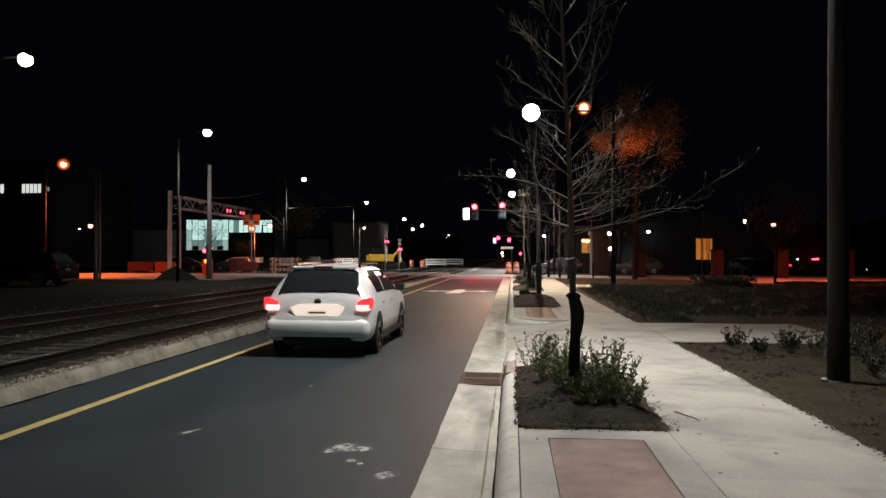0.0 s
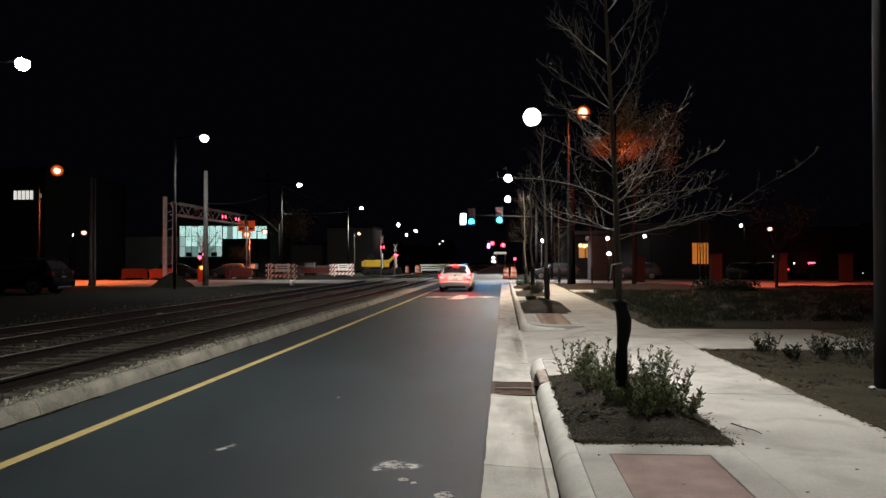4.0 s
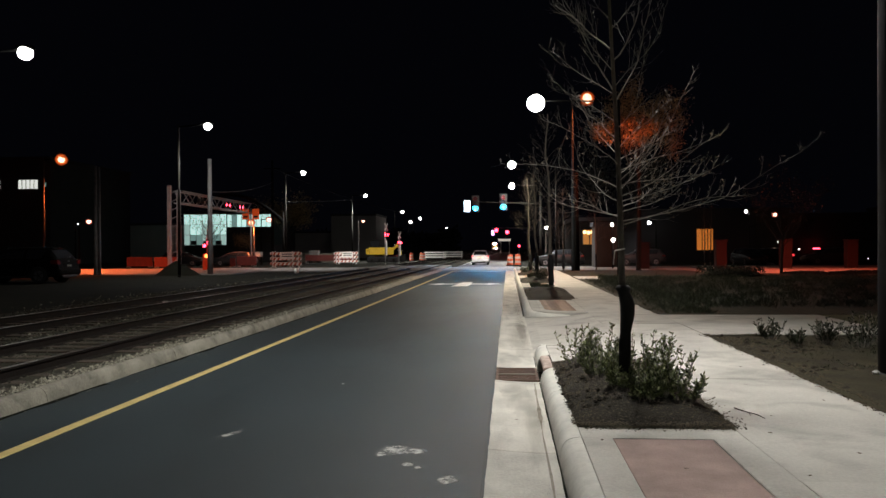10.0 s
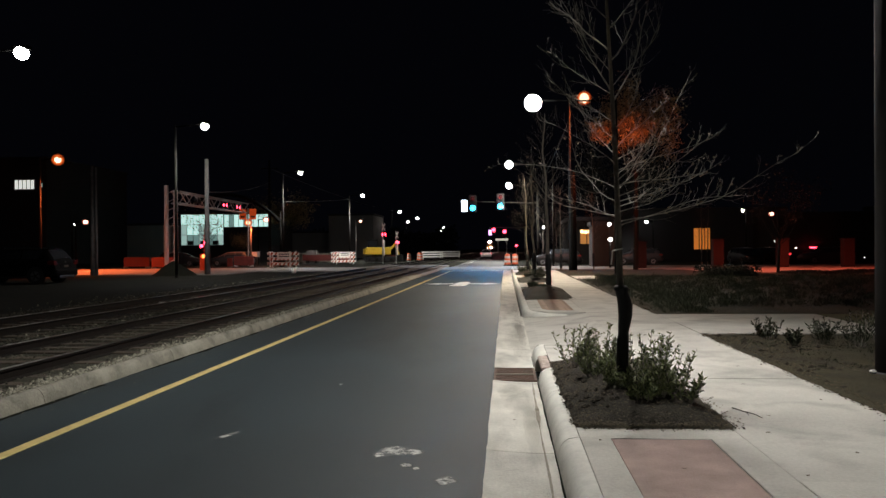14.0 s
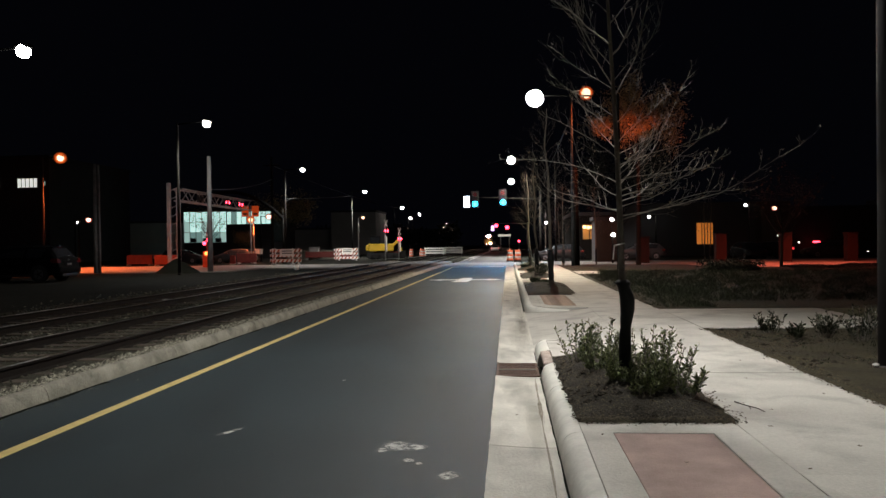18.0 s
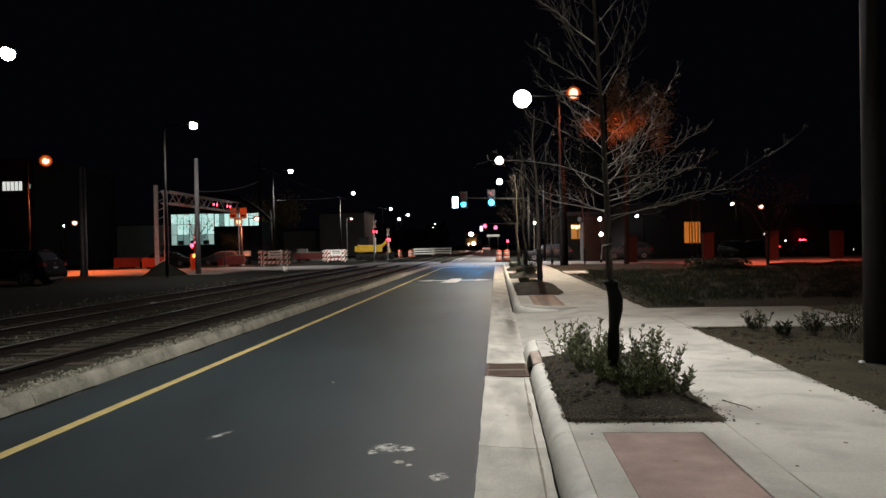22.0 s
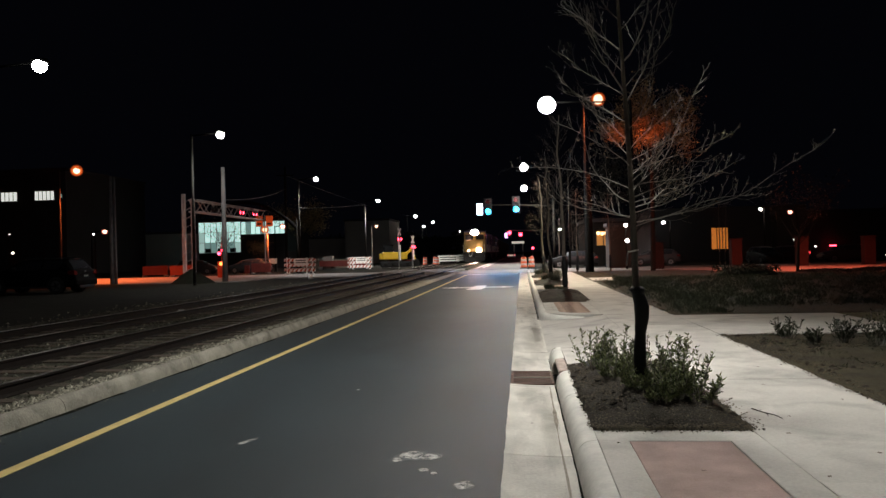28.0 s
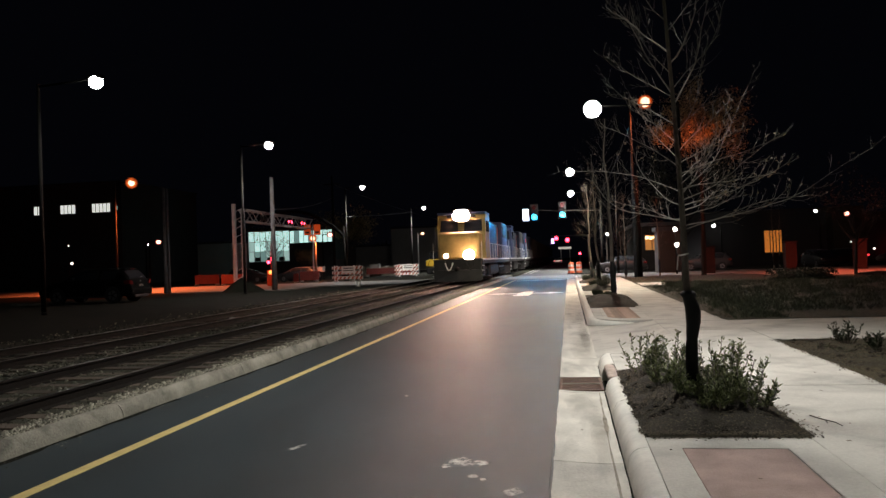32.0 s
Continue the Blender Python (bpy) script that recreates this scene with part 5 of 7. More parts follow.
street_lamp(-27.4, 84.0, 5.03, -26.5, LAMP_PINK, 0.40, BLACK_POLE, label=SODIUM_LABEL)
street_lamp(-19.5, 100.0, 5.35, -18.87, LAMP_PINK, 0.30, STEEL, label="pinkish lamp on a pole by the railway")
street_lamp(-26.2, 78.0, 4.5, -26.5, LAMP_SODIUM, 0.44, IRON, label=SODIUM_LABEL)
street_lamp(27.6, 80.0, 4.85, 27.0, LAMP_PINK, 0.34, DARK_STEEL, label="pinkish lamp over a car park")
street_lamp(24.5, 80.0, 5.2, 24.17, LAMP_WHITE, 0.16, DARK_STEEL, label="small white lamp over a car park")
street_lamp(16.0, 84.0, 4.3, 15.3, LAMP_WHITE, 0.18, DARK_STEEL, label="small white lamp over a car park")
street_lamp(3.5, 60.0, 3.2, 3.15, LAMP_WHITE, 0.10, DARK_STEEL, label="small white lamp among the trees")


def utility_pole(x, y, h, r, material, label, z0=0.0, arms=()):
    t = thing("utility_pole", label, "utility pole", pose(x, y, z0), "utility poles")
    barp("shaft", (0, 0, 0), (0, 0, h), r, material, t, r * 0.62, 12)
    for z, w in arms:
        boxp("crossarm", (-w / 2, -0.06, z, w / 2, 0.06, z + 0.12), material, t)
    return t


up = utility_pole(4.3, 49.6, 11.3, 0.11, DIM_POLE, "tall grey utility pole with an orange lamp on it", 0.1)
barp("lamp_arm", (0, 0, 11.1), (0.56, 0, 11.2), 0.04, STEEL, up)
# two glowing shells around a core paint this lamp's glare
part("lamp_glare", ball(B(), (0.95, 0, 11.0), 0.46, 1, 1, 0.97, 28, 16), SODIUM_HALO, up, "dim orange halo around the lamp", True)
part("inner_halo", ball(B(), (0.95, 0, 11.0), 0.37, 1, 1, 1, 28, 16), LAMP_SODIUM, up, "orange halo around the lamp core", True)
part("glare_core", ball(B(), (0.95, 0, 11.0), 0.29, 1, 1, 1.1, 24, 14), LAMP_CORE, up, "white core of the lamp glare", True)
# stands for a dark trunk, modelled as a plain pole
utility_pole(4.70, 51.5, 6.5, 0.20, WOOD_POLE, "dark wooden trunk beside the pavement, built as a pole", 0.1)
utility_pole(-20.1, 51.0, 7.85, 0.20, GREY_POLE, "stout pale weathered pole by the railway", 0.0)
utility_pole(-27.7, 50.0, 7.4, 0.15, GREY_POLE, "weathered pole by the railway, lit red", 0.0)
utility_pole(-27.42, 50.0, 7.3, 0.10, GREY_POLE, "weathered pole by the railway, lit red", 0.0)
utility_pole(-26.4, 85.0, 11.8, 0.18, WOOD_POLE, "tall dark utility pole", 0.0, ((10.8, 2.0),))
arch = utility_pole(-21.45, 72.6, 5.3, 0.12, WOOD_POLE, "dark pole with a long drooping curved arm", 0.0)
span = [(-9.9 * f, 0.0, 4.35 + 8.8 * f * (1 - f) * (1 - 0.20 * f) + 1.3 * f) for f in [k / 20 for k in range(21)]]
part("curved_arm", tube(B(), span, 0.17, 8), BLACK_POLE, arch, "black curved arm")


def cable(a, b, sag, r=0.018):
    a, b = Vector(a), Vector(b)
    bm = tube(B(), [a.lerp(b, i / 14) - Vector((0, 0, sag * 4 * (i / 14) * (1 - i / 14))) for i in range(15)], r, 5)
    tagged(part("cable", bm, WIRE), "black overhead cable slung between poles", "cable", "overhead cables")


cable((-21.1, 72.3, 6.25), (-21.1, 103.7, 8.5), 0.1, 0.035)
cable((-26.4, 85, 9.3), (-20.1, 51, 5.6), 0.35, 0.035)
cable((-26.4, 85, 10.9), (-21.1, 150, 9.0), 0.6, 0.03)
cable((4.3, 49.6, 9.8), (4.0, 91.2, 9.0), 0.5, 0.025)

# cantilever signal over the cross street at the level crossing
cant = thing("crossing_cantilever", "steel crossing signal on a trussed arm over the street", "crossing signal", pose(-26.3, 60.0, 0))
for k, xx in enumerate((-0.78, 0.0)):
    boxp("mast", (xx - 0.13, -0.13, 0, xx + 0.13, 0.13, 6.9 - 0.4 * k), PALE_STEEL, cant)
for i in range(9):
    bm = bar(B(), (-0.78, 0, 0.6 + 0.7 * i), (0, 0, 0.95 + 0.7 * i), 0.03, None, 6)
    part("mast_brace", bm, PALE_STEEL, cant)
for xx in (-0.35, 0.35):
    for zz in (5.45, 6.4):
        barp("chord", (xx, 0, zz), (xx, 16.5, zz - 0.05), 0.06, PALE_STEEL, cant)
for i in range(12):
    a, b = (5.45, 6.4) if i % 2 else (6.4, 5.45)
    for xx in (-0.35, 0.35):
        part("truss_web", bar(B(), (xx, 1.37 * i, a), (xx, 1.37 * (i + 1), b), 0.04, None, 6), PALE_STEEL, cant)
for i, yy in enumerate((3.2, 9.3, 12.8)):
    barp("hanger", (0.35, yy, 6.35), (0.45, yy, 5.85), 0.04, PALE_STEEL, cant)
    for s in (-0.38, 0.38):
        barp("target", (0.45, yy + s, 5.8), (0.50, yy + s, 5.8), 0.28, TRIM, cant, None, 18)
        barp("hood", (0.50, yy + s, 5.8), (0.62, yy + s, 5.8), 0.17, TRIM, cant, None, 14)
        if i > 0:
            part("red_lamp", ball(B(), (0.60, yy + s, 5.8), 0.15, 0.5, 1, 1, 12, 8), RED_BULB, cant, "glowing red flasher", True)
# two orange lit signs on a post
post = thing("orange_sign", "pair of orange lit warning signs on a post", "sign", pose(-26.0, 76.5, 0))
barp("post", (0, 0, 0), (0, 0, 5.9), 0.06, STEEL, post)
for xx in (-0.55, 0.50):
    boxp("sign_panel", (xx - 0.36, -0.03, 4.75, xx + 0.36, 0.03, 5.85), SIGN_ORANGE, post, "orange panel", 0.02)
    boxp("sign_bar", (xx - 0.22, -0.036, 4.95, xx + 0.22, -0.032, 5.12), TRIM, post)

# crossing signals with crossbucks beyond the excavator
for x, y, h in ((-13.5, 85.0, 4.2), (-12.2, 86.5, 3.3)):
    c = thing("crossing_signal", "railway crossing signal with white crossbuck and lit red lamps", "crossing signal", pose(x, y, 0, 0, 0, 74), "crossing signals")
    barp("mast", (0, 0, 0), (0, 0, h + 0.25), 0.07, STEEL, c)
    for a in (45, -45):
        bm = box(B(), -0.55, -0.03, -0.1, 0.55, 0.0, 0.1)
        bmesh.ops.transform(bm, matrix=pose(0, -0.08, h - 0.1, 0, a, 0), verts=bm.verts)
        part("crossbuck_blade", bm, REFLECT_WHITE, c)
    boxp("light_bar", (-0.42, -0.06, h - 0.98, 0.42, 0.0, h - 0.90), STEEL, c)
    for s in (-0.36, 0.36):
        barp("target", (s, -0.06, h - 0.94), (s, -0.10, h - 0.94), 0.24, TRIM, c, None, 16)
        part("red_lamp", ball(B(), (s, -0.14, h - 0.94), 0.15, 1, 0.5, 1, 12, 8), RED_BULB, c, "lit red flasher", True)
    boxp("striped_arm", (-0.08, -0.2, 0.9, 0.08, -0.12, 2.6), REFLECT_WHITE, c)

c = thing("crossing_signal", "railway crossing signal beside the cross street with red lamps", "crossing signal", pose(-24.7, 62.0, 0), "crossing signals")
barp("mast", (0, 0, 0), (0, 0, 3.3), 0.06, STEEL, c)
boxp("relay_case", (-0.35, -0.3, 0.0, 0.35, 0.3, 1.35), ORANGE, c, "red-lit equipment case", 0.04)
for a in (45, -45):
    bm = box(B(), -0.03, -0.55, -0.1, 0.0, 0.55, 0.1)
    bmesh.ops.transform(bm, matrix=pose(0.10, 0, 3.0, a, 0, 0), verts=bm.verts)
    part("crossbuck_blade", bm, REFLECT_WHITE, c)
for s in (-0.36, 0.36):
    barp("target", (0.06, s, 2.25), (0.10, s, 2.25), 0.24, TRIM, c, None, 16)
    part("red_lamp", ball(B(), (0.14, s, 2.25), 0.15, 0.6, 1, 1, 12, 8), RED_BULB, c, "lit red flasher", True)
part("warning_lamp", ball(B(), (0.0, -0.36, 1.15), 0.16, 1, 0.6, 1, 14, 10), glow("amber_warning_lamp", (1.0, 0.25, 0.06), 4.0), c, "lit amber warning lamp", True)
for s in (-0.25, 0.25):
    part("red_lamp", ball(B(), (s, -0.12, 2.0), 0.15, 1, 0.6, 1, 12, 8), RED_BULB, c, "lit red flasher", True)
boxp("gate_arm", (-0.05, -0.2, 1.1, 0.05, -0.08, 2.9), LOCO_RED, c, "raised red gate arm", 0.01)

# ---- traffic signals on a mast arm ----
mast = thing("signal_mast", "steel traffic signal mast with a long arm", "traffic signal", pose(3.2, 71.98, 0))
barp("pole", (0, 0, 0), (0, 0, 6.6), 0.15, DARK_STEEL, mast, 0.11, 12)
barp("arm", (0, 0, 5.75), (-7.4, 0, 6.05), 0.09, DARK_STEEL, mast, 0.05, 10)
BULBS = []


def signal_head(x, y, z, label, three=True):
    """A three-lens head. One lamp inside stands behind the red lens at first and behind the green one later."""
    t = thing("traffic_light", label, "traffic light", pose(x, y, z), "traffic lights")
    boxp("back_plate", (-0.36, 0.05, -0.78, 0.36, 0.08, 0.78), TRIM, t)
    boxp("housing", (-0.22, -0.135, -0.68, 0.22, 0.05, 0.68), TRIM, t, "", 0.02)
    for i, zz in enumerate((0.44, 0.0, -0.44)):
        # lens wider than a real one, to take in the signal's glare
        bm = B()
        bar(bm, (0, -0.20, zz), (0, -0.21, zz), 0.212, None, 24)
        part("lens", bm, (RED_LENS, TRIM, GREEN_LENS)[i], t)
        # ring added to keep the lamp's light off the housing
        part("lens_ring", bar(B(), (0, -0.13, zz), (0, -0.225, zz), 0.2145, None, 24, False), TRIM, t)
        hood = B()
        for k in range(9):
            a0, a1 = radians(20 * k), radians(20 * (k + 1))
            q = [hood.verts.new((0.21 * math.cos(a), yy, zz + 0.21 * math.sin(a))) for a, yy in ((a0, -0.02), (a1, -0.02), (a1, -0.38), (a0, -0.38))]
            hood.faces.new(q)
        part("hood", hood, TRIM, t)
    bulb = part("bulb", bar(B(), (0, -0.145, 0), (0, -0.16, 0), 0.208, None, 24), SIGNAL_BULB, t, "glowing signal lamp")
    BULBS.append(bulb)
    barp("bracket", (0, 0.05, 0.25), (0, 0.34, 0.25), 0.04, STEEL, t)
    return t


signal_head(-2.84, 71.7, 5.80, "traffic light over the lane showing one lit lens")
signal_head(-0.25, 71.7, 5.92, "traffic light over the lane showing one lit lens")
lit = thing("lane_control_sign", "small white lit sign hanging beside a traffic light", "sign", pose(-3.63, 71.9, 5.6))
boxp("case", (-0.34, 0.0, -0.6, 0.34, 0.12, 0.6), TRIM, lit, "", 0.02)
boxp("lit_face", (-0.27, -0.006, -0.52, 0.27, -0.001, 0.52), SIGN_WHITE, lit, "glowing white face", 0.0)
barp("bracket", (0, 0.05, 0.42), (0, 0.15, 0.42), 0.04, STEEL, lit)

lit = thing("lane_control_sign", "small pale lit sign beside a distant traffic light", "sign", pose(-3.15, 170.35, 5.15))
boxp("case", (-0.40, 0.0, -0.62, 0.40, 0.12, 0.62), TRIM, lit, "", 0.02)
boxp("lit_face", (-0.34, -0.006, -0.55, 0.34, -0.001, 0.55), SIGN_LILAC, lit, "glowing lilac face", 0.0)
barp("bracket", (0, 0.06, 0.5), (0, 0.06, 1.08), 0.05, STEEL, lit)
far_mast = thing("signal_mast", "steel traffic signal mast at the next junction", "traffic signal", pose(4.5, 170.4, 0))
barp("pole", (0, 0, 0), (0, 0, 6.4), 0.15, STEEL, far_mast, 0.11, 12)
barp("arm", (0, 0, 6.1), (-8.0, 0, 6.3), 0.09, STEEL, far_mast, 0.05, 10)
for x, z in ((-2.4, 5.7), (0.0, 5.3)):
    t = thing("traffic_light", "distant traffic light showing red", "traffic light", pose(x, 170, z - 0.34), "traffic lights")
    boxp("back_plate", (-0.5, 0.05, -0.7, 0.5, 0.08, 0.9), TRIM, t)
    boxp("housing", (-0.18, -0.02, -0.54, 0.18, 0.05, 0.54), TRIM, t, "", 0.02)
    # red ball oversized to paint the distant signal's glare
    part("red_lamp", ball(B(), (0, -0.05, 0.34), 0.42, 1, 0.3, 1), RED_BULB, t, "glowing red lens", True)
    barp("bracket", (0, 0.05, 0.8 if x < -1 else 1.18), (0, 0.45, 0.8 if x < -1 else 1.18), 0.05, STEEL, t)
t = thing("traffic_light", "distant red signal on a post by the pavement", "traffic light", pose(2.3, 150, 0), "traffic lights")
barp("post", (0, 0, 0), (0, 0, 2.3), 0.07, STEEL, t)
boxp("housing", (-0.18, -0.1, 1.6, 0.18, 0.1, 2.6), TRIM, t, "", 0.02)
part("red_lamp", ball(B(), (0, -0.12, 2.15), 0.24, 1, 0.4, 1), RED_BULB, t, "glowing red lens", True)


# ---- road works ----
def barricade(x, y, rz, w=2.3, h=1.25, sign=True):
    t = thing("barricade", "striped orange and white road barricade standing on its feet", "barricade", pose(x, y, 0, 0, 0, rz), "road works barricades")
    for s in (-w * 0.4, w * 0.4):
        boxp("upright", (s - 0.04, -0.04, 0, s + 0.04, 0.04, h + 0.1), REFLECT_WHITE, t)
        boxp("foot", (s - 0.04, -0.6, 0, s + 0.04, 0.6, 0.06), STEEL, t)
    for k in range(3):
        z = h - 0.25 - 0.45 * k
        rail = boxp("rail_board", (-w / 2, -0.075, z, w / 2, -0.045, z + 0.25), REFLECT_WHITE, t)
        n = int(w / 0.36)
        for i in range(n):
            x0 = -w / 2 + 0.05 + i * w / n
            bm = B()
            q = [(x0, z + 0.004), (x0 + 0.16, z + 0.004), (x0 + 0.30, z + 0.246), (x0 + 0.14, z + 0.246)]
            f = [bm.verts.new((min(a, w / 2), -0.079, b)) for a, b in q]
            g = [bm.verts.new((min(a, w / 2), -0.0755, b)) for a, b in q]
            bm.faces.new(f)
            for j in range(4):
                bm.faces.new((f[j], f[(j + 1) % 4], g[(j + 1) % 4], g[j]))
            part("stripe", bm, ORANGE, rail)
    if sign:
        boxp("sign_board", (-0.62, -0.10, h - 0.62, 0.62, -0.081, h + 0.02), REFLECT_WHITE, t, "white notice board", 0.01)
        for i in range(2):
            boxp("sign_bar", (-0.45, -0.105, h - 0.40 + 0.2 * i, 0.45, -0.1015, h - 0.32 + 0.2 * i), TRIM, t)
    return t


barricade(-19.4, 66.8, 6, 2.6, 1.4)
barricade(-20.6, 69.5, -4, 2.4, 1.4, False)
barricade(-17.6, 84.0, 3, 2.4, 1.35)
barricade(-18.6, 87.0, 12, 2.4, 1.3, False)
for x, y, rz in ((-10.6, 112, 4), (-8.4, 120, -6)):
    t = thing("barrier_rail", "low white three-rail barrier across the works", "barrier", pose(x, y, 0, 0, 0, rz), "white barriers")
    for s in (-1.3, 1.3):
        boxp("post", (s - 0.06, -0.06, 0, s + 0.06, 0.06, 1.25), REFLECT_WHITE, t)
    for k in range(3):
        boxp("rail_board", (-1.5, -0.09, 0.35 + 0.34 * k, 1.5, -0.06, 0.55 + 0.34 * k), REFLECT_WHITE, t)


def drum(x, y):
    t = thing("traffic_drum", "orange and white traffic drum beside the lane", "traffic drum", pose(x, y, 0), "traffic drums")
    barp("base", (0, 0, 0), (0, 0, 0.10), 0.36, RUBBER, t, 0.34, 14)
    for k in range(5):
        barp("band", (0, 0, 0.10 + 0.19 * k), (0, 0, 0.29 + 0.19 * k), 0.30 - 0.012 * k, (ORANGE, DULL_WHITE)[k % 2], t, 0.29 - 0.012 * k, 16)
    barp("grip", (-0.1, 0, 1.10), (0.1, 0, 1.10), 0.02, ORANGE, t)
    return t


for x, y in ((0.35, 70.4), (1.05, 70.9), (-13.0, 104.0), (-11.9, 106.5), (-14.1, 101.0), (-11.0, 101.0)):
    drum(x, y)


def works_panel(x, y, w, h, z, label="long works barrier with red light in its colour"):
    t = thing("works_barrier", label, "barrier", pose(x, y, 0), "works barriers")
    boxp("panel", (-w / 2, -0.05, z, w / 2, 0.05, z + h), PANEL_RED, t, "", 0.02)
    for s in (-w / 2 + 0.2, w / 2 - 0.2):
        boxp("foot", (s - 0.08, -0.35, 0, s + 0.08, 0.35, z), STEEL, t)


# a panel stands in here for a red-lit traffic drum
works_panel(-26.8, 73.4, 0.55, 0.8, 0.05, "short red panel in place of a drum")
works_panel(-27.9, 80.0, 0.9, 1.3, 0.05, "tall works board with red light in its colour")
works_panel(-31.6, 69.2, 2.3, 0.9, 0.12)
works_panel(-35.6, 72.0, 2.6, 0.9, 0.12)
works_panel(-25.6, 74.0, 2.0, 0.9, 0.12)
works_panel(-21.0, 90.0, 6.0, 0.7, 0.3)
works_panel(-14.5, 92.0, 3.0, 0.6, 0.3)

bucket = thing("bucket", "small white plastic bucket standing by the tracks", "bucket", pose(-14.46, 52.3, -0.02))
barp("pail", (0, 0, 0), (0, 0, 0.36), 0.14, REFLECT_WHITE, bucket, 0.17, 16)
barp("rim", (0, 0, 0.36), (0, 0, 0.385), 0.18, REFLECT_WHITE, bucket, None, 16)

# low wall and crates beside the works, under the orange lamps
long_wall = thing("low_wall", "long low concrete wall lit orange behind the works", "wall", pose(-27.6, 95.0, 0))
for i in range(4):
    boxp("wall_section", (2.2 * i, -0.15, 0.0, 2.2 * i + 2.17, 0.15, 1.15), KERB_OLD, long_wall, "", 0.03)
for x, y, w, h, z in ((-23.4, 92.0, 1.15, 0.9, 0.6), (-26.4, 80.0, 0.7, 0.5, 0.9)):
    crate = thing("tool_crate", "pale box on a stand beside the works", "crate", pose(x, y, 0), "crates by the works")
    boxp("box", (-w / 2, -0.4, z, w / 2, 0.4, z + h), WALL_GREY, crate, "", 0.03)
    boxp("lid", (-w / 2 - 0.03, -0.43, z + h, w / 2 + 0.03, 0.43, z + h + 0.05), WALL_GREY, crate)
    for sx in (-w / 2 + 0.06, w / 2 - 0.06):
        for sy in (-0.34, 0.34):
            boxp("leg", (sx - 0.04, sy - 0.04, 0, sx + 0.04, sy + 0.04, z), DARK_STEEL, crate)

# spoil heap
bm = B()
n = 24
rows = []
for i in range(n + 1):
    row = []
    for j in range(n + 1):
        x, y = 3.6 * (i / n - 0.5), 3.0 * (j / n - 0.5)
        d = math.hypot(x / 1.55, y / 1.3)
        h = 1.0 * max(0, 1 - d) ** 0.9 * (1 + 0.30 * noise.noise((x * 1.6, y * 1.6, 1)))
        row.append(bm.verts.new((x, y, h - 0.03)))
    rows.append(row)
for i in range(n):
    for j in range(n):
        bm.faces.new((rows[i][j], rows[i + 1][j], rows[i + 1][j + 1], rows[i][j + 1]))
heap = part("earth_mound", bm, EARTH, None, smooth=True)
heap.matrix_world = pose(-22.1, 50.3, -0.05)
tagged(heap, "dark heap of excavated earth by the tracks", "earth heap")

# excavator
ex = thing("excavator", "small yellow tracked excavator parked beside the railway", "excavator", pose(-15.0, 92.0, 0.0, 0, 0, 12))
for s in (-1, 1):
    tr = B()
    box(tr, -1.9, s * 0.95 - 0.25, 0.05, 1.9, s * 0.95 + 0.25, 0.75, 0.18)
    part("crawler_track", tr, RUBBER, ex)
    for k in range(4):
        barp("roller", (-1.3 + 0.87 * k, s * 1.205, 0.38), (-1.3 + 0.87 * k, s * 1.23, 0.38), 0.17, DARK_STEEL, ex, None, 12)
boxp("undercarriage", (-0.7, -0.7, 0.45, 0.7, 0.7, 0.95), DARK_STEEL, ex)
boxp("upper_body", (-1.7, -1.15, 0.95, 1.3, 1.15, 1.85), EXC_YELLOW, ex, "yellow bodywork", 0.15)
boxp("counterweight", (-2.0, -1.1, 1.0, -1.7, 1.1, 1.7), EXC_YELLOW, ex, "", 0.1)
boxp("cab", (-1.5, -1.1, 1.85, -0.3, -0.15, 2.65), CAR_GLASS, ex, "dark glazed cab", 0.1)
boxp("cab_roof", (-1.55, -1.14, 2.65, -0.25, -0.1, 2.74), DARK_STEEL, ex, "", 0.04)
for a, b, r in (((1.1, 0.2, 1.4), (1.9, 0.2, 2.25), 0.17), ((1.9, 0.2, 2.25), (2.3, 0.2, 0.9), 0.13)):
    barp("boom", a, b, r, EXC_YELLOW, ex, None, 8)
barp("ram", (1.15, 0.2, 1.75), (1.75, 0.2, 2.3), 0.06, CHROME, ex)
boxp("bucket", (2.1, -0.25, 0.1, 2.8, 0.65, 0.95), DARK_STEEL, ex, "", 0.1)


# ---- cars ----
# along the car: y, underside, half width, belt height, top, half width of the top
STATIONS = [(-0.03, 0.36, 0.72, 0.56, 0.60, 0.66), (0.00, 0.31, 0.785, 0.60, 0.655, 0.72), (0.045, 0.28, 0.83, 0.80, 0.90, 0.70), (0.10, 0.26, 0.85, 0.90, 1.00, 0.68), (0.24, 0.27, 0.865, 0.94, 1.20, 0.625), (0.40, 0.26, 0.87, 0.955, 1.36, 0.585), (0.52, 0.26, 0.87, 0.96, 1.425, 0.57),
            (0.80, 0.26, 0.87, 0.965, 1.46, 0.57), (1.5, 0.25, 0.87, 0.965, 1.475, 0.58), (2.2, 0.25, 0.87, 0.955, 1.455, 0.575), (2.6, 0.25, 0.87, 0.945, 1.385, 0.575), (3.35, 0.25, 0.865, 0.92, 1.0, 0.70), (3.6, 0.26, 0.86, 0.88, 0.94, 0.68),
            (4.15, 0.28, 0.82, 0.76, 0.82, 0.62), (4.40, 0.38, 0.70, 0.60, 0.66, 0.55)]


def station(y):
    for a, b in zip(STATIONS, STATIONS[1:]):
        if a[0] <= y <= b[0]:
            f = (y - a[0]) / (b[0] - a[0])
            return [u + (v - u) * f for u, v in zip(a, b)]


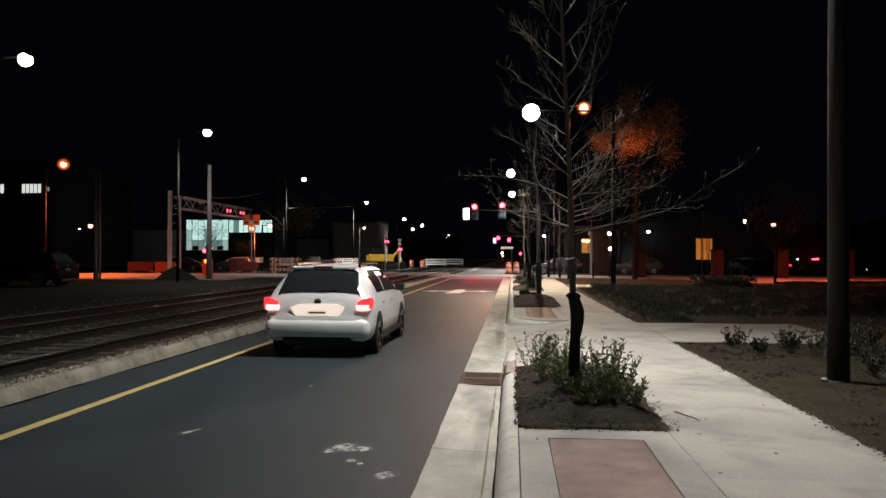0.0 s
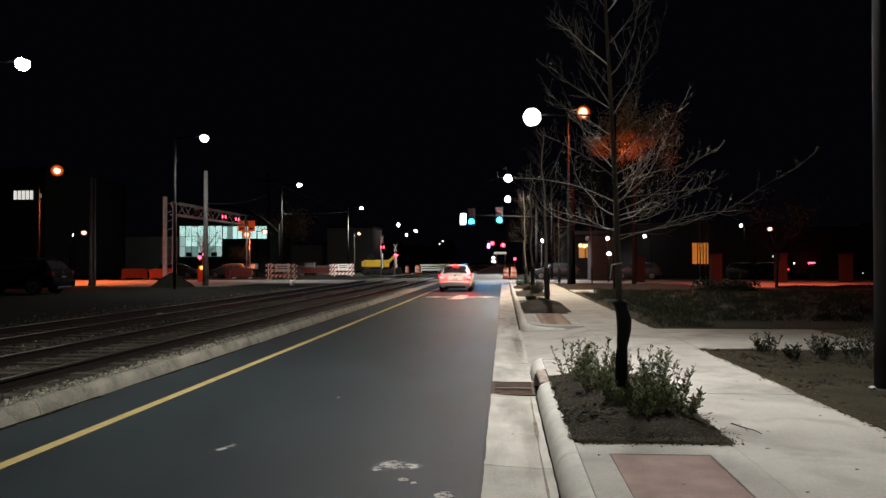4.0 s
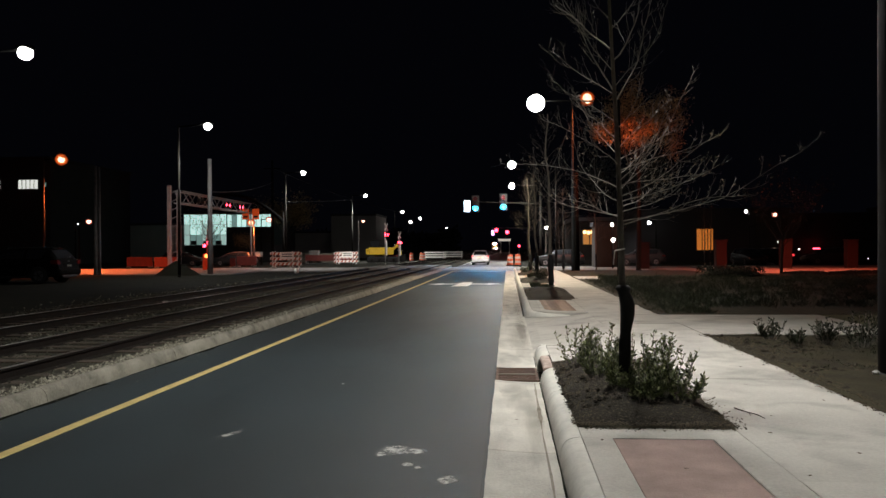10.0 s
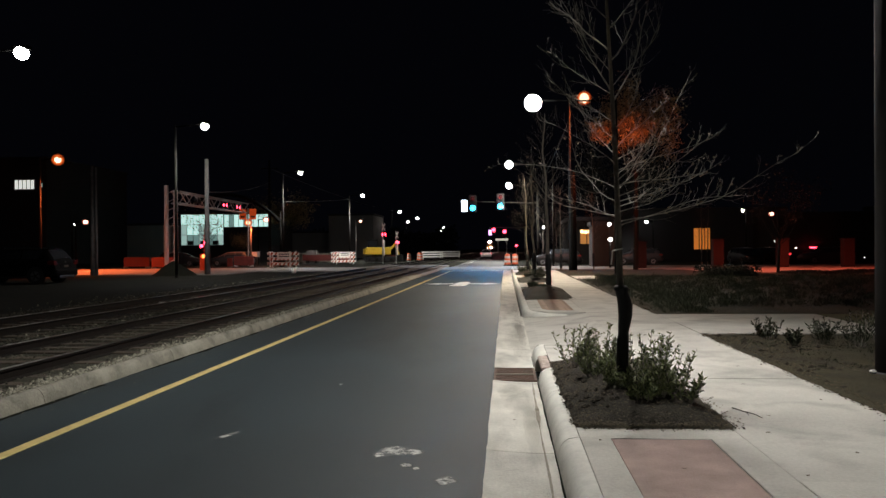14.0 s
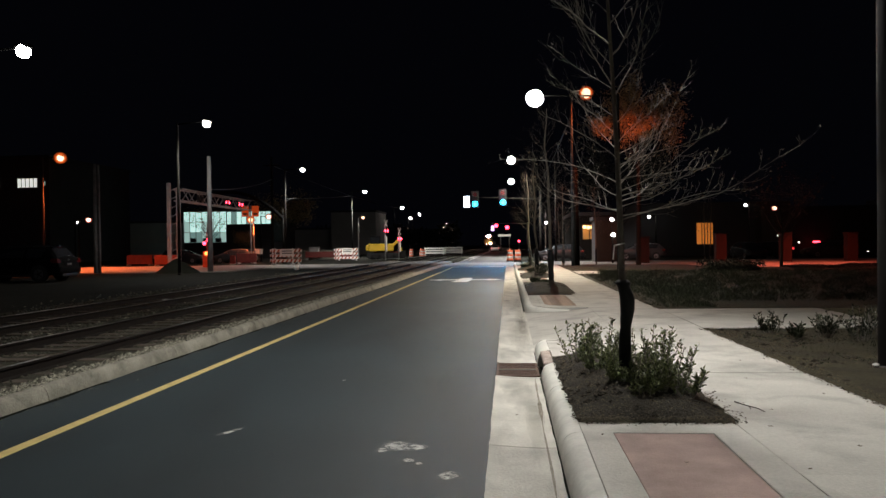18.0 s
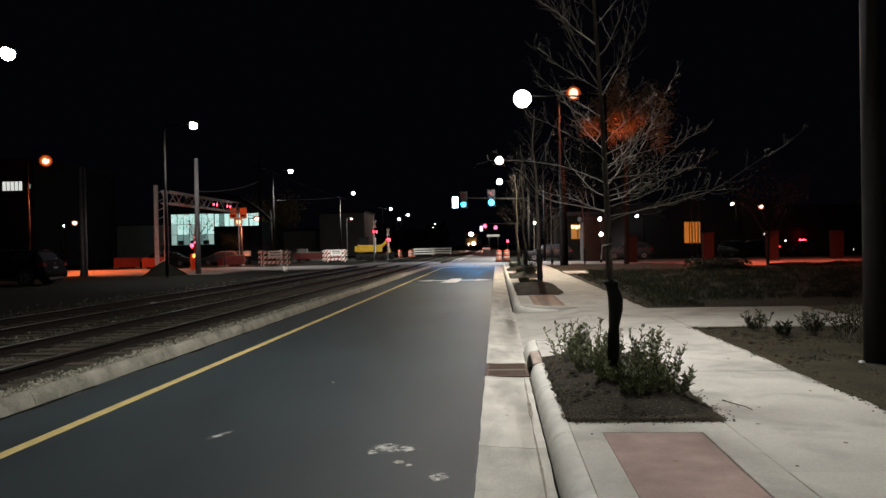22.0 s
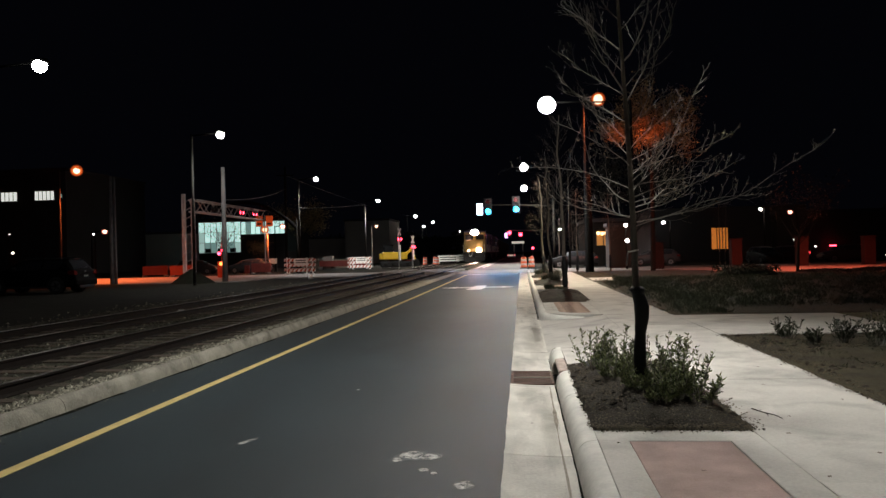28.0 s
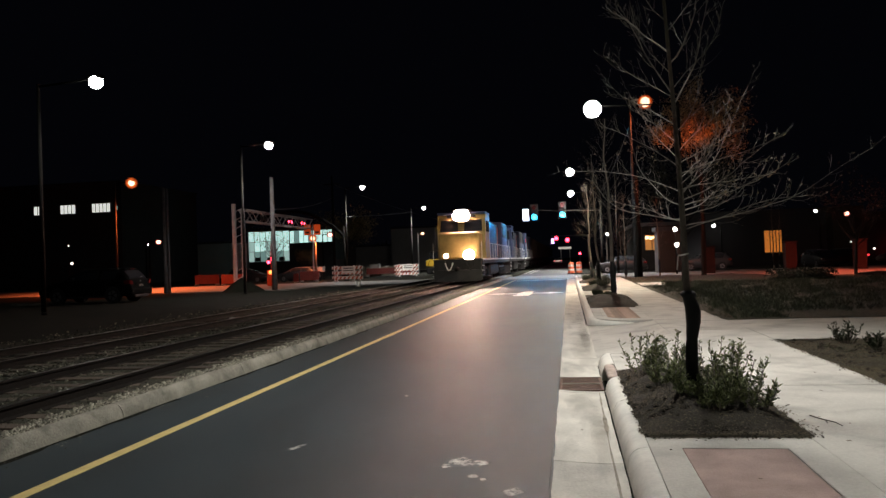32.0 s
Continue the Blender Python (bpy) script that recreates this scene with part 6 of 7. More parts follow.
def half_ring(y):
    """Half of the car's outline at y, from the underside's middle round to the roof's middle."""
    _, zb, w, belt, top, wr = station(y)
    mid = min(0.66, belt - 0.04)
    return [(0.0, zb), (w * 0.90, zb), (w * 0.985, zb + 0.10), (w * 1.003, (zb + mid) / 2 + 0.05), (w, mid), (w * 0.985, belt), ((w * 0.985 + wr) / 2 + 0.035, (belt + top) / 2), (wr + 0.015, top - 0.045), (wr - 0.05, top - 0.008), (wr * 0.5, top + 0.018), (0, top + 0.024)]


def on_side(y, f):
    """A point of the car's side at y: f from 0 at the belt to 1 under the roof's edge."""
    r = half_ring(y)
    a, b, c = r[5], r[6], r[7]
    p, q, g = (a, b, f * 2) if f < 0.5 else (b, c, f * 2 - 1)
    return p[0] + (q[0] - p[0]) * g, p[1] + (q[1] - p[1]) * g


BRAKES = []


def hatchback(m, paint, label, lit=True, rails=True, name="car", lamps=None):
    """A compact hatchback, rear at y = 0, nose towards +y."""
    c = thing(name, label, "car", m)
    bm = B()
    rings = []
    ys = sorted({s[0] for s in STATIONS} | {0.02, 0.16, 0.32, 0.46, 0.65, 1.15, 1.85, 2.4, 2.8, 3.0, 3.2, 3.9, 4.3})
    for y in ys:
        half = half_ring(y)
        rings.append([bm.verts.new((x, y, z)) for x, z in half] + [bm.verts.new((-x, y, z)) for x, z in half[-2:0:-1]])
    for a, b in zip(rings, rings[1:]):
        for i in range(len(a)):
            j = (i + 1) % len(a)
            bm.faces.new((a[i], b[i], b[j], a[j]))
    bm.faces.new(rings[0])
    bm.faces.new(rings[-1][::-1])
    bmesh.ops.recalc_face_normals(bm, faces=bm.faces)
    part("body", bm, paint, c, smooth=True)

    def sheet(name, rows, material, lift=0.007, label=""):
        """A curved sheet of glass lying on the body, from rows of points."""
        sb = B()
        v = [[sb.verts.new(p) for p in row] for row in rows]
        for a, b in zip(v, v[1:]):
            for i in range(len(a) - 1):
                sb.faces.new((a[i], a[i + 1], b[i + 1], b[i]))
        sb.normal_update()
        cen = Vector((0, 2.0, 0.7))
        flip = sum((f.normal.dot(f.calc_center_median() - cen) for f in sb.faces)) < 0
        if flip:
            bmesh.ops.reverse_faces(sb, faces=sb.faces)
            sb.normal_update()
        for q in sb.verts:
            q.co += q.normal * lift
        return part(name, sb, material, c, label, True)

    def across(y, k):
        r = half_ring(y)
        e = [(r[7][0] * k, r[7][1]), (r[8][0] * k, r[8][1]), (r[9][0] * k, r[9][1]), (0, r[10][1])]
        return [(-x, y, z) for x, z in e] + [(x, y, z) for x, z in e[-2::-1]]

    # glass
    sheet("rear_window", [across(y, 0.985) for y in (0.115, 0.16, 0.24, 0.32, 0.40, 0.455)], CAR_GLASS, 0.012)
    sheet("windscreen", [across(y, 0.94) for y in (2.66, 2.8, 3.0, 3.2, 3.32)], CAR_GLASS, 0.012)
    for s in (-1, 1):
        for a, b in ((0.60, 1.42), (1.50, 2.48)):
            rows = []
            for f in (0.10, 0.35, 0.5, 0.7, 0.90):
                y0 = a + (0.14 * (1 - f) if a < 1 else 0.0)
                y1 = b + (0.45 * (1 - f) if b > 2 else 0.0)
                rows.append([(s * on_side(y0 + (y1 - y0) * i / 5, f)[0], y0 + (y1 - y0) * i / 5, on_side(y0 + (y1 - y0) * i / 5, f)[1]) for i in range(6)])
            sheet("side_window", rows, CAR_GLASS, 0.006)
        # lamps, mirrors, rails, handles
        tl = B()
        shape = ((0.635, 0.80), (0.655, 0.895), (0.73, 0.93), (0.868, 0.965), (0.880, 0.90), (0.876, 0.79), (0.74, 0.765))
        fr, bk = [tl.verts.new((s * x, 0.0 + 0.10 * max(0.0, x - 0.80), z)) for x, z in shape], [tl.verts.new((s * (x - 0.02), 0.32, z - 0.01)) for x, z in shape]
        tl.faces.new(fr)
        for k in range(len(shape)):
            tl.faces.new((fr[k], fr[(k + 1) % len(shape)], bk[(k + 1) % len(shape)], bk[k]))
        bmesh.ops.recalc_face_normals(tl, faces=tl.faces)
        part("tail_lamp", tl, lamps or (TAIL_RED if lit else TAIL_OFF), c, "red tail lamp")
        if lit:
            core = B()
            box(core, s * 0.68 if s > 0 else -0.84, 0.016, 0.81, 0.84 if s > 0 else -0.68, 0.026, 0.895)
            BRAKES.append(part("brake_lamp", core, TAIL_HOT, c, "bright red brake lamp"))
            boxp("lower_lens", (s * 0.63 if s > 0 else -0.85, -0.010, 0.755, 0.85 if s > 0 else -0.63, 0.2, 0.850), TAIL_PALE, c, "bright lower lens", 0.02)
        mb = B()
        box(mb, s * 0.86 if s > 0 else -1.04, 2.55, 0.98, 1.04 if s > 0 else -0.86, 2.68, 1.12, 0.03)
        part("mirror", mb, TRIM, c)
        for y in (1.15, 2.0):
            boxp("door_handle", (s * 0.865 if s > 0 else -0.895, y, 0.82, 0.895 if s > 0 else -0.865, y + 0.18, 0.85), paint, c)
        boxp("sill", (s * 0.80 if s > 0 else -0.885, 1.0, 0.22, 0.885 if s > 0 else -0.80, 3.1, 0.31), TRIM, c)
        if rails:
            barp("roof_rail", (s * 0.54, 0.75, 1.50), (s * 0.545, 2.35, 1.50), 0.022, CHROME, c, None, 8)
            for y in (0.75, 1.5, 2.35):
                barp("rail_foot", (s * 0.54, y, 1.43), (s * 0.54, y, 1.50), 0.022, TRIM, c, None, 8)
        boxp("headlamp", (s * 0.50 if s > 0 else -0.80, 4.12, 0.62, 0.80 if s > 0 else -0.50, 4.30, 0.76), CHROME, c, "", 0.03)
        for y in (0.82, 3.42):
            wh = thing("wheel", "", "", None)
            wh.parent = c
            wh.matrix_basis = pose(s * 0.77, y, 0.32)
            part("tyre", bar(B(), (-0.11, 0, 0), (0.11, 0, 0), 0.32, None, 28), RUBBER, wh)
            part("rim", bar(B(), (s * 0.112, 0, 0), (s * 0.118, 0, 0), 0.205, None, 20), RIM, wh)
            for k in range(5):
                a = k * 1.2566
                part("spoke", bar(B(), (s * 0.12, 0, 0), (s * 0.12, 0.19 * math.cos(a), 0.19 * math.sin(a)), 0.022, None, 6), DARK_STEEL, wh)
            arch = bar(B(), (s * 0.80, y, 0.34), (s * 0.873, y, 0.34), 0.365, None, 24)
            part("wheel_arch", arch, TRIM, c)
    boxp("high_lamp_lens", (-0.16, 0.385, 1.425, 0.16, 0.42, 1.458), TAIL_OFF, c, "dark red high brake lamp lens")
    if lit:
        BRAKES.append(boxp("high_brake_lamp", (-0.14, 0.40, 1.430, 0.14, 0.41, 1.452), TAIL_HOT, c, "bright high brake lamp"))
    boxp("spoiler", (-0.53, 0.40, 1.405, 0.53, 0.70, 1.462), paint, c, "", 0.018)
    bump = box(B(), -0.852, -0.075, 0.30, 0.852, 0.42, 0.62)
    bmesh.ops.bevel(bump, geom=list(bump.edges), offset=0.11, segments=4, affect="EDGES", profile=0.5)
    part("rear_bumper", bump, paint, c, "bumper in the body colour", True)
    boxp("lower_bumper", (-0.56, -0.055, 0.20, 0.56, 0.25, 0.345), TRIM, c, "black lower bumper", 0.04)
    for s in (-1, 1):
        boxp("bumper_reflector", (s * 0.64 if s > 0 else -0.78, -0.074, 0.45, 0.74 if s > 0 else -0.64, -0.060, 0.475), TRIM, c)
    rec = B()
    edge_pts = ((-0.33, 0.625), (0.33, 0.625), (0.44, 0.80), (0.30, 0.855), (0.0, 0.865), (-0.30, 0.855), (-0.44, 0.80))
    fr, bk = [rec.verts.new((x, -0.002, z)) for x, z in edge_pts], [rec.verts.new((x, 0.07, z)) for x, z in edge_pts]
    rec.faces.new(fr)
    for k in range(7):
        rec.faces.new((fr[k], fr[(k + 1) % 7], bk[(k + 1) % 7], bk[k]))
    bmesh.ops.recalc_face_normals(rec, faces=rec.faces)
    # on the lit car the recess itself glows in place of plate lamps
    part("plate_recess", rec, RECESS if lit else paint, c, "number plate recess, glowing on the lit car")
    boxp("number_plate", (-0.18, -0.012, 0.665, 0.18, -0.004, 0.775), PLATE if lit else TRIM, c, "number plate")
    boxp("plate_bar", (-0.14, -0.015, 0.705, 0.14, -0.0125, 0.738), KERB_OLD, c)
    barp("badge", (0, 0.02, 0.89), (0, 0.08, 0.89), 0.055, TRIM, c, None, 16)
    barp("wiper", (0.0, 0.095, 1.06), (0.30, 0.12, 1.09), 0.010, TRIM, c)
    barp("exhaust", (0.55, 0.02, 0.25), (0.55, 0.2, 0.25), 0.03, DARK_STEEL, c)
    return c


CAR = hatchback(pose(-2.43, 12.0, 0) @ Matrix.Diagonal((0.965, 0.965, 0.965, 1)), WHITE_CAR, "white hatchback with roof rails and red tail lamps lit")
hatchback(pose(6.9, 69.9, 0, 0, 0, 90), DARK_CAR, "dark parked car beyond the hedge", False, False)
hatchback(pose(14.2, 70.5, 0, 0, 0, 84), GREY_CAR, "grey parked car beyond the hedge", False, False)
hatchback(pose(24.8, 69.6, 0, 0, 0, 92), DARK_CAR, "dark parked car with red lamps lit", False, False, lamps=TAIL_DIM)
hatchback(pose(30.5, 70.2, 0, 0, 0, 88), GREY_CAR, "grey parked car beside the cross street", False, False)
hatchback(pose(21.0, 71.5, 0, 0, 0, 185), DARK_CAR, "dark parked car facing the street", False, False)
hatchback(pose(-36.0, 78.0, 0, 0, 0, -88), DARK_CAR, "dark car on the cross street", False, False)
# grey paint dims a car taken to be white
hatchback(pose(-26.0, 77.5, 0, 0, 0, 84), GREY_CAR, "car beyond the level crossing, dimmed by grey paint", False, False)

# a large car by the tracks, the shadow it stands in painted as dull black
hatchback(pose(-23.0, 39.0, -0.05, 0, 0, 91) @ Matrix.Diagonal((1.25, 1.25, 1.25, 1)), SHADE_CAR, "large car by the tracks, its shadow put into black paint", False, True)
tagged(boxp("wheel_stop", (-29.6, 37.2, -0.06, -27.6, 37.4, 0.06), KERB_OLD, None, "", 0.03), "low concrete wheel stop by the tracks", "wheel stop")


# ---- buildings ----
def glass_hall():
    """A two-storey office with a lit glazed corner."""
    b = thing("office_building", "glass-fronted office block lit pale green inside", "building", pose(-47.8, 110.0, 0))
    boxp("roof", (-0.4, -0.5, 7.0, 14.0, 12.0, 7.5), WALL_DARK, b)
    boxp("lower_wall", (0.0, 0.25, 0.0, 13.5, 12.0, 2.4), WALL_DARK, b)
    boxp("rear_wall", (0.0, 6.0, 2.4, 13.5, 12.0, 7.0), WALL_DARK, b)
    cols = 7
    for i in range(cols):
        for k in range(3):
            x0, z0 = i * 0.92, 2.45 + 1.52 * k
            boxp("window_pane", (x0 + 0.03, 0.30, z0 + 0.03, x0 + 0.89, 0.34, z0 + 1.49), (GLASS_DIM if i % 3 else GLASS_MID, GLASS_MID if i in (0, 3, 4) else GLASS_HALL, GLASS_HALL)[k], b)
            boxp("mullion", (x0 - 0.03, 0.2, z0, x0 + 0.03, 0.36, z0 + 1.52), STEEL, b)
    for k in range(4):
        boxp("transom", (0.0, 0.2, 2.41 + 1.52 * k, 6.5, 0.36, 2.48 + 1.52 * k), STEEL, b)
    for i in range(9):
        x0 = 6.6 + 0.74 * i
        boxp("window_pane", (x0, 0.30, 5.1, x0 + 0.68, 0.34, 6.9), GLASS_HALL if i not in (1, 4) else GLASS_DIM, b)
        boxp("mullion", (x0 + 0.68, 0.2, 5.1, x0 + 0.74, 0.36, 6.95), STEEL, b)
    boxp("spandrel", (6.5, 0.25, 2.4, 13.5, 0.45, 5.1), WALL_DARK, b)
    # dark boxes before the panes paint silhouettes against the lit rooms
    for i in range(3):
        boxp("desk_silhouette", (1.0 + 1.9 * i, 0.22, 2.5, 1.9 + 1.9 * i, 0.29, 3.1), WALL_DARK, b)


glass_hall()


def plain_block(x, y, w, d, h, material, label, windows=(), rz=0):
    b = thing("building", label, "building", pose(x, y, 0, 0, 0, rz))
    boxp("wall", (0, 0, 0, w, d, h), material, b)
    boxp("roof", (-0.15, -0.15, h, w + 0.15, d + 0.15, h + 0.35), WALL_DARK, b)
    for x0, z0, x1, z1, wm in windows:
        win = boxp("window", (x0, -0.05, z0, x1, -0.01, z1), wm, b)
        n = max(1, round((x1 - x0) / 0.55))
        for i in range(n + 1):
            xx = x0 + (x1 - x0) * i / n
            boxp("window_frame", (xx - 0.04, -0.09, z0, xx + 0.04, -0.052, z1), TRIM, win)
    return b


plain_block(-66, 120, 12.5, 14, 5.8, WALL_GREY, "low grey commercial building in the dark")
plain_block(-33, 142, 8.5, 12, 8.0, WALL_GREY, "grey box-shaped building in the dark")
plain_block(-54, 150, 24, 12, 5.0, WALL_GREY, "long low grey building in the dark")
plain_block(-92, 90, 36, 20, 13.0, WALL_DARK, "dark office block with three strips of lit windows",
            ((23.6, 9.4, 24.7, 10.5, WINDOW_WHITE), (27.4, 9.4, 29.6, 10.5, WINDOW_WHITE), (31.9, 9.4, 34.5, 10.5, WINDOW_WHITE), (35.2, 9.6, 35.6, 10.1, GLASS_DIM)))
shop = plain_block(6.4, 75, 4.2, 10, 4.2, WALL_UNLIT, "small shop with a lit amber front", ((0.95, 1.95, 2.25, 3.35, SHOP_AMBER),))
for i in range(4):
    part("globe_lamp", ball(B(), (1.12 + 0.36 * i, -0.35, 3.12 - 0.05 * (i % 2)), 0.17), LAMP_WARM, shop, "round warm lamp", True)
boxp("awning", (0.7, -0.7, 3.45, 3.4, 0.0, 3.55), BLACK_POLE, shop)
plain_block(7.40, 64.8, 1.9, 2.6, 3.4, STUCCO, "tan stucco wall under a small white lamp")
for x, y, z, r in ((8.15, 60.0, 3.37, 0.13), (8.25, 60.2, 2.19, 0.15)):
    t = thing("wall_lamp", "bright white lamp on a short post", "lamp", pose(x, y, 0), "small lamps")
    barp("post", (0, 0, 0), (0, 0, z), 0.035, DARK_STEEL, t)
    part("glow_ball", ball(B(), (0, 0, z), r), LAMP_WHITE, t, "glowing globe", True)
# glowing balls on added posts, most standing for glints off parked cars
for x, y, z, r in ((26.03, 78.0, 1.10, 0.06), (25.97, 78.4, 0.72, 0.05), (23.8, 78.0, 0.68, 0.07), (24.12, 77.4, 0.30, 0.06), (35.1, 78.0, 0.38, 0.05), (28.62, 78.0, 1.36, 0.09), (-43.4, 62.0, 2.5, 0.11), (-44.1, 62.6, 4.13, 0.06)):
    t = thing("bollard_light", "tiny glowing ball standing for a distant glint", "lamp", pose(x, y, 0), "small lamps")
    barp("post", (0, 0, 0), (0, 0, z), 0.02, BLACK_POLE, t)
    part("glow_ball", ball(B(), (0, 0, z), r), SPECK, t, "small glowing globe", True)
plain_block(14.5, 86, 16, 14, 5.5, WALL_DARK, "dark building with one amber window", ((6.2, 1.3, 8.0, 3.6, WINDOW_AMBER),))
plain_block(27.0, 84, 14, 14, 4.8, STUCCO, "dim tan building behind parked cars", ((1.5, 2.0, 2.1, 2.2, WINDOW_WHITE),))
plain_block(45.0, 80, 30, 20, 6.0, WALL_DARK, "dark building beyond the car park", ())
red_sign = thing("neon_sign", "small red lit sign over the car park", "sign", pose(32.2, 83.0, 0))
boxp("post", (-0.05, 0.02, 0, 0.05, 0.1, 1.6), DARK_STEEL, red_sign)
boxp("sign_face", (-0.34, -0.02, 1.32, 0.34, 0.02, 1.45), RED_BULB, red_sign, "glowing red bar")
canopy = thing("forecourt_canopy", "small white lit canopy far down the road", "canopy", pose(0.2, 262, 0))
boxp("canopy_roof", (-3.4, 0, 4.3, 0.9, 6, 5.0), CANOPY, canopy, "lit fascia", 0.1)
for s in (-2.6, 0.4):
    boxp("canopy_post", (s - 0.15, 2, 0, s + 0.15, 2.3, 4.2), WALL_GREY, canopy)

# brick piers with a low wall along the cross street
piers = tagged(new("boundary_wall"), "row of red brick piers along the cross street", "wall")
for x, y, h in ((10.4, 59.0, 1.9), (16.07, 59.0, 2.05), (20.8, 59.0, 2.05), (25.5, 59.0, 2.0), (30.2, 59.0, 2.0), (35.0, 59.0, 2.0)):
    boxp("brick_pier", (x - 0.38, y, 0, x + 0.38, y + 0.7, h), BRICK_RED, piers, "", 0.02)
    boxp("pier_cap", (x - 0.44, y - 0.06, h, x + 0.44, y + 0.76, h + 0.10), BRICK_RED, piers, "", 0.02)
# far tree line, closing the view
woods = []
rng = np.random.default_rng(77)
for i in range(14000):
    x = rng.uniform(-140, 120)
    if -14 < x < 14:
        continue
    yy = rng.uniform(205, 235)
    top = 7 + 4 * noise.noise((x * 0.06, 1.0, 0)) + 2.0 * noise.noise((x * 0.3, 5.0, 0))
    woods.append((x, yy, top * rng.uniform(0.02, 1.0)))
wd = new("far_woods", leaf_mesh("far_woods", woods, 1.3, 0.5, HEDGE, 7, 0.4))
tagged(wd, "black line of distant trees", "trees", kind="stuff")


# a crumpled scrap of white paper at the foot of the lamp post
scrap = thing("paper_scrap", "small crumpled scrap of white paper on the mulch", "litter", pose(4.19, 9.08, 0.165, 0, 0, 25))
sc = ball(B(), (0, 0, 0.015), 0.034, 1.3, 0.9, 0.75, 10, 7)
for v in sc.verts:
    v.co += v.co.normalized() * 0.012 * noise.noise((v.co.x * 60, v.co.y * 60, v.co.z * 60))
part("crumpled_paper", sc, WHITE_PAPER, scrap)

# a thin dark forked streak on the pavement, built from bars
twig = thing("fallen_twig", "thin dark forked streak on the pavement", "twig", pose(2.20, 7.02, 0.158, 0, 0, -66))
tw = B()
for a, b, r in (((-0.20, 0.03, 0), (-0.05, 0.0, 0.004), 0.006), ((-0.05, 0.0, 0.004), (0.10, 0.015, 0.002), 0.005), ((0.10, 0.015, 0.002), (0.22, -0.02, 0), 0.004), ((0.0, 0.008, 0.003), (0.09, -0.05, 0), 0.0035)):
    bar(tw, a, b, r, r * 0.8, 6)
part("stem", tw, MULCH_DARK, twig)

# dry leaves and crumbs of mulch lying on the pavement
for i, (x, y) in enumerate(((2.55, 5.75), (0.86, 6.02), (2.15, 6.3), (2.35, 6.9), (2.2, 7.15), (1.30, 5.3), (2.6, 8.4), (2.02, 5.2), (2.9, 9.6), (2.45, 10.8), (0.3, 4.6), (0.25, 7.4), (3.05, 7.6), (2.1, 11.4))):
    rl = random.Random(i)
    r, a0 = rl.uniform(0.011, 0.022), rl.uniform(0, 6)
    bm = B()
    mid = bm.verts.new((0, 0, 0.010))
    rim = [bm.verts.new((r * f * math.cos(a0 + k * 0.785), r * 0.7 * f * math.sin(a0 + k * 0.785), 0.002 + 0.010 * rl.random())) for k, f in enumerate((1.4, 0.8, 1.0, 0.7, 1.2, 0.8, 1.0, 0.7))]
    for k in range(8):
        bm.faces.new((mid, rim[k], rim[(k + 1) % 8]))
    lf = part("fallen_leaf", bm, CHIPS)
    lf.matrix_world = pose(x, y, 0.153 if x > 0.7 else -0.014)
    tagged(lf, "small dry brown leaf lying on the concrete", "leaf", "fallen leaves")


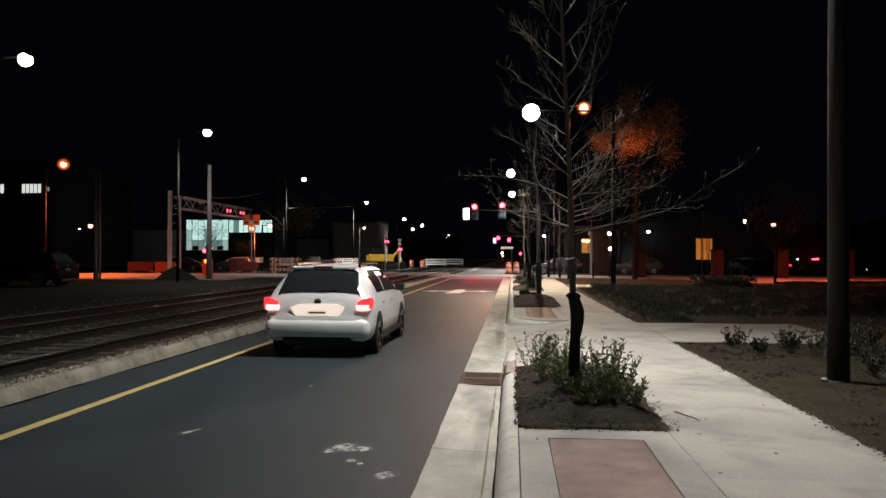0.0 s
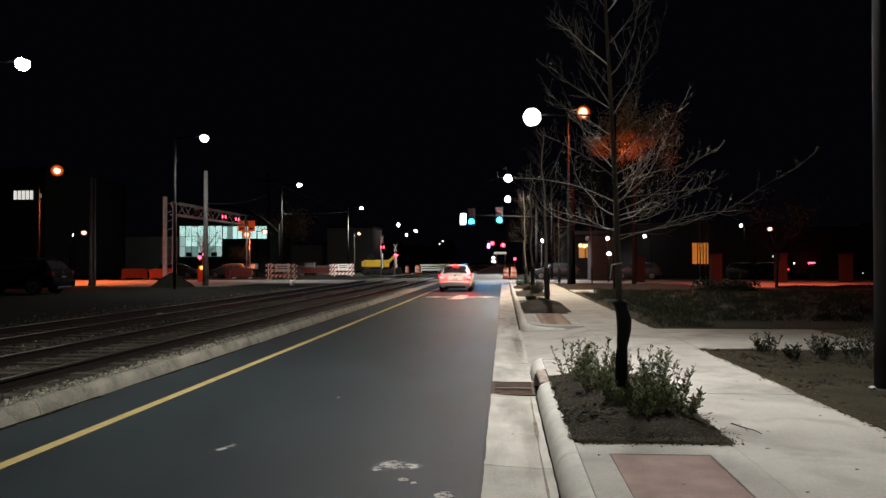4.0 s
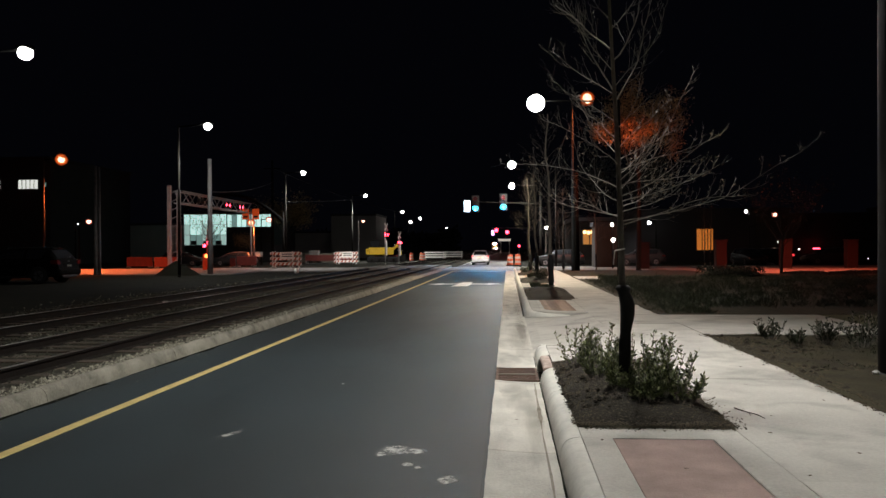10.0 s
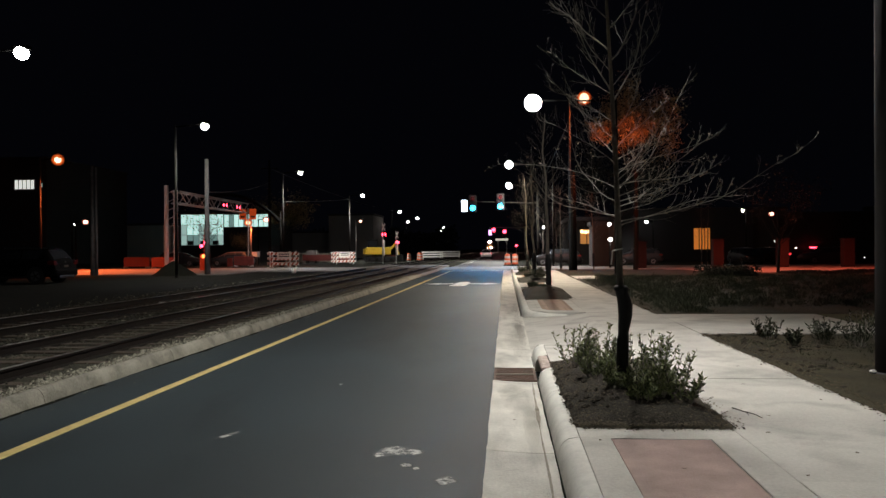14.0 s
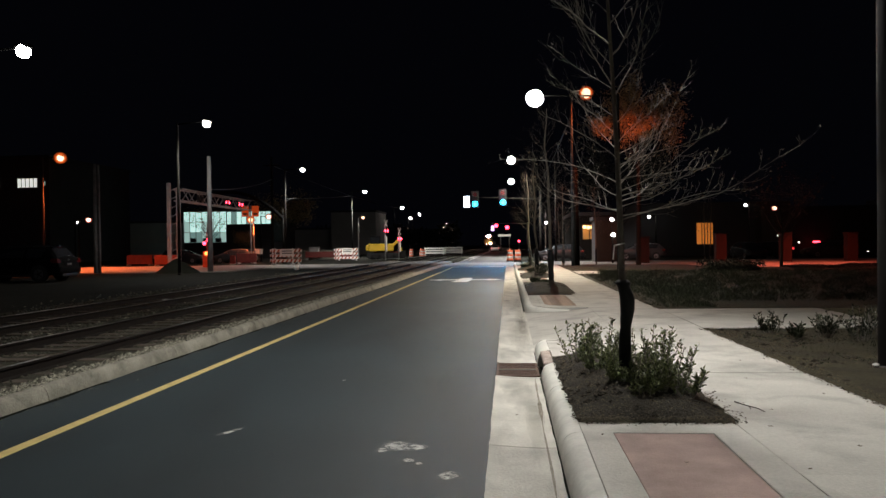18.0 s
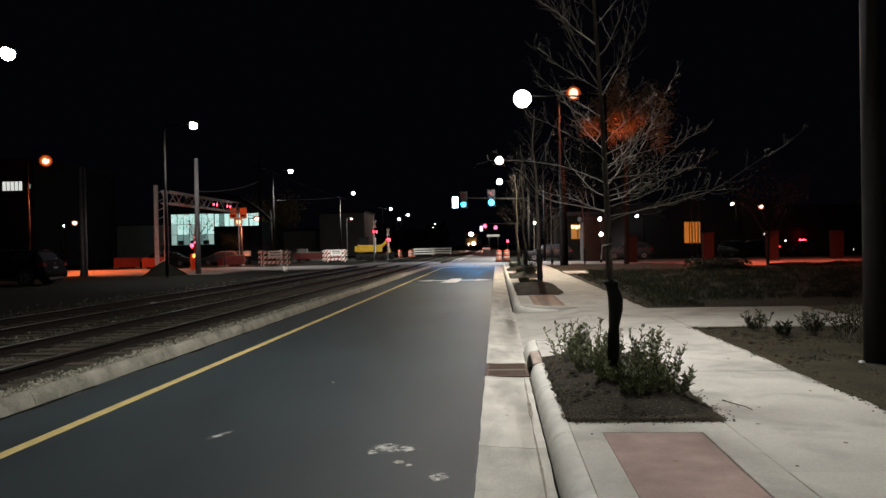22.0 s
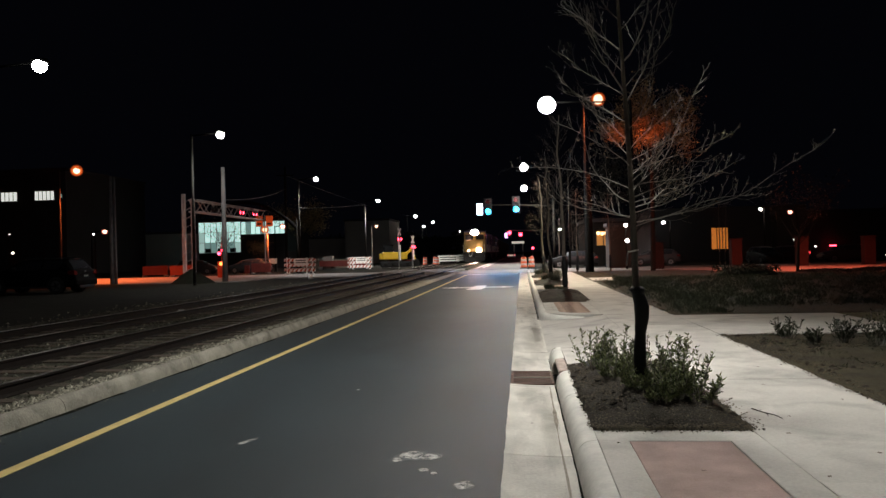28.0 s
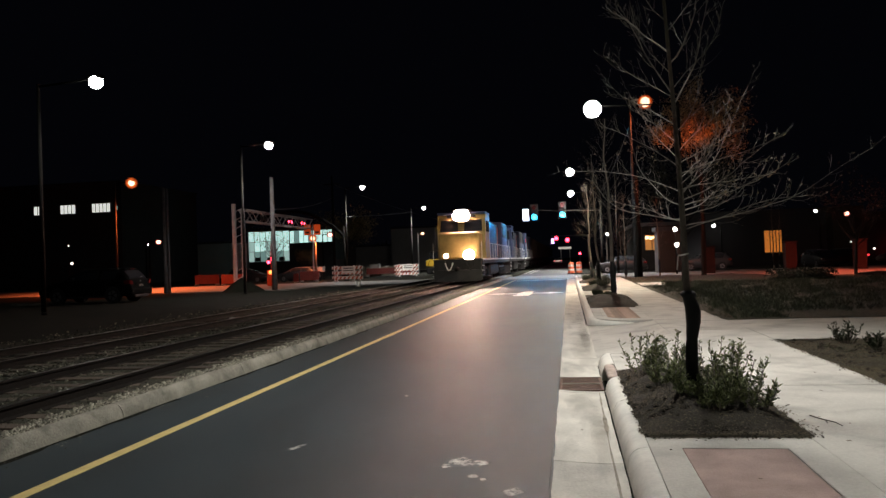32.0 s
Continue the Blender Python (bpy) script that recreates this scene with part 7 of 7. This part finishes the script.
# ---- the train ----
def locomotive(label, face, side, lights=True):
    """A six-axle diesel locomotive, 22 m long, front at y = 0 and running towards -y; z = 0 at the rail head."""
    t = thing("locomotive", label, "locomotive", None, "train")
    boxp("underframe", (-1.5, 0.5, 1.15, 1.5, 21.6, 1.45), LOCO_BLACK, t, "", 0.03)
    boxp("pilot", (-1.45, 0.35, 0.15, 1.45, 0.60, 1.45), LOCO_BLACK, t, "black pilot plate", 0.04)
    plow = B()
    q = [(-1.45, 0.30, 0.12), (1.45, 0.30, 0.12), (1.45, 0.34, 0.80), (-1.45, 0.34, 0.80), (0, -0.05, 0.10), (0, 0.10, 0.78)]
    v = [plow.verts.new(p) for p in q]
    plow.faces.new((v[0], v[4], v[5], v[3]))
    plow.faces.new((v[4], v[1], v[2], v[5]))
    plow.faces.new((v[3], v[5], v[2]))
    part("snow_plow", plow, LOCO_BLACK, t)
    barp("coupler", (0, -0.15, 0.85), (0, 0.45, 0.85), 0.14, DARK_STEEL, t, None, 10)
    for s in (-0.75, 0.55):
        bm = tube(B(), [(s + 0.5 * k / 8, 0.15 + 0.13 * (k == 0), 1.25 - 0.45 * math.sin(math.pi * k / 8)) for k in range(9)], 0.03)
        part("brake_hose", bm, REFLECT_WHITE if s < 0 else RUBBER, t)
    # nose and cab
    nose = B()
    box(nose, -1.30, 0.95, 1.45, 1.30, 2.6, 3.10, 0.16)
    part("nose", nose, face, t, "yellow nose")
    boxp("nose_door", (0.10, 0.93, 1.55, 0.72, 0.97, 2.75), face, t, "", 0.01)
    cab = B()
    pts = [(2.35, 1.45), (2.35, 3.0), (2.62, 4.05), (2.75, 4.25), (5.0, 4.3), (5.0, 1.45)]
    l, r = [cab.verts.new((-1.52, y, z)) for y, z in pts], [cab.verts.new((1.52, y, z)) for y, z in pts]
    cab.faces.new(l)
    cab.faces.new(r[::-1])
    for i in range(len(pts)):
        j = (i + 1) % len(pts)
        cab.faces.new((l[i], l[j], r[j], r[i]))
    bmesh.ops.recalc_face_normals(cab, faces=cab.faces)
    part("cab", cab, face, t, "yellow cab")
    boxp("cab_roof", (-1.55, 2.55, 4.28, 1.55, 5.05, 4.42), side, t, "", 0.05)
    for s in (-1, 1):
        bm = B()
        o = [(s * 0.18, 2.36, 3.18), (s * 1.34, 2.36, 3.18), (s * 1.30, 2.565, 3.92), (s * 0.22, 2.565, 3.92)]
        f, g = [bm.verts.new((x, y - 0.03, z)) for x, y, z in o], [bm.verts.new(p) for p in o]
        bm.faces.new(f)
        for i in range(4):
            bm.faces.new((f[i], f[(i + 1) % 4], g[(i + 1) % 4], g[i]))
        part("windscreen", bm, CAR_GLASS, t)
        for y in (2.95, 3.95):
            boxp("cab_window", (s * 1.52 if s > 0 else -1.535, y, 3.15, 1.535 if s > 0 else -1.52, y + 0.75, 3.85), CAR_GLASS, t)
        boxp("number_board", (s * 0.62 - 0.30, 2.60, 4.06, s * 0.62 + 0.30, 2.66, 4.26), TRIM, t)
        boxp("step_well", (s * 1.05 if s > 0 else -1.52, 0.55, 0.35, 1.52 if s > 0 else -1.05, 1.5, 1.15), LOCO_BLACK, t)
        for k in range(3):
            boxp("step", (s * 1.10 if s > 0 else -1.55, 0.5, 0.42 + 0.3 * k, 1.55 if s > 0 else -1.10, 0.85, 0.46 + 0.3 * k), REFLECT_WHITE, t, "white-edged step")
        barp("grab_iron", (s * 1.48, 0.42, 1.45), (s * 1.48, 0.42, 2.45), 0.022, REFLECT_WHITE, t, None, 6)
        for k in range(9):
            barp("stanchion", (s * 1.46, 5.6 + 1.85 * k, 1.45), (s * 1.46, 5.6 + 1.85 * k, 2.45), 0.02, REFLECT_WHITE, t, None, 6)
        barp("railing", (s * 1.46, 5.2, 2.45), (s * 1.46, 21.2, 2.45), 0.02, REFLECT_WHITE, t, None, 6)
        boxp("walkway_edge", (s * 1.50 if s > 0 else -1.515, 0.6, 1.36, 1.515 if s > 0 else -1.50, 21.5, 1.46), REFLECT_WHITE, t, "pale sill stripe")
        boxp("cab_side_panel", (s * 1.52 if s > 0 else -1.53, 4.75, 1.6, 1.53 if s > 0 else -1.52, 4.98, 4.1), LOCO_GREY, t)
        boxp("side_panel", (s * 1.10 if s > 0 else -1.13, 5.1, 1.6, 1.13 if s > 0 else -1.10, 7.8, 4.0), LOCO_GREY, t, "pale panel behind the cab")
        for k in range(7):
            boxp("hood_door", (s * 1.02 if s > 0 else -1.045, 8.2 + 1.0 * k, 1.6, 1.045 if s > 0 else -1.02, 9.1 + 1.0 * k, 3.7), side, t, "", 0.01)
        boxp("radiator_grille", (s * 1.40 if s > 0 else -1.42, 16.3, 3.1, 1.42 if s > 0 else -1.40, 20.7, 4.2), TRIM, t)
        for k in range(2):
            y = 3.6 + 13.2 * k
            boxp("bogie_frame", (s * 1.02 if s > 0 else -1.20, y - 2.3, 0.42, 1.20 if s > 0 else -1.02, y + 2.3, 0.92), LOCO_BLACK, t, "", 0.05)
            for j in (-1.8, 0.0, 1.8):
                barp("wheel", (s * 0.66, y + j, 0.52), (s * 0.80, y + j, 0.52), 0.52, DARK_STEEL, t, None, 20)
                boxp("axle_box", (s * 1.20 if s > 0 else -1.30, y + j - 0.2, 0.35, 1.30 if s > 0 else -1.20, y + j + 0.2, 0.75), DARK_STEEL, t)
        bl = (DITCH if s > 0 else DITCH_DIM) if lights else TRIM
        boxp("lamp_box", (s * 0.70 - 0.17, 0.36, 1.50, s * 0.70 + 0.17, 0.62, 1.82), LOCO_BLACK, t, "", 0.02)
        # right disc oversized to paint the ditch light's glare
        part("ditch_light", bar(B(), (s * 0.70, 0.357, 1.66), (s * 0.70, 0.362, 1.66), 0.33 if s > 0 else 0.14, None, 20), bl, t, "glowing ditch light" if lights else "")
    boxp("long_hood", (-1.02, 5.05, 1.45, 1.02, 16.0, 4.15), side, t, "dark blue engine hood", 0.12)
    boxp("radiator_hood", (-1.38, 16.0, 1.45, 1.38, 21.0, 4.35), side, t, "", 0.12)
    boxp("fuel_tank", (-1.35, 6.6, 0.30, 1.35, 12.6, 1.15), LOCO_BLACK, t, "", 0.2)
    for k in range(3):
        barp("roof_fan", (0, 16.9 + 1.5 * k, 4.35), (0, 16.9 + 1.5 * k, 4.47), 0.62, DARK_STEEL, t, None, 20)
    boxp("exhaust_stack", (-0.4, 10.5, 4.15, 0.4, 11.6, 4.45), LOCO_BLACK, t)
    boxp("dynamic_brake", (-1.1, 6.0, 4.1, 1.1, 8.6, 4.45), side, t, "", 0.08)
    barp("horn", (0.5, 4.0, 4.42), (0.5, 3.5, 4.60), 0.06, CHROME, t)
    boxp("headlight_case", (-0.54, 2.58, 3.83, 0.54, 2.72, 4.58), LOCO_BLACK, t, "", 0.03)
    # added plate that keeps the headlight's spill off the nose
    boxp("headlight_spill_block", (-0.50, 2.30, 3.79, 0.50, 2.60, 3.83), LOCO_BLACK, t)
    # headlight discs oversized to paint their glare
    for s in (-0.15, 0.15):
        part("headlight", bar(B(), (s, 2.566, 4.20), (s, 2.583, 4.20), 0.36, None, 24), HEADLIGHT if lights else TRIM, t, "glowing headlight" if lights else "")
    boxp("red_stripe", (-1.03, 13.0, 2.2, -1.05, 15.8, 2.9), LOCO_RED, t)
    boxp("red_stripe", (1.046, 15.25, 1.7, 1.06, 15.95, 3.9), LOCO_RED, t)
    return t


LEAD = locomotive("yellow-nosed diesel locomotive with headlights blazing", LOCO_YELLOW, LOCO_BLUE)
SECOND = locomotive("trailing dark blue diesel locomotive", LOCO_BLUE, LOCO_BLUE, False)
THIRD = copy_thing(SECOND, pose(0, 0, 0))


def hopper(label):
    t = thing("freight_car", label, "freight car", None, "train")
    boxp("body", (-1.5, 0.6, 1.5, 1.5, 15.4, 4.2), IRON, t, "", 0.1)
    for k in range(12):
        for s in (-1, 1):
            boxp("side_rib", (s * 1.5 if s > 0 else -1.58, 1.0 + 1.25 * k, 1.5, 1.58 if s > 0 else -1.5, 1.12 + 1.25 * k, 4.15), IRON, t)
    boxp("sill", (-0.5, 0.0, 0.9, 0.5, 16.0, 1.5), LOCO_BLACK, t)
    for y in (2.2, 13.8):
        boxp("bogie", (-1.15, y - 1.2, 0.35, 1.15, y + 1.2, 0.9), LOCO_BLACK, t, "", 0.05)
        for s in (-1, 1):
            for j in (-0.88, 0.88):
                barp("wheel", (s * 0.66, y + j, 0.46), (s * 0.80, y + j, 0.46), 0.46, DARK_STEEL, t, None, 16)
    return t


WAGONS = [hopper("rusty brown freight car in the train")]
for i in range(7):
    WAGONS.append(copy_thing(WAGONS[0], pose(0, 0, 0)))


# ---- what moves ----
def motions():
    """The train rolls in, the car drives off, the signal lamps change over."""
    speed = 15.2
    first = [(t, 45.6 + speed * (32.0 - t)) for t in (0.0, 8.0, 16.0, 24.0, 32.0)]
    ahead = 0.0
    for ob, length in [(LEAD, 22.0), (SECOND, 22.0), (THIRD, 22.0)] + [(w, 16.2) for w in WAGONS]:
        walk(ob, [(t, pose(-6.44, y + ahead, 0.209)) for t, y in first])
        ahead += length + 0.3
    rows = [(0.0, -2.34, 11.68), (0.5, -2.36, 16.6), (1.0, -2.38, 21.3), (1.5, -2.42, 26.6), (2.0, -2.45, 31.8), (2.5, -2.44, 35.0), (3.0, -2.42, 37.0), (3.5, -2.38, 38.6), (4.5, -2.36, 41.8), (5.5, -2.36, 46.2), (6.0, -2.36, 48.3), (6.5, -2.36, 50.8), (7.0, -2.36, 53.6),
            (7.5, -2.40, 56.8), (8.5, -2.45, 63.5), (9.5, -2.55, 71.5), (10.5, -2.65, 81.0), (11.5, -2.75, 91.0), (12.5, -2.85, 102.5), (14.0, -2.80, 118.0), (16.5, -2.70, 146.0), (18.0, -2.5, 158.0), (20.0, -2.2, 164.0), (24.0, -2.1, 166.0), (32.0, -2.1, 166.5)]
    walk(CAR, [(t, pose(x, y, 0)) for t, x, y in rows])
    for ob in BRAKES:
        walk(ob, [(0.0, pose(0, 0, 0)), (0.6, pose(0, 0, 0)), (0.75, pose(0, -0.034, 0)), (4.0, pose(0, -0.034, 0)), (4.2, pose(0, 0, 0)), (32.0, pose(0, 0, 0))])
    for ob in BULBS:
        walk(ob, [(0.0, pose(0, 0, 0.44)), (3.1, pose(0, 0, 0.44)), (3.2, pose(0, 0, -0.44)), (32.0, pose(0, 0, -0.44))])


motions()
